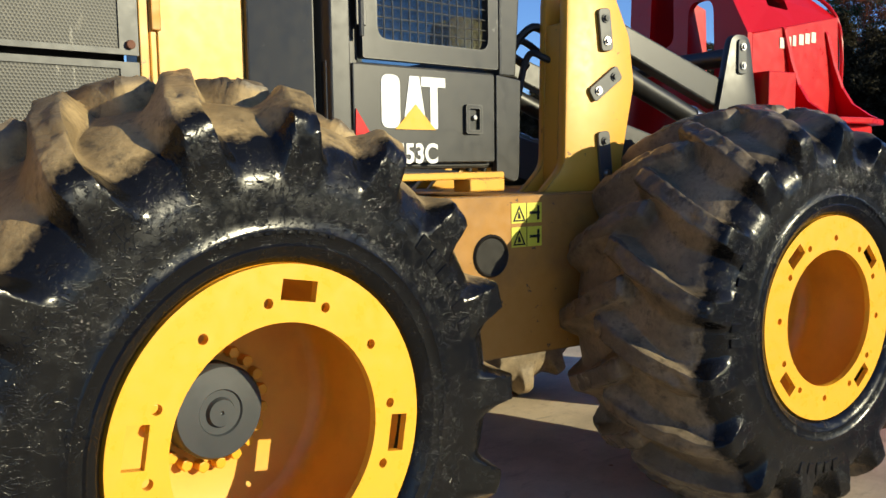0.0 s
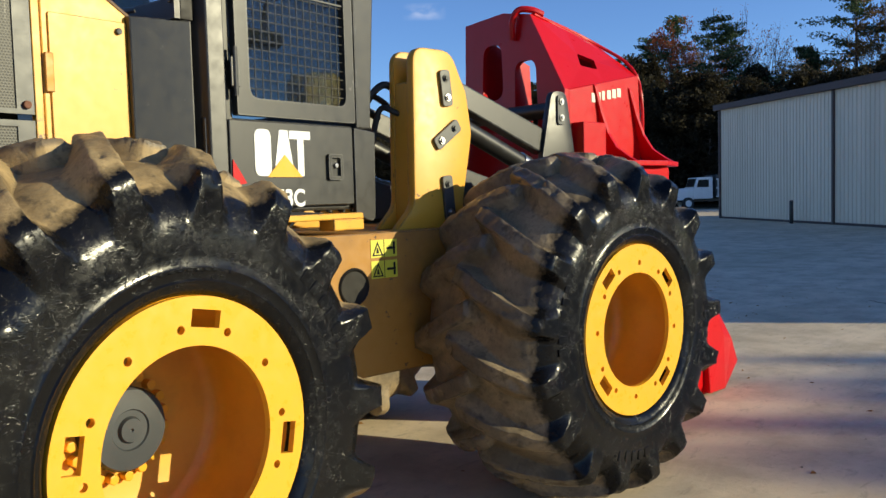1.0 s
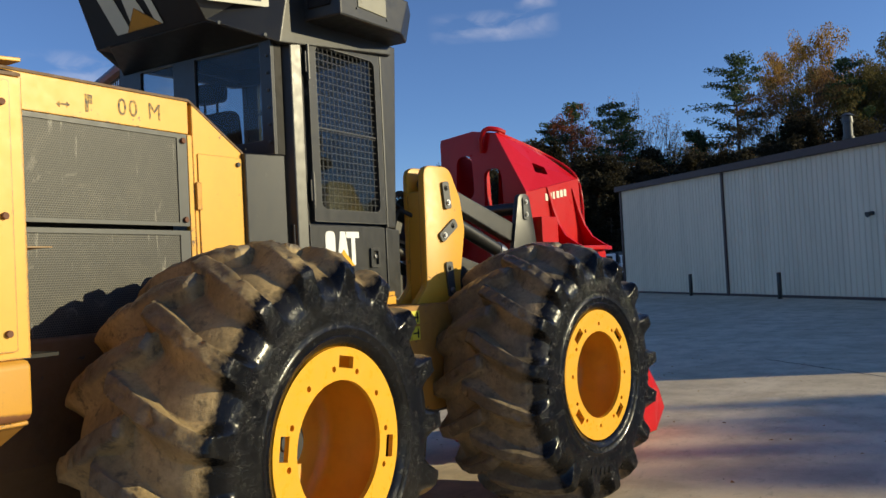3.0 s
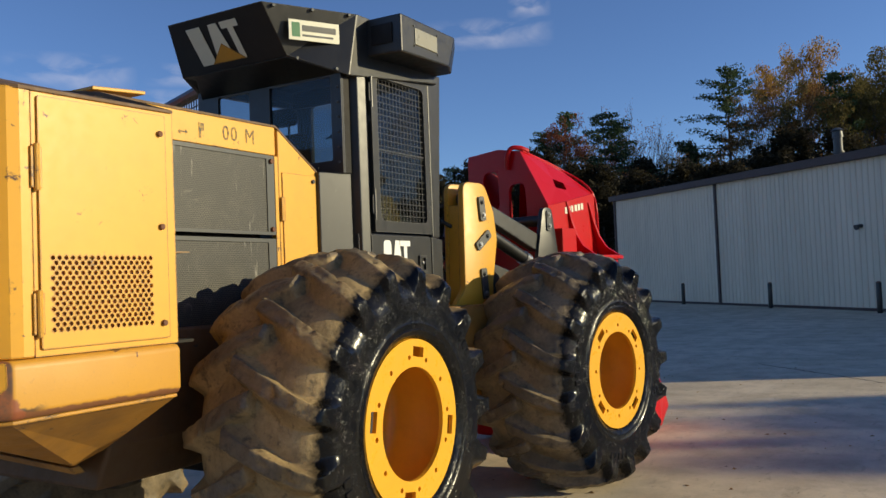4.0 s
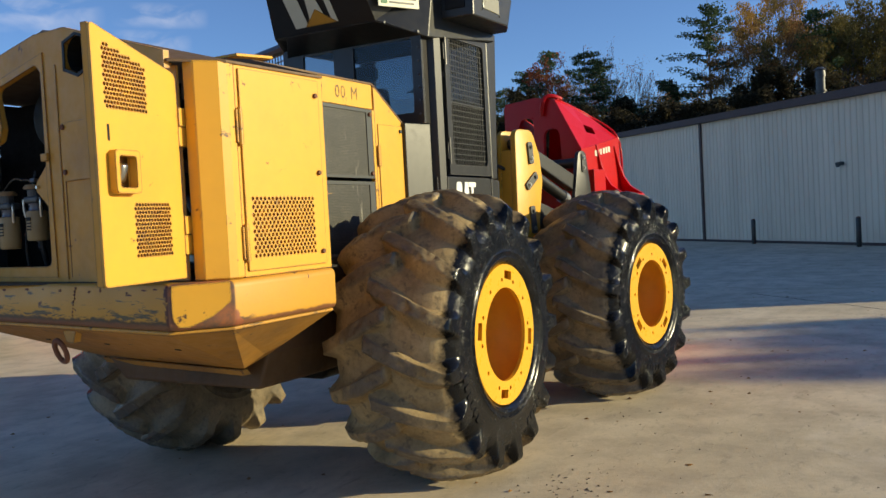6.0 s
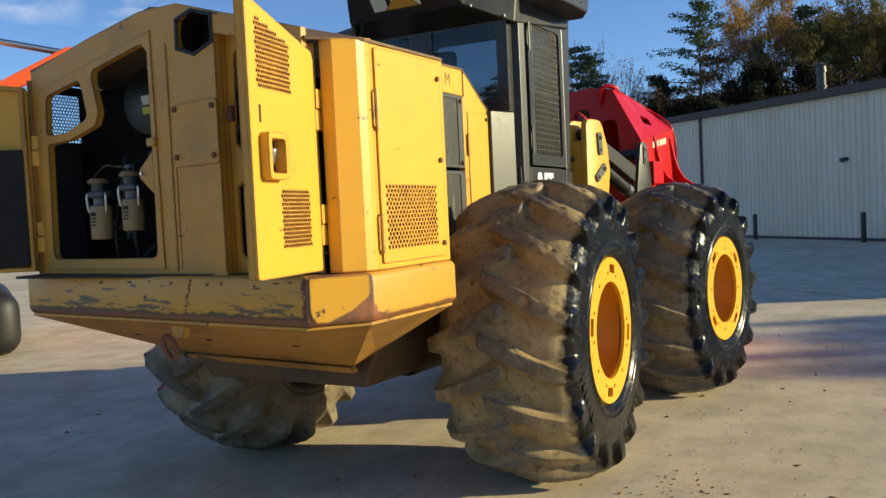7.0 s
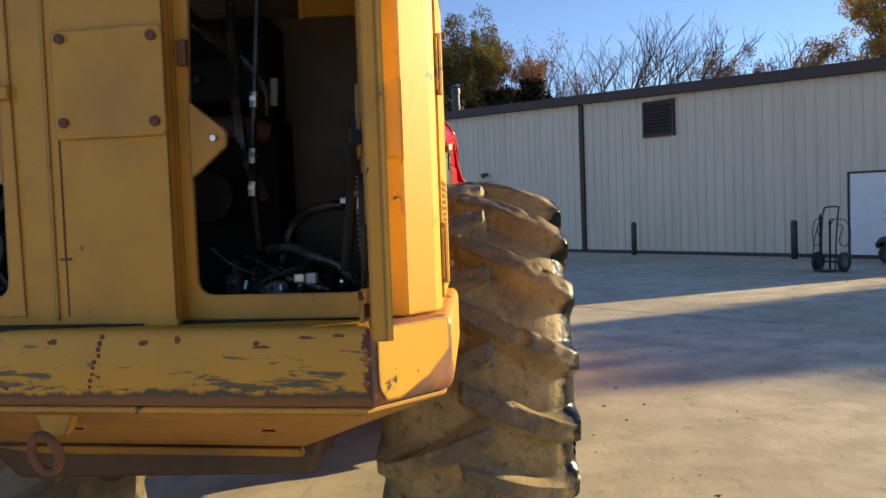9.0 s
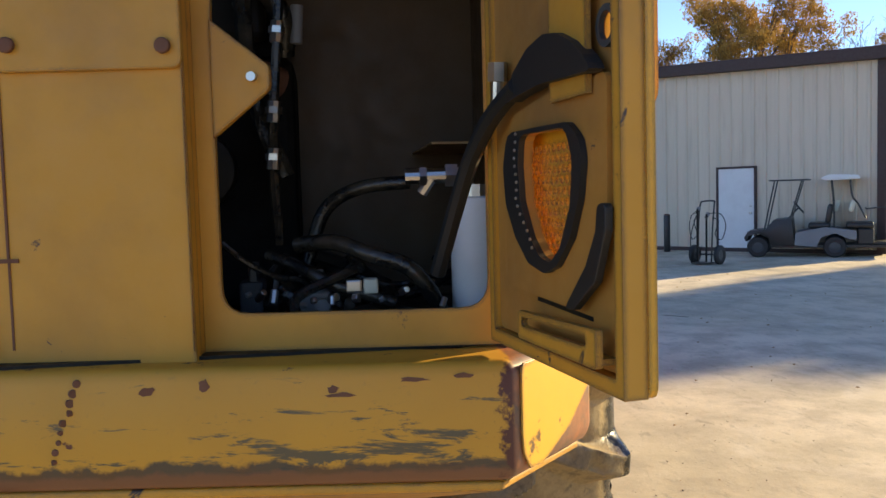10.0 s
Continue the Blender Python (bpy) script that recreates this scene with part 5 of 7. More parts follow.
part("tow_ring", hose([(-0.865 + 0.02 * math.cos(t), 3.345 + 0.036 * math.sin(t), 1.035 - 0.056 * math.cos(t)) for t in [2 * math.pi * i / 16 for i in range(17)]], 0.013), RUST, machine, smooth=True)

# ---- cab ----
CY0, CY1, CX0, CX1 = 2.60, 3.87, 1.685, 2.74
SEAT_CLOTH = paint("worn_seat_cloth", (0.11, 0.06, 0.024), dirt=(0.05, 0.04, 0.03), amount=0.5, rough=0.8, spec=0.2)
part("tank_box", prism([(1.523, 2.715), (1.745, 2.632), (1.768, 2.69), (1.768, 3.70), (1.49, 3.70)], 1.45, 2.290, lambda a, b, c: Vector((a, b, c)), 0.006), BLACK, machine, "black steel box behind the cab")
part("cab_base", box(1.772, CX1 - 0.02, CY0 + 0.008, CY1, 1.515, 1.915, 0.012), BLACK, machine, "black lower cab body")
low = part("lower_panel", prism(rounded([(1.868, 1.54), (2.60, 1.54), (2.60, 1.905), (1.868, 1.905)], 0.012), 2.576, 2.606, lambda a, b, c: Vector((a, c, b)), 0.005), BLACK, machine, "black lower cab door panel with maker's badge")
part("front_flap", prism(rounded([(2.608, 1.49), (2.745, 1.44), (2.758, 1.89), (2.608, 1.905)], [0.01, 0.04, 0.01, 0.01]), 2.572, 2.60, lambda a, b, c: Vector((a, c, b)), 0.005), BLACK, machine)


def flat(a, b, c):
    return Vector((a, c, b))


# badge: plain white blocks with a yellow triangle, a row of bars below
part("badge", joined(prism(rounded([(1.995, 1.672), (2.085, 1.672), (2.085, 1.872), (1.995, 1.872)], 0.035), 2.573, 2.5765, flat),
                          prism([(2.098, 1.672), (2.218, 1.672), (2.182, 1.872), (2.134, 1.872)], 2.573, 2.5765, flat),
                          prism([(2.192, 1.835), (2.318, 1.835), (2.318, 1.872), (2.192, 1.872)], 2.573, 2.5765, flat),
                          prism([(2.238, 1.672), (2.276, 1.672), (2.276, 1.835), (2.238, 1.835)], 2.573, 2.5765, flat)), WHITE, low, "white maker's badge blocks")
part("badge_triangle", prism([(2.06, 1.668), (2.262, 1.668), (2.160, 1.765)], 2.570, 2.5735, flat), YELLOW_NEW, low, "yellow triangle")
letters("model_number", "553C", 0.105, facing((2.165, 2.5735, 1.572), (1, 0, 0), (0, 0, 1)), WHITE, low, 0.001, "white model number", bold=0.003, squeeze=0.95)
lt = part("door_latch", plate(rounded([(2.42, 1.655), (2.515, 1.655), (2.515, 1.775), (2.42, 1.775)], 0.012), [rounded([(2.44, 1.672), (2.497, 1.672), (2.497, 1.758), (2.44, 1.758)], 0.008)], 2.560, 2.577, flat), BLACK, low)
part("latch_button", bev(rod((2.475, 2.577, 1.722), (2.475, 2.562, 1.722), 0.012, 12), 0.003), STEEL, lt)
part("red_reflector", prism([(1.872, 1.630), (1.945, 1.642), (1.876, 1.740)], 2.570, 2.5745, flat), RED, machine, "small red triangle reflector")
part("step", joined(box(1.80, 2.60, 2.52, 2.60, 1.47, 1.50, 0.006), box(2.38, 2.58, 2.50, 2.60, 1.42, 1.472, 0.006)), YELLOW, machine, "yellow cab step ledge")
part("hose", hose([(1.7, 2.56, 1.515), (2.1, 2.54, 1.50), (2.35, 2.55, 1.49)], 0.018), RUBBER, machine, smooth=True)
# door with wire screen
dr = part("cab_door", plate(rounded([(1.915, 1.925), (2.622, 1.925), (2.622, 3.03), (1.915, 3.01)], 0.012), [rounded([(1.985, 2.0), (2.565, 2.0), (2.565, 2.955), (1.985, 2.945)], 0.05)], 2.575, 2.612, flat), BLACK, machine, "black cab door frame with wire screen")
part("door_glass", prism([(1.97, 1.985), (2.58, 1.985), (2.58, 2.965), (1.97, 2.96)], 2.622, 2.626, flat), DOOR_GLASS, dr)
upright = rod((0, 2.588, 1.99), (0, 2.588, 2.955), 0.0031, 6)
first_wire = part("wire", upright, BLACK, dr)
cross = part("cross_wire", rod((1.975, 2.592, 0), (2.575, 2.592, 0), 0.0031, 6), BLACK, dr)
first_wire.matrix_basis = Matrix.Translation((1.985 + 0.0415, 0, 0))
cross.matrix_basis = Matrix.Translation((0, 0, 2.0 + 0.0415))
for i in range(2, 23):
    if i < 14:
        o = new("wire", first_wire.data)
        o.parent, o.matrix_basis = dr, Matrix.Translation((1.985 + 0.0415 * i, 0, 0))
    o = new("cross_wire", cross.data)
    o.parent, o.matrix_basis = dr, Matrix.Translation((0, 0, 2.0 + 0.0415 * i))
part("screen_bar", box(1.98, 2.57, 2.584, 2.596, 2.465, 2.475, 0.002), BLACK, dr)
for z in (2.10, 2.83):
    part("hinge", joined(rod((1.905, 2.566, z - 0.10), (1.905, 2.566, z + 0.10), 0.010, 10), box(1.885, 1.93, 2.568, 2.576, z - 0.06, z + 0.06, 0.002)), BLACK, dr)
# posts and walls; window openings go through
part("rear_post", prism([(1.762, 2.665), (1.786, 2.592), (1.862, 2.578), (1.862, 2.70), (1.77, 2.72)], 1.52, 3.16, lambda a, b, c: Vector((a, b, c)), 0.006), BLACK, machine, "black canted corner post of the cab")
part("corner_panel", box(1.699, 1.757, 2.634, 2.67, 2.291, 2.99, 0.003), INTERIOR, machine)
part("door_jamb", box(1.863, 1.912, 2.606, 2.66, 1.52, 3.06, 0.004), BLACK, machine)
part("front_post", loft([[(x, y, 1.90) for x, y in ((2.632, 2.575), (2.73, 2.575), (2.73, 2.66), (2.632, 2.66))], [(x, y, 3.10) for x, y in ((2.632, 2.575), (2.82, 2.575), (2.82, 2.66), (2.632, 2.66))]], 0.01), BLACK, machine)
rw = part("rear_wall", plate([(2.634, 2.292), (CY1, 2.292), (CY1, 3.02), (2.634, 3.02)], [rounded([(2.715, 2.375), (3.222, 2.375), (3.222, 2.91), (2.715, 2.91)], 0.012), rounded([(3.40, 2.375), (3.687, 2.375), (3.687, 2.91), (3.40, 2.91)], 0.02)], CX0 - 0.014, CX0 + 0.012, lambda a, b, c: Vector((c, a, b))), BLACK, machine, "black rear cab wall with two tinted windows")
for y0, y1 in ((2.71, 3.227), (3.395, 3.692)):
    part("rear_glass", box(CX0 - 0.002, CX0 + 0.004, y0, y1, 2.37, 2.915, 0.0), GLASS, rw)
part("window_latch", joined(box(1.692, 1.712, 2.716, 2.752, 2.520, 2.545, 0.003), rod((1.70, 2.752, 2.532), (1.70, 2.785, 2.525), 0.006, 8)), RUBBER, rw)
part("wire_lead", hose([(1.56, 2.98, 2.36), (1.55, 2.90, 2.312), (1.57, 2.80, 2.318), (1.58, 2.76, 2.322)], 0.006), RUBBER, machine, smooth=True)
part("far_wall", plate([(1.70, 1.93), (2.80, 1.93), (2.84, 3.10), (1.70, 3.10)], [rounded([(1.76, 2.15), (2.745, 2.15), (2.745, 3.055), (1.76, 3.055)], 0.07)], CY1 - 0.03, CY1 + 0.01, flat), BLACK, machine)
part("front_wall", plate([(CY0 + 0.06, 1.93), (CY1 - 0.035, 1.93), (CY1 - 0.035, 3.10), (CY0 + 0.06, 3.10)], [rounded([(2.72, 2.02), (3.74, 2.02), (3.74, 3.04), (2.72, 3.04)], 0.05)], 2.75, 2.78, lambda a, b, c: Vector((c, a, b))), BLACK, machine)
part("front_glass", box(2.762, 2.768, 2.70, 3.76, 2.0, 3.06, 0.0), GLASS, machine)
for k in range(7):
    part("wall_bolt", bev(rod((CX0 - 0.014, 2.662, 2.36 + k * 0.095), (CX0 - 0.024, 2.662, 2.36 + k * 0.095), 0.009, 8), 0.003), GREY, rw)
# seat
st = part("operator_seat", joined(box(1.82, 2.30, 2.98, 3.40, 2.05, 2.2, 0.05, 3), moved(box(-0.06, 0.06, -0.20, 0.20, 0.0, 0.46, 0.05, 3), pose(1.80, 3.19, 2.14, 0, -6, 0))), SEAT_CLOTH, machine, "worn brown operator's seat with black headrest", smooth=True)
part("headrest", joined(box(1.70, 1.80, 3.07, 3.29, 2.655, 2.775, 0.04, 3), rod((1.75, 3.13, 2.56), (1.75, 3.13, 2.67), 0.008, 8), rod((1.75, 3.23, 2.56), (1.75, 3.23, 2.67), 0.008, 8)), RUBBER, st, smooth=True)
part("joystick_pod", joined(box(2.15, 2.40, 2.80, 2.92, 2.28, 2.36, 0.03, 3), rod((2.32, 2.86, 2.36), (2.35, 2.86, 2.50), 0.014, 8)), RUBBER, machine, smooth=True)
part("rear_rail", joined(rod((1.76, 3.885, 3.03), (2.30, 5.10, 3.05), 0.045, 10), rod((1.76, 3.885, 2.45), (1.76, 3.885, 3.03), 0.02, 8), rod((2.30, 5.10, 2.45), (2.30, 5.10, 3.05), 0.02, 8)), BLACK, machine, "black guard rail beyond the cab")
part("rear_rail_screen", joined(*[rod((1.76 + 0.54 * k / 26, 3.885 + 1.215 * k / 26, 2.46), (1.76 + 0.54 * k / 26, 3.885 + 1.215 * k / 26, 3.0), 0.005, 5) for k in range(1, 26)], *[rod((1.765, 3.89, 2.50 + 0.055 * k), (2.295, 5.09, 2.50 + 0.055 * k), 0.005, 5) for k in range(9)]), BLACK, machine)
part("hood_hatch", moved(box(0.10, 0.42, 2.95, 3.20, 0, 0.018, 0.004), pose(0, 0, 2.575, 0, -5, 0)), YELLOW, machine)

# roof: tilted rear visor, canted quarter panels, lamp boxes, top plate
def roof_half(side):
    """Points of the roof's rear rim; side -1 is the near side."""
    c = 3.235
    return lambda x, off, z: Vector((x, c + side * off, z))


nr, fa = roof_half(-1), roof_half(1)
top_ring = [nr(1.19, 0.395, 3.29), nr(1.80, 0.655, 3.315), nr(2.70, 0.70, 3.31), fa(2.70, 0.70, 3.31), fa(1.80, 0.655, 3.315), fa(1.19, 0.395, 3.29)]
low_ring = [nr(1.405, 0.395, 3.005), nr(1.69, 0.655, 2.90), nr(2.70, 0.70, 3.02), fa(2.70, 0.70, 3.02), fa(1.69, 0.655, 2.965), fa(1.405, 0.50, 3.005)]
# the roof is hollow under its rim
in_low = [Vector((max(p.x + 0.035, 1.71), p.y + (0.05 if p.y < 3.235 else -0.05), p.z)) for p in low_ring]
in_up = [Vector((p.x, p.y, 3.15)) for p in in_low]
rf = part("cab_roof", loft([in_up, in_low, low_ring, top_ring], 0.006), BLACK, machine, "black cab roof with tilted rear visor")
# the visor's lower return
part("visor_return", loft([[nr(1.41, 0.39, 3.0), fa(1.41, 0.39, 3.0), fa(1.67, 0.60, 2.918), nr(1.67, 0.60, 2.918)], [nr(1.44, 0.39, 3.06), fa(1.44, 0.39, 3.06), fa(1.67, 0.60, 3.06), nr(1.67, 0.60, 3.06)]]), BLACK, rf)
for p in (nr(1.26, 0.425, 3.275), nr(1.50, 0.527, 3.287), nr(1.74, 0.63, 3.295), nr(1.46, 0.43, 2.995), nr(1.63, 0.60, 2.935)):
    nvec = Vector((-0.39, -0.92, 0))
    part("roof_bolt", bev(rod(p, p + nvec * 0.016, 0.012, 10), 0.003), GREY, rf)
# sign on the quarter panel: cream plate, green block, plain bars
qa, qb = nr(1.19, 0.395, 3.29), nr(1.80, 0.655, 3.315)
qd = (qb - qa).normalized()
low_mid = (low_ring[0] + low_ring[1]) / 2
top_mid = (top_ring[0] + top_ring[1]) / 2
qup = (top_mid - low_mid).normalized()
sm = facing(low_mid.lerp(top_mid, 0.58), qd, qup)
sg = part("sign_plate", moved(box(-0.175, 0.175, -0.062, 0.062, 0.004, 0.010, 0.002), sm), CREAM, rf, "cream dealer sign with green mark and dark bars")
part("sign_mark", moved(box(-0.155, -0.10, -0.042, 0.045, 0.010, 0.0115, 0.0), sm), Mat("sign_green", 0.5).color((0.02, 0.16, 0.06)).m, sg)
part("sign_bars", moved(joined(box(-0.085, 0.15, -0.005, 0.032, 0.010, 0.0115, 0.0), box(-0.085, 0.13, -0.036, -0.024, 0.010, 0.0115, 0.0)), sm), GREY, sg)
# badge on the visor
vis = facing((low_ring[0] + low_ring[5] + top_ring[0] + top_ring[5]) / 4, (0, -1, 0), (top_ring[0] - low_ring[0]).normalized())
part("visor_badge", moved(joined(box(-0.20, -0.085, -0.13, 0.12, 0.004, 0.008, 0.0), prism([(-0.06, -0.13), (0.09, -0.13), (0.055, 0.12), (-0.01, 0.12)], 0.004, 0.008, lambda a, b, c: Vector((a, b, c))), box(0.085, 0.22, 0.075, 0.12, 0.004, 0.008, 0.0), box(0.13, 0.175, -0.13, 0.075, 0.004, 0.008, 0.0)), vis @ Matrix.Translation((-0.04, 0, 0))), CREAM, rf, "pale maker's badge blocks")
part("visor_triangle", moved(prism([(-0.11, -0.13), (0.17, -0.13), (0.03, -0.01)], 0.008, 0.011, lambda a, b, c: Vector((a, b, c))), vis @ Matrix.Translation((-0.04, 0, 0))), YELLOW_OLD, rf, "dull yellow triangle")
LENS = paint("clouded_lens", (0.30, 0.28, 0.21), dirt=(0.2, 0.18, 0.13), amount=0.5, rough=0.3)
# lamp box over the door
lb = part("lamp_box", loft([[(1.895, 2.60, 3.06), (1.90, 2.315, 3.05), (2.50, 2.315, 3.07), (2.72, 2.42, 3.08), (2.72, 2.60, 3.08)], [(1.895, 2.60, 3.30), (1.90, 2.315, 3.30), (2.60, 2.315, 3.30), (2.79, 2.42, 3.29), (2.79, 2.60, 3.30)]], 0.012), BLACK, machine, "black lamp housing over the cab door")
part("lamp_lens", box(2.06, 2.34, 2.308, 2.318, 3.13, 3.24, 0.004), LENS, lb, "clouded rectangular lamp lens")
for x, z in ((2.05, 3.12), (2.35, 3.12), (2.05, 3.25), (2.35, 3.25)):
    part("lens_screw", rod((x, 2.316, z), (x, 2.308, z), 0.007, 8), GREY, lb)
part("rear_lamp", box(1.888, 1.897, 2.38, 2.54, 3.12, 3.25, 0.003), INTERIOR, lb)

# ---- front frame ----
# the frame's shadow is put into its colour by the darker paint
fb = part("front_frame", plate(rounded([(0.14, 0.80), (0.30, 0.72), (1.05, 0.72), (1.05, 1.40), (0.14, 1.40)], [0.02, 0.05, 0.03, 0.02, 0.02]), [circle(0.40, 1.155, 0.085, 24)], -0.71, -0.665, lambda a, b, c: fr(a, c, b)), GRIMY_SHADED, machine, "yellow front frame with warning labels")
part("frame_deck", prism([(0.14, -0.664), (2.2, -0.664), (2.2, 0.70), (0.14, 0.70)], 1.36, 1.402, lambda a, b, c: fr(a, b, c), 0.006), GRIMY_SHADED, fb)
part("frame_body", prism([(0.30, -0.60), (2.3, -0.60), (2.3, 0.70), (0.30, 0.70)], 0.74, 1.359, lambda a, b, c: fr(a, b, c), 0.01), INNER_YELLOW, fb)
part("frame_side", prism([(1.052, 0.72), (2.3, 0.80), (2.3, 1.36), (1.052, 1.40)], -0.70, -0.665, lambda a, b, c: fr(a, c, b), 0.006), GRIMY_SHADED, fb)
part("hole_boss", loft([[fr(0.40 + r * math.cos(a), v, 1.155 + r * math.sin(a)) for a in [2 * math.pi * i / 24 for i in range(24)]] for r, v in ((0.09, -0.712), (0.082, -0.72), (0.06, -0.70), (0.06, -0.61))]), INTERIOR, fb, smooth=True)
# black disc gives the deep hole its shade; bolt in its middle
part("boss_cap", joined(rod(fr(0.40, -0.60, 1.155), fr(0.40, -0.655, 1.155), 0.088, 20), rod(fr(0.40, -0.655, 1.155), fr(0.40, -0.685, 1.155), 0.03, 8)), RUBBER, fb)
part("joint_pin", joined(rod((2.2, 3.25, 0.70), (2.2, 3.25, 1.40), 0.12, 20), rod((2.2, 3.25, 0.60), (2.2, 3.25, 0.70), 0.2, 20)), INTERIOR, machine, smooth=True)
for z in (1.325, 1.225):
    dc = part("warning_label", prism([(0.505, z - 0.042), (0.665, z - 0.042), (0.665, z + 0.042), (0.505, z + 0.042)], -0.7125, -0.7105, lambda a, b, c: fr(a, c, b)), DECAL, fb, "yellow warning label with black symbols")
    part("symbol", joined(plate([(0.512, z - 0.034), (0.578, z - 0.034), (0.545, z + 0.034)], [[(0.522, z - 0.028), (0.568, z - 0.028), (0.545, z + 0.02)]], -0.714, -0.7128, lambda a, b, c: fr(a, c, b)), prism([(0.537, z - 0.022), (0.553, z - 0.022), (0.547, z + 0.004), (0.541, z + 0.004)], -0.714, -0.7128, lambda a, b, c: fr(a, c, b)), prism([(0.60, z - 0.006), (0.655, z - 0.006), (0.655, z + 0.006), (0.60, z + 0.006)], -0.714, -0.7128, lambda a, b, c: fr(a, c, b)), prism([(0.64, z - 0.03), (0.652, z - 0.03), (0.652, z + 0.03), (0.64, z + 0.03)], -0.7142, -0.7129, lambda a, b, c: fr(a, c, b)), prism([(0.583, z - 0.042), (0.586, z - 0.042), (0.586, z + 0.042), (0.583, z + 0.042)], -0.714, -0.7128, lambda a, b, c: fr(a, c, b))), INTERIOR, dc)

# loader tower: two plates with a web between them, on both sides
TOWER = rounded([(0.78, 1.40), (0.905, 1.52), (0.92, 2.335), (1.19, 2.335), (1.30, 2.12), (1.335, 1.90), (1.26, 1.55), (1.26, 1.40)], [0, 0.12, 0.085, 0.11, 0.15, 0.2, 0.05, 0])
for s in (-1, 1):
    tw = part("tower_plate", prism(TOWER, min(s * 0.583, s * 0.53), max(s * 0.583, s * 0.53), lambda a, b, c: fr(a, c, b), 0.008), YELLOW, machine, "yellow loader tower side plate", smooth=True)
    inner = part("tower_inner_plate", prism(TOWER, min(s * 0.43, s * 0.39), max(s * 0.43, s * 0.39), lambda a, b, c: fr(a, c, b), 0.008), YELLOW, machine, smooth=True)
    part("tower_web", prism([(0.90, 1.40), (0.945, 1.40), (0.945, 2.16), (0.925, 2.16)], min(s * 0.531, s * 0.429), max(s * 0.531, s * 0.429), lambda a, b, c: fr(a, c, b), 0.004), YELLOW, machine)
    part("tower_pin", rod(fr(1.06, s * 0.525, 2.22), fr(1.06, s * 0.435, 2.22), 0.045, 16), GREY, machine, smooth=True)
    if s < 0:
        for (a0, z0), (a1, z1) in (((1.13, 2.185), (1.142, 2.085)), ((1.187, 1.925), (1.09, 1.858)), ((1.13, 1.63), (1.145, 1.48))):
            dx, dz = a1 - a0, z1 - z0
            ln = math.hypot(dx, dz)
            ux, uz = dx / ln, dz / ln
            px, pz = -uz, ux
            poly = [(a0 - ux * 0.045 + px * 0.036, z0 - uz * 0.045 + pz * 0.036), (a1 + ux * 0.045 + px * 0.036, z1 + uz * 0.045 + pz * 0.036), (a1 + ux * 0.045 - px * 0.036, z1 + uz * 0.045 - pz * 0.036), (a0 - ux * 0.045 - px * 0.036, z0 - uz * 0.045 - pz * 0.036)]
            kp = part("pin_retainer", prism(rounded(poly, 0.022), -0.601, -0.584, lambda a, b, c: fr(a, c, b), 0.003), GREY, tw, "dark bolted pin keeper")
            for a, z in ((a0, z0), (a1, z1)):
                part("bolt", joined(rod(fr(a, -0.601, z), fr(a, -0.607, z), 0.020, 16), rod(fr(a, -0.605, z), fr(a, -0.617, z), 0.013, 6)), STEEL if (a, z) == (a1, z1) else DARK_RIM, kp)

# lift arms and cylinders
def beam(p, q, hw, hv, v0, v1, mat, name, label=""):
    """A flat-sided beam between two places (u, z)."""
    (a0, z0), (a1, z1) = p, q
    ln = math.hypot(a1 - a0, z1 - z0)
    px, pz = -(z1 - z0) / ln * hw, (a1 - a0) / ln * hw
    qx, qz = -(z1 - z0) / ln * hv, (a1 - a0) / ln * hv
    return part(name, prism([(a0 + px, z0 + pz), (a1 + qx, z1 + qz), (a1 - qx, z1 - qz), (a0 - px, z0 - pz)], v0, v1, lambda a, b, c: fr(a, c, b), 0.01), mat, machine, label)


for s in (-1, 1):
    v0, v1 = min(s * 0.52, s * 0.44), max(s * 0.52, s * 0.44)
    beam((1.06, 2.215), (2.04, 1.875), 0.06, 0.075, v0, v1, BLACK, "upper_link", "black upper lift link")
    beam((1.10, 1.66), (2.2, 1.36), 0.12, 0.12, v0, v1, BLACK, "lift_arm", "black lift arm")
    cyl = part("tilt_cylinder", rod(fr(1.15, s * 0.48, 2.03), fr(1.86, s * 0.48, 1.75), 0.052, 24), BLACK, machine, "black hydraulic cylinder", smooth=True)
    part("gland", joined(rod(fr(1.83, s * 0.48, 1.762), fr(1.90, s * 0.48, 1.734), 0.060, 24), rod(fr(1.90, s * 0.48, 1.734), fr(2.12, s * 0.48, 1.65), 0.03, 16)), STEEL, cyl, smooth=True)
    lug_poly = rounded([(1.90, 1.45), (2.36, 1.45), (2.215, 2.19), (2.075, 2.19)], [0.02, 0.02, 0.07, 0.07])
    lg = part("head_bracket", prism(lug_poly, min(s * 0.545, s * 0.505), max(s * 0.545, s * 0.505), lambda a, b, c: fr(a, c, b), 0.006), BLACK, machine, "black head bracket", smooth=True)
    if s < 0:
        kp = part("pin_retainer", prism(rounded([(2.115, 1.985), (2.185, 1.985), (2.175, 2.165), (2.115, 2.165)], 0.022), -0.558, -0.546, lambda a, b, c: fr(a, c, b), 0.003), GREY, lg)
        for a, z in ((2.147, 2.125), (2.149, 2.028)):
            part("bolt", joined(rod(fr(a, -0.558, z), fr(a, -0.566, z), 0.020, 16), rod(fr(a, -0.566, z), fr(a, -0.574, z), 0.012, 6)), STEEL, kp)
part("head_pin", rod(fr(2.15, -0.5, 2.08), fr(2.15, 0.5, 2.08), 0.05, 16), BLACK, machine, smooth=True)
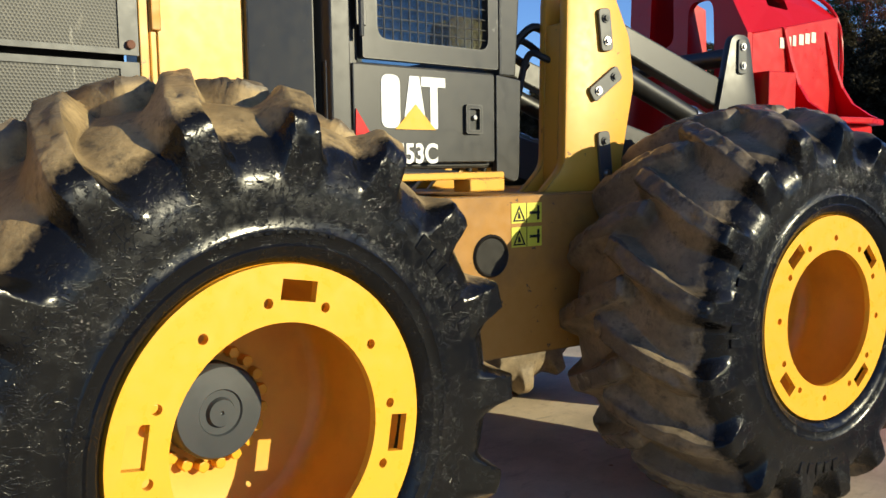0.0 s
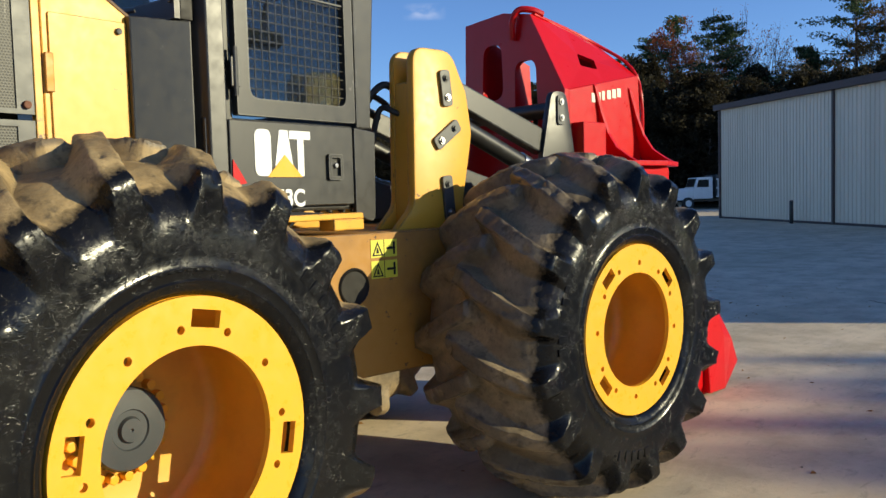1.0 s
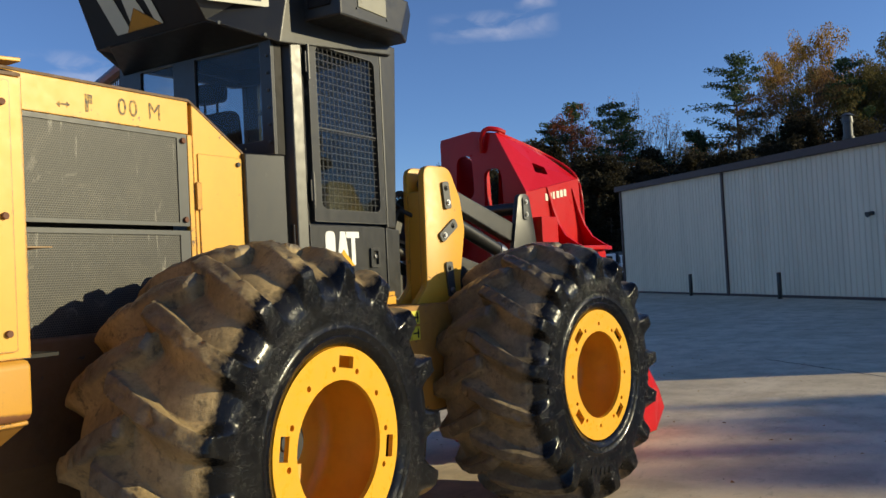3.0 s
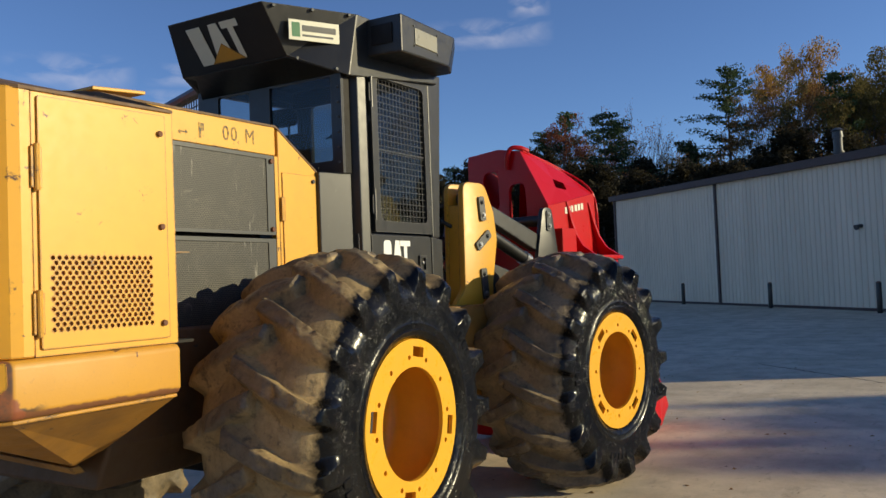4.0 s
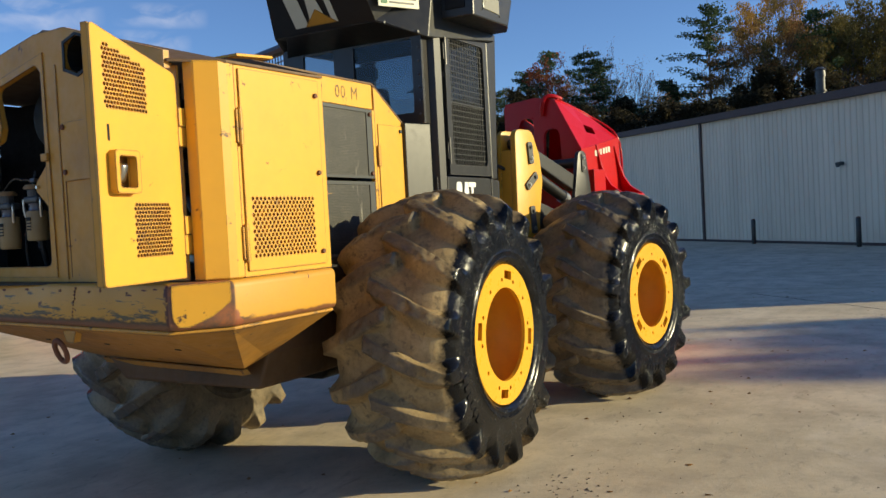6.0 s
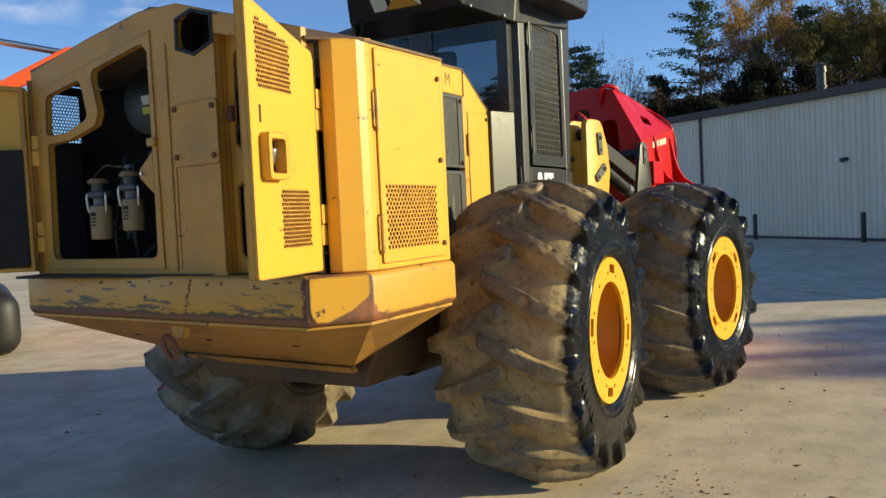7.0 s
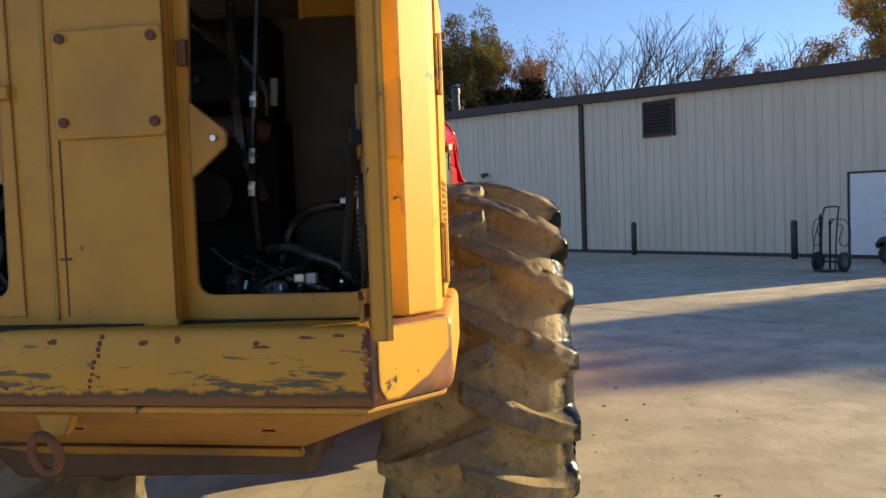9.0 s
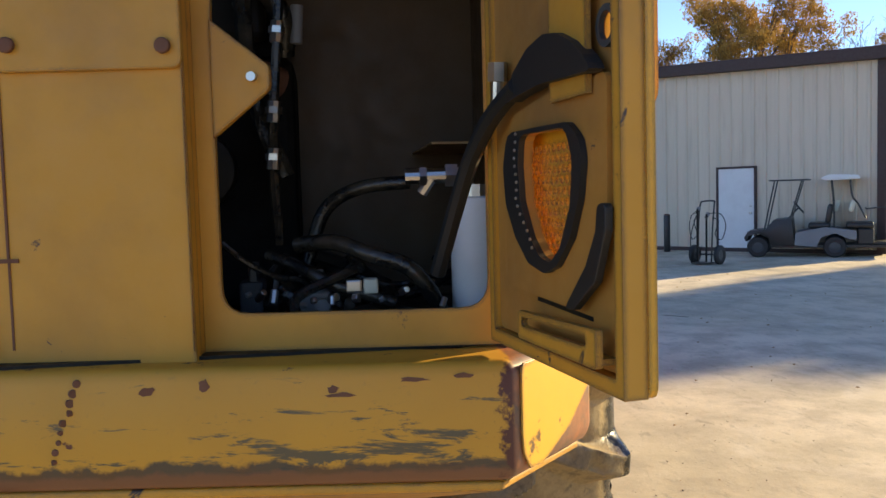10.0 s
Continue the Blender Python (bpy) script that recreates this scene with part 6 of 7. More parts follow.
# hydraulic hoses from the cab's foot up to the tower
for k, (y, r) in enumerate(((2.86, 0.020), (2.95, 0.016), (3.04, 0.020), (2.78, 0.016))):
    part("hydraulic_hose", hose([(2.80, y, 1.50), (2.86 + 0.02 * k, y - 0.02, 1.78), (2.93 + 0.015 * k, y - 0.05, 2.02), (3.02, y - 0.12, 2.16 - 0.05 * k), (3.14, y - 0.16, 2.10 - 0.05 * k)], r), RUBBER, machine, smooth=True)

# ---- felling head ----
prof = [(-0.42, 1.55), (-0.42, 2.235), (-0.14, 2.755), (0.10, 2.80), (0.46, 2.77), (0.50, 1.55)]
slot_a = rounded([(-0.20, 1.98), (0.01, 1.98), (0.0, 2.46), (-0.18, 2.46)], 0.08)
slot_b = rounded([(0.11, 2.22), (0.31, 2.22), (0.29, 2.60), (0.12, 2.60)], 0.085)
hd = part("felling_head", plate(prof, [slot_a, slot_b], 2.36, 2.40, lambda a, b, c: fr(c, a, b)), RED, machine, "glossy red felling head with cut-outs")


def head_shell():
    """The sloping cheek, top and side sheets of the head."""
    a = [fr(2.40, -0.14, 2.755), fr(3.02, -0.16, 2.63), fr(3.20, -0.40, 2.385), fr(2.40, -0.42, 2.235)]
    return a


cheek_n = (head_shell()[1] - head_shell()[0]).cross(head_shell()[3] - head_shell()[0]).normalized()


def cheek(a, b, c):
    """On the sloping cheek: a ahead, b up the slope, c out."""
    p0, p1, p2, p3 = head_shell()
    return p3.lerp(p2, a).lerp(p0.lerp(p1, a), b) - cheek_n * c * (1 if cheek_n.y > 0 else -1)


part("cheek_plate", plate([(0, 0), (0.5, 0), (1, 0), (1, 0.5), (1, 1), (0.5, 1), (0, 1), (0, 0.5)], [rounded([(0.33, 0.31), (0.54, 0.23), (0.60, 0.42), (0.40, 0.52)], 0.03)], -0.03, 0.0, cheek), RED, hd)
part("cheek_edge", hose([fr(2.40, -0.14, 2.758), fr(3.02, -0.16, 2.633), fr(3.20, -0.40, 2.388), fr(3.24, -0.42, 1.93)], 0.012), RED, hd, smooth=True)
side_poly = [(2.40, 1.55), (3.20, 1.55), (3.22, 1.94), (3.19, 2.383), (2.40, 2.233)]
part("side_plate", prism(side_poly, -0.42, -0.385, lambda a, b, c: fr(a, c, b), 0.006), RED, hd)
part("front_plate", loft([[fr(3.16, -0.41, 1.6), fr(3.16, 0.5, 1.6), fr(3.2, 0.5, 1.6), fr(3.2, -0.41, 1.6)], [fr(3.0, -0.16, 2.62), fr(3.0, 0.3, 2.62), fr(3.04, 0.3, 2.62), fr(3.04, -0.16, 2.62)]]), RED, hd)
part("top_plate", loft([[fr(2.40, -0.14, 2.74), fr(2.40, 0.46, 2.75), fr(3.02, 0.3, 2.61), fr(3.02, -0.16, 2.61)], [fr(2.40, -0.14, 2.765), fr(2.40, 0.46, 2.775), fr(3.02, 0.3, 2.635), fr(3.02, -0.16, 2.635)]], 0.004), RED, hd)
part("far_side_plate", prism([(2.40, 1.55), (3.1, 1.55), (3.05, 2.55), (2.40, 2.75)], 0.46, 0.50, lambda a, b, c: fr(a, c, b)), RED, hd)
part("pale_hook", hose([fr(2.34, 0.0, 2.60), fr(2.32, -0.02, 2.72), fr(2.34, -0.06, 2.79), fr(2.40, -0.12, 2.79), fr(2.48, -0.15, 2.765)], 0.022), RED, hd, smooth=True)
# gussets and ledge below the cheek
part("ledge", prism(rounded([(2.50, -0.66), (3.16, -0.68), (3.50, -0.55), (3.50, -0.43), (3.18, -0.36), (2.50, -0.425)], [0, 0.08, 0.03, 0.03, 0.05, 0]), 1.735, 1.77, lambda a, b, c: fr(a, b, c), 0.006), RED, hd)
part("ledge_box", prism([(2.50, -0.62), (3.30, -0.60), (3.30, -0.40), (2.50, -0.40)], 1.50, 1.734, lambda a, b, c: fr(a, b, c), 0.02), RED, hd)
WEB = [(-0.421, 2.29), (-0.432, 2.27), (-0.447, 2.10), (-0.475, 1.96), (-0.525, 1.86), (-0.62, 1.79), (-0.66, 1.771), (-0.421, 1.771)]
for a0, lean in ((2.66, 0.13), (3.06, 0.16)):
    part("gusset", loft([[fr(a0 + d + lean * (2.29 - z) / 0.52, v, z) for v, z in WEB] for d in (0.0, 0.03)], 0.003), RED, hd)
part("side_box", prism(rounded([(2.42, 1.80), (2.66, 1.80), (2.66, 2.02), (2.42, 2.02)], 0.01), -0.52, -0.42, lambda a, b, c: fr(a, c, b), 0.006), RED, hd)
part("head_bars", joined(*[prism([(2.64 + 0.058 * i, 2.165 + 0.010 * i), (2.64 + 0.058 * i + (0.042 if i != 2 else 0.03), 2.165 + 0.010 * i), (2.64 + 0.058 * i + (0.042 if i != 2 else 0.03), 2.225 + 0.010 * i), (2.64 + 0.058 * i, 2.225 + 0.010 * i)], -0.424, -0.4205, lambda a, b, c: fr(a, c, b)) for i in range(6)]), CREAM, hd, "row of small cream bars")
# the head's lower body and saw housing, close to the ground
part("lower_body", prism([(2.55, 0.25), (3.5, 0.25), (3.3, 1.55), (2.55, 1.55)], -0.42, 0.5, lambda a, b, c: fr(a, c, b), 0.02), RED, hd)
part("saw_housing", prism(rounded([(2.6, -0.62), (3.6, -0.62), (4.15, -0.46), (4.36, -0.34), (4.36, 0.4), (3.6, 0.7), (2.6, 0.7)], 0.05), 0.05, 0.24, lambda a, b, c: fr(a, b, c), 0.02), RED, hd)
part("housing_horn", loft([[fr(3.80, -0.62, 0.02), fr(4.10, -0.58, 0.0), fr(4.46, -0.50, 0.16), fr(4.46, -0.40, 0.16), fr(3.80, -0.46, 0.02)], [fr(3.80, -0.60, 0.40), fr(4.10, -0.57, 0.42), fr(4.36, -0.50, 0.36), fr(4.36, -0.42, 0.36), fr(3.80, -0.46, 0.40)], [fr(3.80, -0.58, 0.74), fr(3.94, -0.56, 0.74), fr(4.02, -0.52, 0.70), fr(4.02, -0.46, 0.70), fr(3.80, -0.46, 0.74)]], 0.01), RED, hd)
part("skid_foot", prism([(3.7, -0.58), (4.1, -0.47), (4.1, 0.3), (3.7, 0.4)], 0.0, 0.06, lambda a, b, c: fr(a, b, c)), RED, hd)

# ---- trees ----
def leaf_cloud(bm, centre, radius, count, size, rnd, flat=0.7):
    """Small leaves in a loose clump, denser towards its outside."""
    for _ in range(count):
        d = Vector((rnd.gauss(0, 1), rnd.gauss(0, 1), rnd.gauss(0, 1))).normalized() * rnd.uniform(0.35, 1.0) ** 0.6
        p = centre + Vector((d.x, d.y, d.z * flat)) * radius
        u = Vector((rnd.gauss(0, 1), rnd.gauss(0, 1), rnd.gauss(0, 1))).normalized()
        v = u.orthogonal().normalized()
        v.rotate(Quaternion(u, rnd.uniform(0, 6.283)))
        s = size * rnd.uniform(0.6, 1.4)
        bm.faces.new([bm.verts.new(q) for q in (p - u * s - v * s * 0.5, p + u * s * 0.9 - v * s * 0.3, p + v * s)])


def tube(bm, p, q, r0, r1, n=5):
    ax = (q - p).normalized()
    s = ax.cross(Vector((0.3, 0.2, 1)) if abs(ax.z) < 0.9 else Vector((1, 0, 0))).normalized()
    t = ax.cross(s)
    rings = [[bm.verts.new(c + (s * math.cos(6.283 * i / n) + t * math.sin(6.283 * i / n)) * k) for i in range(n)] for c, k in ((p, r0), (q, r1))]
    for i in range(n):
        bm.faces.new((rings[0][i], rings[0][(i + 1) % n], rings[1][(i + 1) % n], rings[1][i]))


def branch(bm, tips, p, d, length, r, level, rnd, spread, droop=0.0):
    """Forked limbs; tips collects their ends."""
    q = p + d * length * 0.5 + Vector((rnd.uniform(-1, 1), rnd.uniform(-1, 1), 0)) * length * 0.05
    e = q + (d + Vector((rnd.uniform(-0.25, 0.25), rnd.uniform(-0.25, 0.25), rnd.uniform(-0.05, 0.2) - droop))).normalized() * length * 0.5
    n = 6 if level > 2 else 4 if level > 1 else 3
    tube(bm, p, q, r, r * 0.8, n)
    tube(bm, q, e, r * 0.8, r * 0.58, n)
    if level == 0:
        tips.append(e)
        return
    for k in range(rnd.choice((2, 3, 3)) if level > 1 else rnd.choice((2, 3))):
        a = rnd.uniform(0, 6.283)
        side = Vector((math.cos(a), math.sin(a), rnd.uniform(0.0, 0.6)))
        nd = (d + side * spread * rnd.uniform(0.6, 1.2)).normalized()
        branch(bm, tips, e if k else q.lerp(e, 0.6), nd, length * rnd.uniform(0.6, 0.85), r * 0.56, level - 1, rnd, spread, droop)


def broadleaf(seed, mat, leaves, size, spread=0.75, keep=1.0):
    rnd = random.Random(seed)
    bm, tips = bmesh.new(), []
    tube(bm, Vector((0, 0, -0.02)), Vector((0.01, 0, 0.28)), 0.022, 0.016, 8)
    for k in range(4):
        a = k * 1.57 + rnd.uniform(-0.4, 0.4)
        branch(bm, tips, Vector((0.01, 0, 0.18 + 0.05 * k)), Vector((math.cos(a) * 0.5, math.sin(a) * 0.5, 1)).normalized(), 0.22, 0.010, 4, rnd, spread)
    crown = bmesh.new()
    top = max(t.z for t in tips)
    for t in tips:
        if leaves and rnd.random() < keep:
            leaf_cloud(crown, t, rnd.uniform(0.030, 0.060), leaves, size, rnd, 0.8)
    k = 1.0 / (top + 0.02)
    for m in (bm, crown):
        bmesh.ops.scale(m, vec=(k, k, k), verts=m.verts)
    return bm, crown


def pine(seed, leaves=44, size=0.0056, bare=0.42, wide=0.165, flat=0.42):
    """A tall pine: bare lower trunk, flat tufted boughs, rounded top."""
    rnd = random.Random(seed)
    bm, crown = bmesh.new(), bmesh.new()
    lean = Vector((rnd.uniform(-0.012, 0.012), rnd.uniform(-0.012, 0.012), 0))
    pts = [Vector((lean.x * k, lean.y * k, k / 6)) for k in range(7)]
    for k in range(6):
        tube(bm, pts[k], pts[k + 1], 0.012 * (1 - k / 6.6), 0.012 * (1 - (k + 1) / 6.6), 7)
    z = bare
    while z < 0.985:
        for _ in range(rnd.choice((2, 3, 3))):
            a = rnd.uniform(0, 6.283)
            u = (z - bare) / (1 - bare)
            ln = (wide * math.sin(math.pi * (0.22 + 0.74 * u)) ** 0.9 + 0.012) * rnd.uniform(0.45, 1.2)
            p = Vector((lean.x * z * 6, lean.y * z * 6, z))
            e = p + Vector((math.cos(a) * ln, math.sin(a) * ln, ln * rnd.uniform(0.0, 0.35)))
            tube(bm, p, e, 0.0038, 0.0012, 3)
            for j in range(4):
                c = p.lerp(e, 0.34 + 0.23 * j) + Vector((rnd.uniform(-1, 1), rnd.uniform(-1, 1), 0)) * 0.016
                leaf_cloud(crown, c, rnd.uniform(0.026, 0.052), leaves, size, rnd, flat)
        z += rnd.uniform(0.026, 0.048)
    return bm, crown


def as_tree(name, label, parts, crown_mat):
    wood, crown = parts
    t = thing(name, label, "tree")
    part("trunk", wood, BARK, t)
    if crown is not None:
        part("crown", crown, crown_mat, t)
    return t


KINDS = {
    "pine": [as_tree("pine_tree", "tall dark green pine on the wooded slope", pine(k), PINE) for k in (1, 2, 3)],
    "oak": [as_tree("oak_tree", "autumn tree with brown leaves", broadleaf(k, OAK, 52, 0.0056, 0.6, 0.9), OAK) for k in (11, 12, 13)],
    "gold": [as_tree("golden_tree", "autumn tree with golden leaves", broadleaf(k, GOLD, 70, 0.0054, 0.5), GOLD) for k in (21, 22)],
    "russet": [as_tree("russet_tree", "autumn tree with russet leaves", broadleaf(31, RUSSET, 52, 0.0056, 0.6, 0.9), RUSSET)],
    "olive": [as_tree("leafy_tree", "olive green leafy tree turning yellow", broadleaf(k, GREENY, 64, 0.0056, 0.55), GREENY) for k in (41, 42)],
    "thin": [as_tree("thin_tree", "autumn tree with only a few pale brown leaves", broadleaf(k, OAK, 9, 0.0045, 0.65, 0.6), OAK) for k in (61, 62)],
    "cedar": [as_tree("evergreen_tree", "dense evergreen fill, leaf colour darkened for shade in the woods", pine(k, 44, 0.0110, 0.06, 0.26, 1.5), SHADED_FOLIAGE) for k in (71, 72, 73)],
    "bare": [as_tree("bare_tree", "bare grey leafless tree", (broadleaf(k, OAK, 0, 0.01, 0.8)[0], None), None) for k in (51, 52)],
}
used = {k: 0 for k in KINDS}
EYE_AT = Vector((-1.5, 0.8))
trnd = random.Random(77)


def plant(kind, az, el, dist, wide=1.0):
    """A tree of that kind at a bearing, its top at an elevation."""
    pool = KINDS[kind]
    a = radians(az)
    p = EYE_AT + Vector((math.cos(a), math.sin(a))) * dist
    h = dist * math.tan(radians(el)) + 1.6
    m = Matrix.Translation((p.x, p.y, 0)) @ Matrix.Rotation(trnd.uniform(0, 6.28), 4, "Z")
    src = pool[used[kind] % len(pool)]
    if used[kind] < len(pool):
        ob = src
        ob.matrix_world = m
    else:
        ob = copy_thing(src, m)
    ob.scale = (h * wide, h * wide, h)
    used[kind] += 1
    return ob


SKYLINE = "oak 26.5 8.0,oak 24.6 8.6,pine 23 9.8,pine 21.9 11.0,russet 20.4 10.4,oak 19.2 9.4,pine 18.2 11.2,pine 16.9 10.2,thin 17.3 11.4,thin 15.9 10.4,oak 14.2 7.6,cedar 13 8.2,pine 12.6 8.6,pine 10.4 13.4,thin 8.9 10.0,oak 7.3 11.2,gold 6.2 13.9,oak 5.0 11.9,olive 4.1 11.9,pine 3.3 12.0,olive 2.6 11.6,olive 1.5 12.7,olive 0.4 12.2,oak 0.9 11.4,pine -0.6 11.0,oak -1.8 10.0,oak -3 10.4,thin -4.6 11.8,thin -5.6 10.6,bare -6.8 10.2,bare -9 12.4,bare -11.3 12.8,bare -13.4 12,thin -15 9.4,oak -17.2 9.8,bare -19.6 10.9,bare -21.6 10.4,gold -25 12,gold -26.8 13.4,gold -28.6 12,bare -31 9.2,bare -33.5 11.2,oak -36 10.4,olive -39 10,pine 29 8.0,oak 32 5.4,pine 36 5.2,oak 40 5.4"
for item in SKYLINE.split(","):
    kind, az, el = item.split()
    plant(kind, float(az), float(el), trnd.uniform(104, 122), {"pine": 1.0, "bare": 0.9, "gold": 0.55 if float(az) > 0 else 0.8, "olive": 0.68}.get(kind, 0.76))
# lower woods that close the gaps
for k in range(46):
    az = 42 - k * 1.08 + trnd.uniform(-0.4, 0.4)
    kind = trnd.choice(("pine", "thin", "thin", "cedar", "cedar")) if az > -5 else trnd.choice(("oak", "thin", "thin"))
    plant(kind, az, trnd.uniform(4.2, 5.4) if az > 30 else trnd.uniform(6.6, 8.8) if az > -5 else trnd.uniform(6.0, 8.0), trnd.uniform(90, 102), 1.1)
# dark trees added in place of the shaded foot of the woods
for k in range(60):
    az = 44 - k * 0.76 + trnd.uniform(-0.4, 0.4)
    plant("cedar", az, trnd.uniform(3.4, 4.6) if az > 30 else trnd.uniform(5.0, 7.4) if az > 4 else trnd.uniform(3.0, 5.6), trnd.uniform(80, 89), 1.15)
# unseen trees added south of the yard to cast the shade over it
SHADE_U, SHADE_V = Vector((0.904, 0.428)), Vector((0.428, -0.904))
for kind, across, along, tip, wide in (("olive", 5.6, 38.0, 2.2, 0.38), ("olive", 6.3, 40.0, 2.4, 0.38), ("olive", 6.7, 42.0, 2.6, 0.30), ("cedar", 5.9, 43.0, 2.2, 0.7), ("cedar", 6.5, 45.0, 2.4, 0.7), ("cedar", 6.9, 46.0, 2.8, 0.5), ("cedar", 7.3, 44.0, 2.5, 0.42), ("olive", 7.6, 41.0, 2.2, 0.22), ("olive", 8.0, 42.0, 2.8, 0.20), ("cedar", 7.8, 43.0, 2.9, 0.32),
                                       ("cedar", 5.3, 41.0, 2.1, 0.7), ("cedar", 4.8, 42.0, 2.9, 0.7), ("cedar", 4.3, 44.0, 4.1, 0.7), ("cedar", 3.8, 46.0, 5.4, 0.7), ("olive", 4.7, 46.0, 3.9, 0.38), ("cedar", 3.2, 47.0, 6.8, 0.7), ("olive", 3.5, 49.0, 6.4, 0.38), ("cedar", 4.3, 43.0, 2.7, 0.7), ("olive", 4.0, 45.0, 3.4, 0.38), ("cedar", 3.5, 45.0, 4.8, 0.7)):
    h = (along - tip) * math.tan(radians(SUN_EL))
    q = SHADE_U * across + SHADE_V * along
    ob = copy_thing(KINDS[kind][trnd.randrange(2)], Matrix.Translation((q.x, q.y, 0)) @ Matrix.Rotation(trnd.uniform(0, 6.28), 4, "Z"))
    ob.scale = (h * wide, h * wide, h)


# the wooded slope's dark floor of leaf litter
def slope():
    bm = bmesh.new()
    rows = []
    for d, z in ((78, 0.02), (90, 1.2), (105, 3.0), (130, 4.5), (170, 5.0)):
        rows.append([bm.verts.new((EYE_AT.x + d * math.cos(radians(a)), EYE_AT.y + d * math.sin(radians(a)), z + 0.5 * noise.noise(Vector((a * 0.3, d * 0.1, 0))) * (z > 0.1))) for a in range(-48, 62, 2)])
    for a, b in zip(rows, rows[1:]):
        for i in range(len(a) - 1):
            bm.faces.new((a[i], a[i + 1], b[i + 1], b[i]))
    return bm


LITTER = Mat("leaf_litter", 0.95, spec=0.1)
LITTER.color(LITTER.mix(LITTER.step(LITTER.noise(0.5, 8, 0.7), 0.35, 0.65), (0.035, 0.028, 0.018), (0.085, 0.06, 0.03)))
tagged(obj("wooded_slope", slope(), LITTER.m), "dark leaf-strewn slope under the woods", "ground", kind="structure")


# ---- thin clouds ----
def cloud_material():
    m = Mat("thin_cloud", 1.0)
    g = m.node("ShaderNodeTexCoord").outputs["Generated"]
    sep = m.node("ShaderNodeSeparateXYZ", Vector=g).outputs
    mp = m.node("ShaderNodeMapping", Vector=m.co)
    mp.inputs["Scale"].default_value = (0.010, 0.010, 0.028)
    n = m.noise(1.0, 5, 0.5, co=mp.outputs[0], distort=0.5)
    fade = m.math("MULTIPLY", m.math("MULTIPLY", sep[0], m.math("SUBTRACT", 1.0, sep[0])), m.math("MULTIPLY", sep[2], m.math("SUBTRACT", 1.0, sep[2])))
    alpha = m.math("MULTIPLY", m.step(n, 0.42, 0.75), m.step(fade, 0.002, 0.06, 0, 0.5))
    e = m.node("ShaderNodeEmission", Color=(0.80, 0.88, 1.0, 1), Strength=0.85)
    tr = m.t.nodes.new("ShaderNodeBsdfTransparent")
    mx = m.t.nodes.new("ShaderNodeMixShader")
    m.t.links.new(alpha, mx.inputs[0])
    m.t.links.new(tr.outputs[0], mx.inputs[1])
    m.t.links.new(e.outputs[0], mx.inputs[2])
    m.t.links.new(mx.outputs[0], m.t.nodes["Material Output"].inputs[0])
    return m.m


CLOUD = cloud_material()


def cloud(az, el, w, h):
    """A wisp far off: bearing, elevation, width and height in degrees."""
    d = 1500.0
    a, e = radians(az), radians(el)
    c = Vector((math.cos(a) * math.cos(e), math.sin(a) * math.cos(e), math.sin(e))) * d
    m = look(c, (0, 0, 0))
    hw, hh = d * math.tan(radians(w / 2)), d * math.tan(radians(h / 2))
    bm = bmesh.new()
    rows = [[bm.verts.new((hw * (i / 8 - 1) , 12 * math.sin(i), hh * (j / 3 - 1))) for i in range(17)] for j in range(7)]
    for p, q in zip(rows, rows[1:]):
        for i in range(16):
            bm.faces.new((p[i], p[i + 1], q[i + 1], q[i]))
    ob = obj("cloud", bm, CLOUD)
    ob.matrix_world = m @ Matrix.Rotation(-math.pi / 2, 4, "X")
    ob.visible_shadow = False
    tagged(ob, "thin white wisp of cloud in blue sky", "cloud", kind="structure")


for az, el, w, h in ((26.5, 16.4, 9, 2.2), (23.6, 18.0, 3.0, 1.6), (46.5, 13.9, 6, 1.7), (53.8, 13.8, 8, 2.6), (47.6, 12.3, 6, 1.6), (38, 12.3, 3, 1.2)):
    cloud(az, el, w, h)

# ---- yard things ----
def wheel_small(r, w, at, parent, tyre_mat=RUBBER, rim_mat=GREY):
    """A small wheel with its axle along local y, at a place."""
    t = part("wheel", moved(lathe([(r * 0.55, -w / 2), (r * 0.9, -w / 2), (r, -w / 3), (r, w / 3), (r * 0.9, w / 2), (r * 0.55, w / 2)], 28), Matrix.Translation(at)), tyre_mat, parent, smooth=True)
    part("rim", moved(lathe([(r * 0.56, -w / 2 + 0.01), (r * 0.45, -w * 0.35), (r * 0.2, -w * 0.4), (0.001, -w * 0.42)], 20), Matrix.Translation(at)), rim_mat, t, smooth=True)
    part("rim", moved(lathe([(r * 0.56, w / 2 - 0.01), (r * 0.45, w * 0.35), (r * 0.2, w * 0.4), (0.001, w * 0.42)], 20), Matrix.Translation(at)), rim_mat, t, smooth=True)
    return t


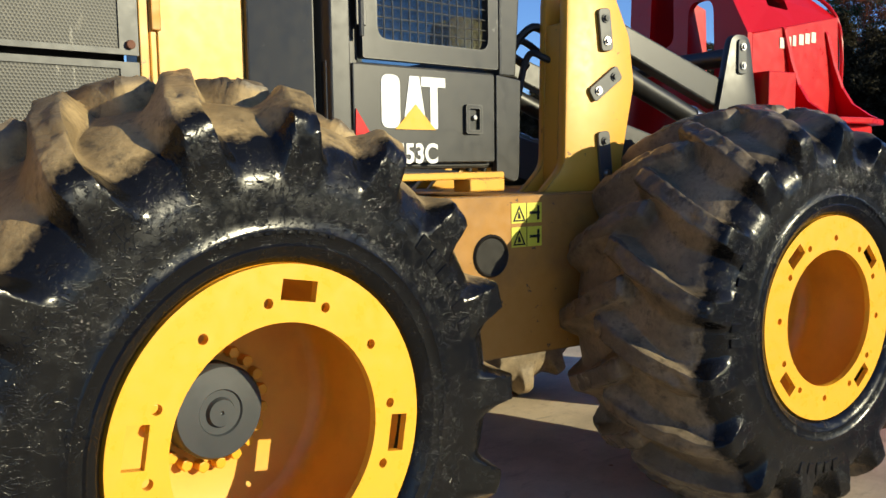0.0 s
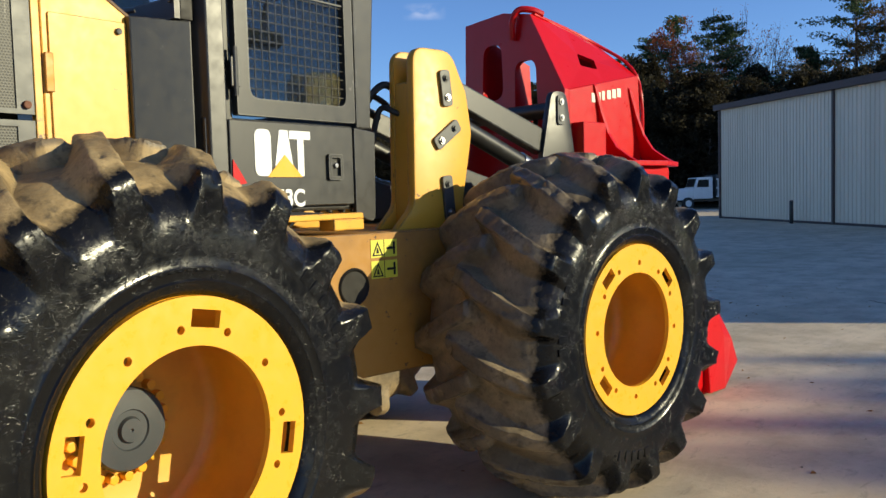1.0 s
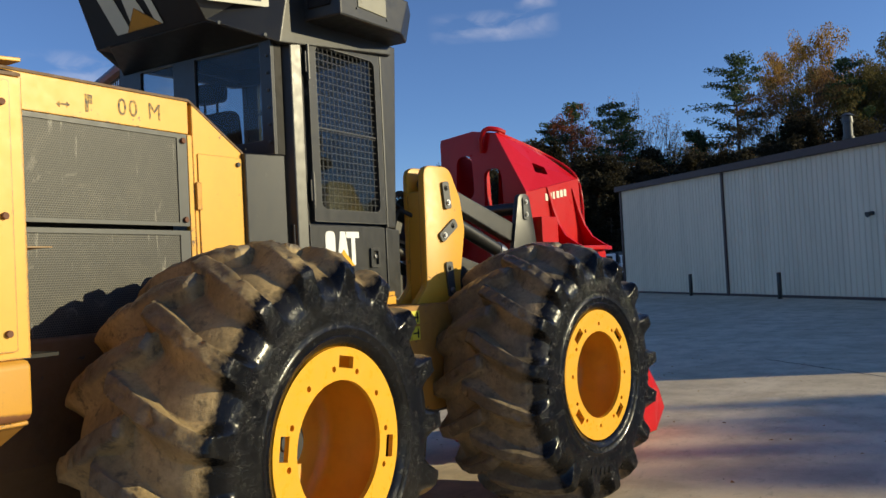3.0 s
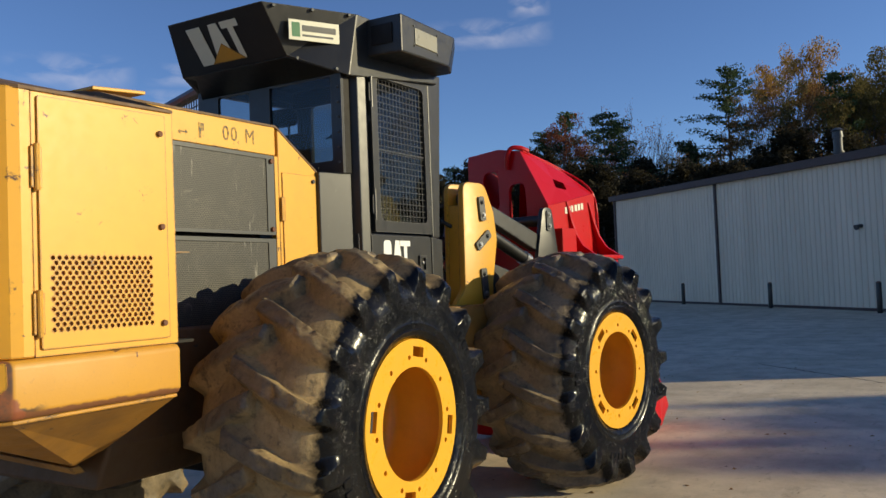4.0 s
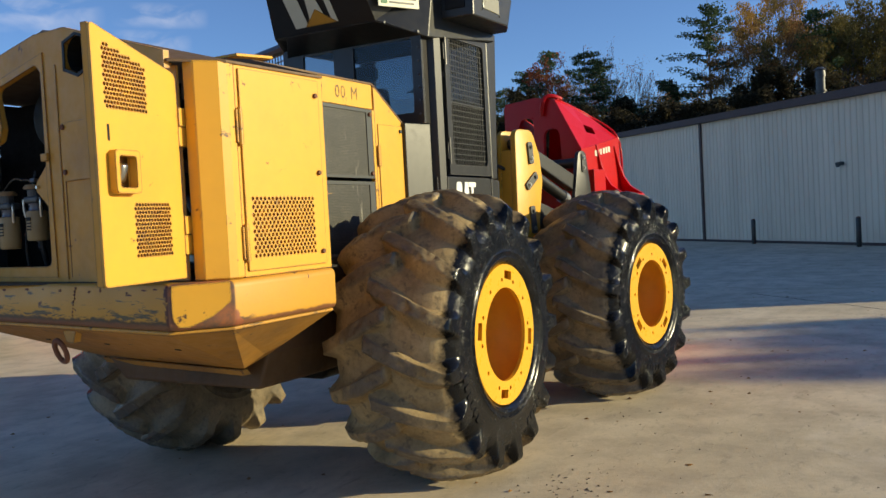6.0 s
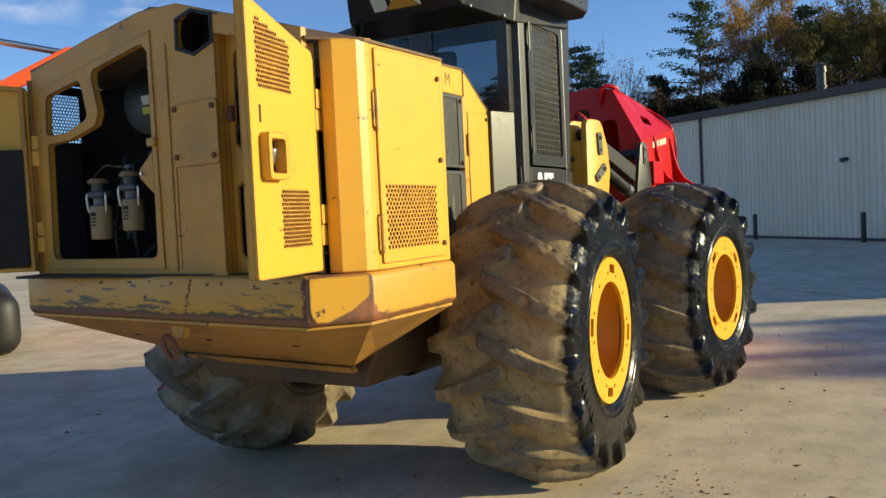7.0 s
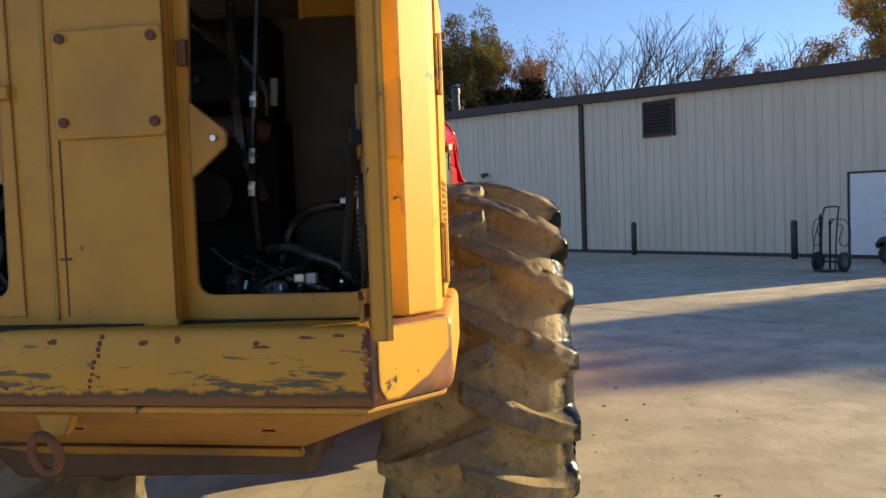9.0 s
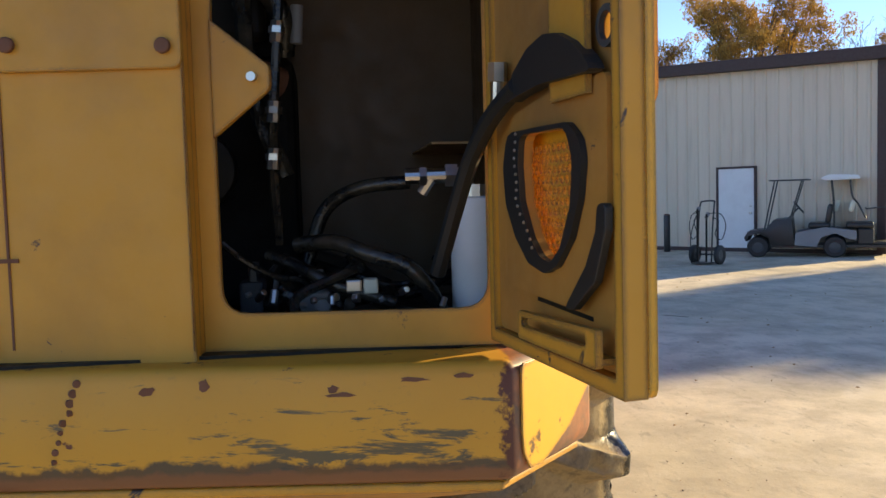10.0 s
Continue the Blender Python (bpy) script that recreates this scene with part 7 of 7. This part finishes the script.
def golf_cart(m):
    """A four-seat electric cart; x ahead, its wheels on z = 0."""
    g = thing("golf_cart", "grey golf cart with black windscreen frame and white rear canopy", "golf cart", m)
    for x in (-0.82, 0.84):
        for y in (-0.50, 0.50):
            wheel_small(0.245, 0.20, (x, y, 0.245), g)
    for s in (-1, 1):
        y0, y1 = min(s * 0.58, s * 0.50), max(s * 0.58, s * 0.50)
        part("side_panel", prism(rounded([(-1.28, 0.40), (-1.26, 0.62), (-0.60, 0.70), (0.02, 0.58), (0.04, 0.28), (-0.44, 0.24), (-0.52, 0.46), (-0.82, 0.56), (-1.12, 0.42)], 0.05), y0, y1, flat, 0.01), GREY_BODY, g)
        part("rear_post", hose([(-0.74, s * 0.48, 1.78), (-0.78, s * 0.49, 1.4), (-0.80, s * 0.50, 0.7)], 0.02), BLACK, g, smooth=True)
        part("rear_post", hose([(-1.14, s * 0.48, 1.78), (-1.18, s * 0.49, 1.4), (-1.30, s * 0.50, 1.22), (-1.45, s * 0.50, 0.9)], 0.02), BLACK, g, smooth=True)
        part("frame_post", rod((0.71, s * 0.50, 0.62), (0.47, s * 0.50, 1.80), 0.017, 8), BLACK, g)
        part("frame_post", rod((0.16, s * 0.50, 0.80), (-0.12, s * 0.50, 1.80), 0.017, 8), BLACK, g)
        part("backrest", moved(box(-0.05, 0.05, -0.21, 0.21, 0.0, 0.27, 0.045, 3), pose(-0.98 - 0.16 * s, s * 0.25, 1.04, 0, -14, 0)), CREAM, g, smooth=True)
        part("rack_rail", hose([(-1.45, s * 0.46, 1.10), (-1.75, s * 0.46, 1.13), (-2.0, s * 0.46, 1.12), (-2.08, s * 0.46, 1.0)], 0.016), BLACK, g, smooth=True)
    part("front_cowl", prism(rounded([(0.04, 0.28), (0.10, 0.92), (0.50, 0.88), (0.66, 0.66), (1.06, 0.62), (1.16, 0.46), (1.10, 0.34), (1.06, 0.50), (0.84, 0.56), (0.60, 0.46), (0.56, 0.26)], 0.05), -0.56, 0.56, flat, 0.02), BLACK, g, smooth=True)
    part("floor_pan", box(-2.05, 0.60, -0.50, 0.50, 0.22, 0.29, 0.01), BLACK, g)
    part("seat", box(-0.72, -0.25, -0.50, 0.50, 0.66, 0.80, 0.05, 3), BLACK, g, smooth=True)
    part("front_backrest", moved(box(-0.06, 0.06, -0.50, 0.50, 0.0, 0.42, 0.04, 3), pose(-0.66, 0, 0.80, 0, -10, 0)), BLACK, g, smooth=True)
    part("rear_seat", box(-1.62, -1.05, -0.50, 0.50, 0.66, 0.80, 0.05, 3), BLACK, g, smooth=True)
    part("rear_box", box(-1.62, -1.29, -0.48, 0.48, 0.29, 0.655, 0.03), BLACK, g)
    part("footrest", box(-2.08, -1.63, -0.46, 0.46, 0.30, 0.36, 0.01), BLACK, g)
    part("steering_wheel", joined(moved(moved(loft([[(math.cos(a) * (0.17 + 0.016 * math.cos(b)), math.sin(a) * (0.17 + 0.016 * math.cos(b)), 0.016 * math.sin(b)) for b in [6.283 * j / 6 for j in range(6)]] for a in [6.283 * i / 20 for i in range(21)]], caps=False), pose(0, 0, 0, 0, -50, 0)), Matrix.Translation((-0.04, 0.25, 1.16))), rod((-0.04, 0.25, 1.16), (0.22, 0.25, 0.86), 0.02, 8)), BLACK, g, smooth=True)
    part("frame_top", joined(box(-0.28, 0.60, -0.52, -0.48, 1.79, 1.82, 0.006), box(-0.28, 0.60, 0.48, 0.52, 1.79, 1.82, 0.006), box(0.45, 0.49, -0.48, 0.48, 1.79, 1.82, 0.006), box(-0.14, -0.10, -0.48, 0.48, 1.79, 1.82, 0.006)), BLACK, g)
    part("canopy", prism(rounded([(-1.36, 1.79), (-0.62, 1.77), (-0.50, 1.83), (-0.70, 1.91), (-1.30, 1.88)], 0.03), -0.54, 0.54, flat, 0.012), WHITE, g, "short white canopy", smooth=True)
    return g


GREY_BODY = paint("silver_grey_body", (0.20, 0.21, 0.22), dirt=(0.3, 0.29, 0.27), amount=0.3, rough=0.4)
CART_TURN = 57.0
golf_cart(Matrix.Translation(on_wall(-2.30, 0.85, 0)) @ Matrix.Rotation(radians(CART_TURN), 4, "Z"))


def gas_cart(m):
    """A two-wheeled welding cart with bottles and looped hoses."""
    g = thing("welding_cart", "black two-wheeled gas bottle cart with looped hoses", "cart", m)
    for y in (-0.30, 0.30):
        wheel_small(0.21, 0.09, (0, y, 0.21), g)
    part("cart_frame", joined(rod((0, -0.30, 0.21), (0, 0.30, 0.21), 0.02, 8), hose([(0.10, -0.16, 0.05), (0.06, -0.17, 0.8), (-0.02, -0.17, 1.30), (-0.10, -0.12, 1.38), (-0.10, 0.12, 1.38), (-0.02, 0.17, 1.30), (0.06, 0.17, 0.8), (0.10, 0.16, 0.05)], 0.018), box(0.0, 0.34, -0.20, 0.20, 0.02, 0.05, 0.006)), BLACK, g, smooth=True)
    for y, h in ((-0.17, 1.22), (0.05, 1.10)):
        part("gauge_post", joined(rod((0.12, y, 0.06), (0.10, y, h), 0.022, 8), rod((0.04, y, h - 0.06), (0.16, y, h - 0.06), 0.016, 8)), INTERIOR, g)
        part("gauge", bev(rod((0.02, y, h), (0.06, y, h), 0.045, 14), 0.006), GALV, g)
    part("hose_loop", hose([(0.10, -0.17, 1.12), (-0.02, -0.30, 0.98), (-0.04, -0.42, 0.62), (-0.02, -0.40, 0.34), (0.0, -0.22, 0.22), (0.05, -0.10, 0.40)], 0.011), RUBBER, g, smooth=True)
    for s in (-1, 1):
        part("hose_loop", hose([(0.1, s * 0.12, 1.12), (0.02, s * 0.34, 1.10), (-0.02, s * 0.44, 0.85), (0.02, s * 0.36, 0.55), (0.04, s * 0.22, 0.66), (0.03, s * 0.30, 0.95), (0.05, s * 0.16, 1.02)], 0.010), RUBBER, g, smooth=True)
    return g


gas_cart(Matrix.Translation((15.28, -5.50, 0)) @ Matrix.Rotation(radians(125), 4, "Z"))


def dump_truck(m):
    """White tipper truck far down the yard; x ahead."""
    t = thing("dump_truck", "white tipper truck parked beyond the shed", "truck", m)
    for x in (2.6, -1.6, -2.9):
        for y in (-1.0, 1.0):
            wheel_small(0.52, 0.36, (x, y, 0.52), t, RUBBER, WHITE)
    part("chassis", box(-3.9, 3.3, -0.5, 0.5, 0.65, 0.95, 0.02), BLACK, t)
    part("bonnet", prism(rounded([(2.0, 0.8), (3.6, 0.8), (3.65, 1.55), (3.3, 1.75), (2.0, 1.9)], 0.12), -0.95, 0.95, flat, 0.05), WHITE, t, smooth=True)
    cabp = part("cab", prism(rounded([(0.4, 0.9), (2.05, 0.9), (2.05, 1.9), (1.75, 2.75), (0.4, 2.8)], 0.08), -1.1, 1.1, flat, 0.04), WHITE, t, smooth=True)
    for s in (-1, 1):
        part("side_window", prism(rounded([(0.75, 1.9), (1.85, 1.9), (1.65, 2.55), (0.75, 2.55)], 0.05), s * 1.1 - 0.004, s * 1.1 + 0.004, flat), INTERIOR, cabp)
    part("windscreen", loft([[(2.055, -0.95, 1.95), (2.055, 0.95, 1.95), (1.80, 0.95, 2.65), (1.80, -0.95, 2.65)], [(2.065, -0.95, 1.955), (2.065, 0.95, 1.955), (1.81, 0.95, 2.655), (1.81, -0.95, 2.655)]]), INTERIOR, cabp)
    tip = part("tipper_body", plate([(-3.9, 1.0), (0.15, 1.0), (0.15, 2.95), (-3.9, 2.6)], [], -1.2, 1.2, flat), GREY, t)
    for s in (-1, 1):
        lo, hi = min(s * 1.2, s * 1.27), max(s * 1.2, s * 1.27)
        for i in range(7):
            part("rib", box(-3.85 + i * 0.62, -3.70 + i * 0.62, lo, hi, 1.05, 2.58, 0.01), WHITE, tip)
        for z in (1.02, 1.75, 2.5):
            part("rail", box(-3.9, 0.15, lo, hi + 0.01 if s > 0 else hi, z, z + 0.12, 0.01), WHITE, tip)
    part("bumper", box(3.55, 3.75, -1.05, 1.05, 0.55, 0.85, 0.03), STEEL, t)
    return t


TRUCK_AZ = radians(19.4)
dump_truck(Matrix.Translation((-1.0 + 75 * math.cos(TRUCK_AZ), -0.4 + 75 * math.sin(TRUCK_AZ), 0)) @ Matrix.Rotation(radians(132), 4, "Z") @ Matrix.Scale(0.95, 4))


def orange_loader(m):
    """Orange log loader behind the machine; x across it, y away."""
    o = thing("log_loader", "orange log loader with raised boom parked behind", "loader", m)
    for x in (-1.15, 1.15):
        part("track", box(x - 0.35, x + 0.35, -1.8, 1.8, 0.0, 0.85, 0.25, 4), RUBBER, o, smooth=True)
    part("turntable", box(-1.0, 1.0, -1.0, 1.0, 0.851, 1.15, 0.05), BLACK, o)
    hs = part("house", prism(rounded([(-1.6, 1.155), (1.5, 1.155), (1.5, 3.35), (1.05, 3.72), (-1.6, 3.8)], 0.18), -1.5, 1.5, flat, 0.06), ORANGE, o, smooth=True)
    part("counterweight", box(-1.4, 1.3, -1.72, -1.505, 1.3, 2.5, 0.1, 3), GREY, hs, smooth=True)
    part("grille", box(-0.9, 0.9, -1.53, -1.503, 2.65, 3.3, 0.01), BLACK, hs)
    part("work_lamp", bev(rod((1.0, -1.5, 3.48), (1.0, -1.62, 3.46), 0.12, 20), 0.02), CREAM, hs, "round clear work lamp", smooth=True)
    part("arm", prism(rounded([(0.9, 3.5), (1.2, 3.5), (2.5, 4.20), (3.1, 4.25), (3.1, 4.40), (2.42, 4.40)], 0.04), -0.3, 0.1, flat, 0.03), ORANGE, o, smooth=True)
    part("boom", prism(rounded([(-1.5, 3.6), (-0.9, 3.6), (-2.1, 6.2), (-2.6, 6.2)], 0.1), -0.25, 0.25, flat, 0.03), ORANGE, o, smooth=True)
    part("ram", rod((-2.0, -0.1, 4.95), (2.6, -0.1, 4.32), 0.05, 12), STEEL, o, smooth=True)
    return o


LOAD_AZ = radians(60.5)
orange_loader(Matrix.Translation((-3.7 + 14 * math.cos(LOAD_AZ), 0.64 + 14 * math.sin(LOAD_AZ), 0)) @ Matrix.Rotation(radians(-33), 4, "Z"))


# ---- litter on the ground ----
def debris(count, seed, lo, hi, region, mat, name, label):
    rnd = random.Random(seed)
    bm = bmesh.new()
    for _ in range(count):
        x, y = region(rnd)
        s = rnd.uniform(lo, hi)
        a = rnd.uniform(0, 6.283)
        z = 0.002
        pts = []
        for k in range(5):
            r = s * rnd.uniform(0.5, 1.0) * (0.5 if k % 2 else 1.0)
            pts.append(Vector((x + r * math.cos(a + k * 1.257), y + r * math.sin(a + k * 1.257), z)))
        top = bm.verts.new((x, y, z + s * rnd.uniform(0.15, 0.5)))
        vs = [bm.verts.new(p) for p in pts]
        for i in range(5):
            bm.faces.new((vs[i], vs[(i + 1) % 5], top))
    return tagged(obj(name, bm, mat), label, "litter", kind="stuff")


def crack(points, width):
    """A thin uneven joint in the concrete, filled with dirt."""
    rnd = random.Random(4)
    bm = bmesh.new()
    rows = []
    for (x0, y0), (x1, y1) in zip(points, points[1:]):
        for k in range(24):
            f = k / 24
            w = width * rnd.uniform(0.4, 1.3)
            nx, ny = y1 - y0, x0 - x1
            ln = math.hypot(nx, ny)
            o = rnd.uniform(-0.02, 0.02)
            x, y = x0 + (x1 - x0) * f + nx / ln * o, y0 + (y1 - y0) * f + ny / ln * o
            rows.append([bm.verts.new((x + nx / ln * w * q, y + ny / ln * w * q, 0.003)) for q in (-1, 1)])
    for a, b in zip(rows, rows[1:]):
        bm.faces.new((a[0], b[0], b[1], a[1]))
    return bm


tagged(obj("ground_crack", crack([(12.2, 2.1), (10.85, 0.82), (9.63, -0.28), (7.9, -1.9)], 0.016), BARK), "dirt-filled crack across the concrete yard", "crack", kind="structure")


def by_machine(rnd):
    return rnd.gauss(1.2, 1.6), rnd.uniform(-0.6, 1.75)


def over_yard(rnd):
    return rnd.uniform(-3, 14), rnd.uniform(-6, 8)


debris(150, 5, 0.004, 0.013, by_machine, BARK, "bark_litter", "crumbs of bark and mud beside the wheels")
debris(420, 6, 0.008, 0.034, over_yard, OAK.copy(), "leaf_litter", "dry brown leaves scattered on the concrete")
def under_tyre(rnd):
    return rnd.gauss(0.75, 0.35), rnd.gauss(1.45, 0.16)


debris(110, 8, 0.004, 0.016, under_tyre, BARK, "mud_crumbs", "dried mud crumbs fallen from the tyre")
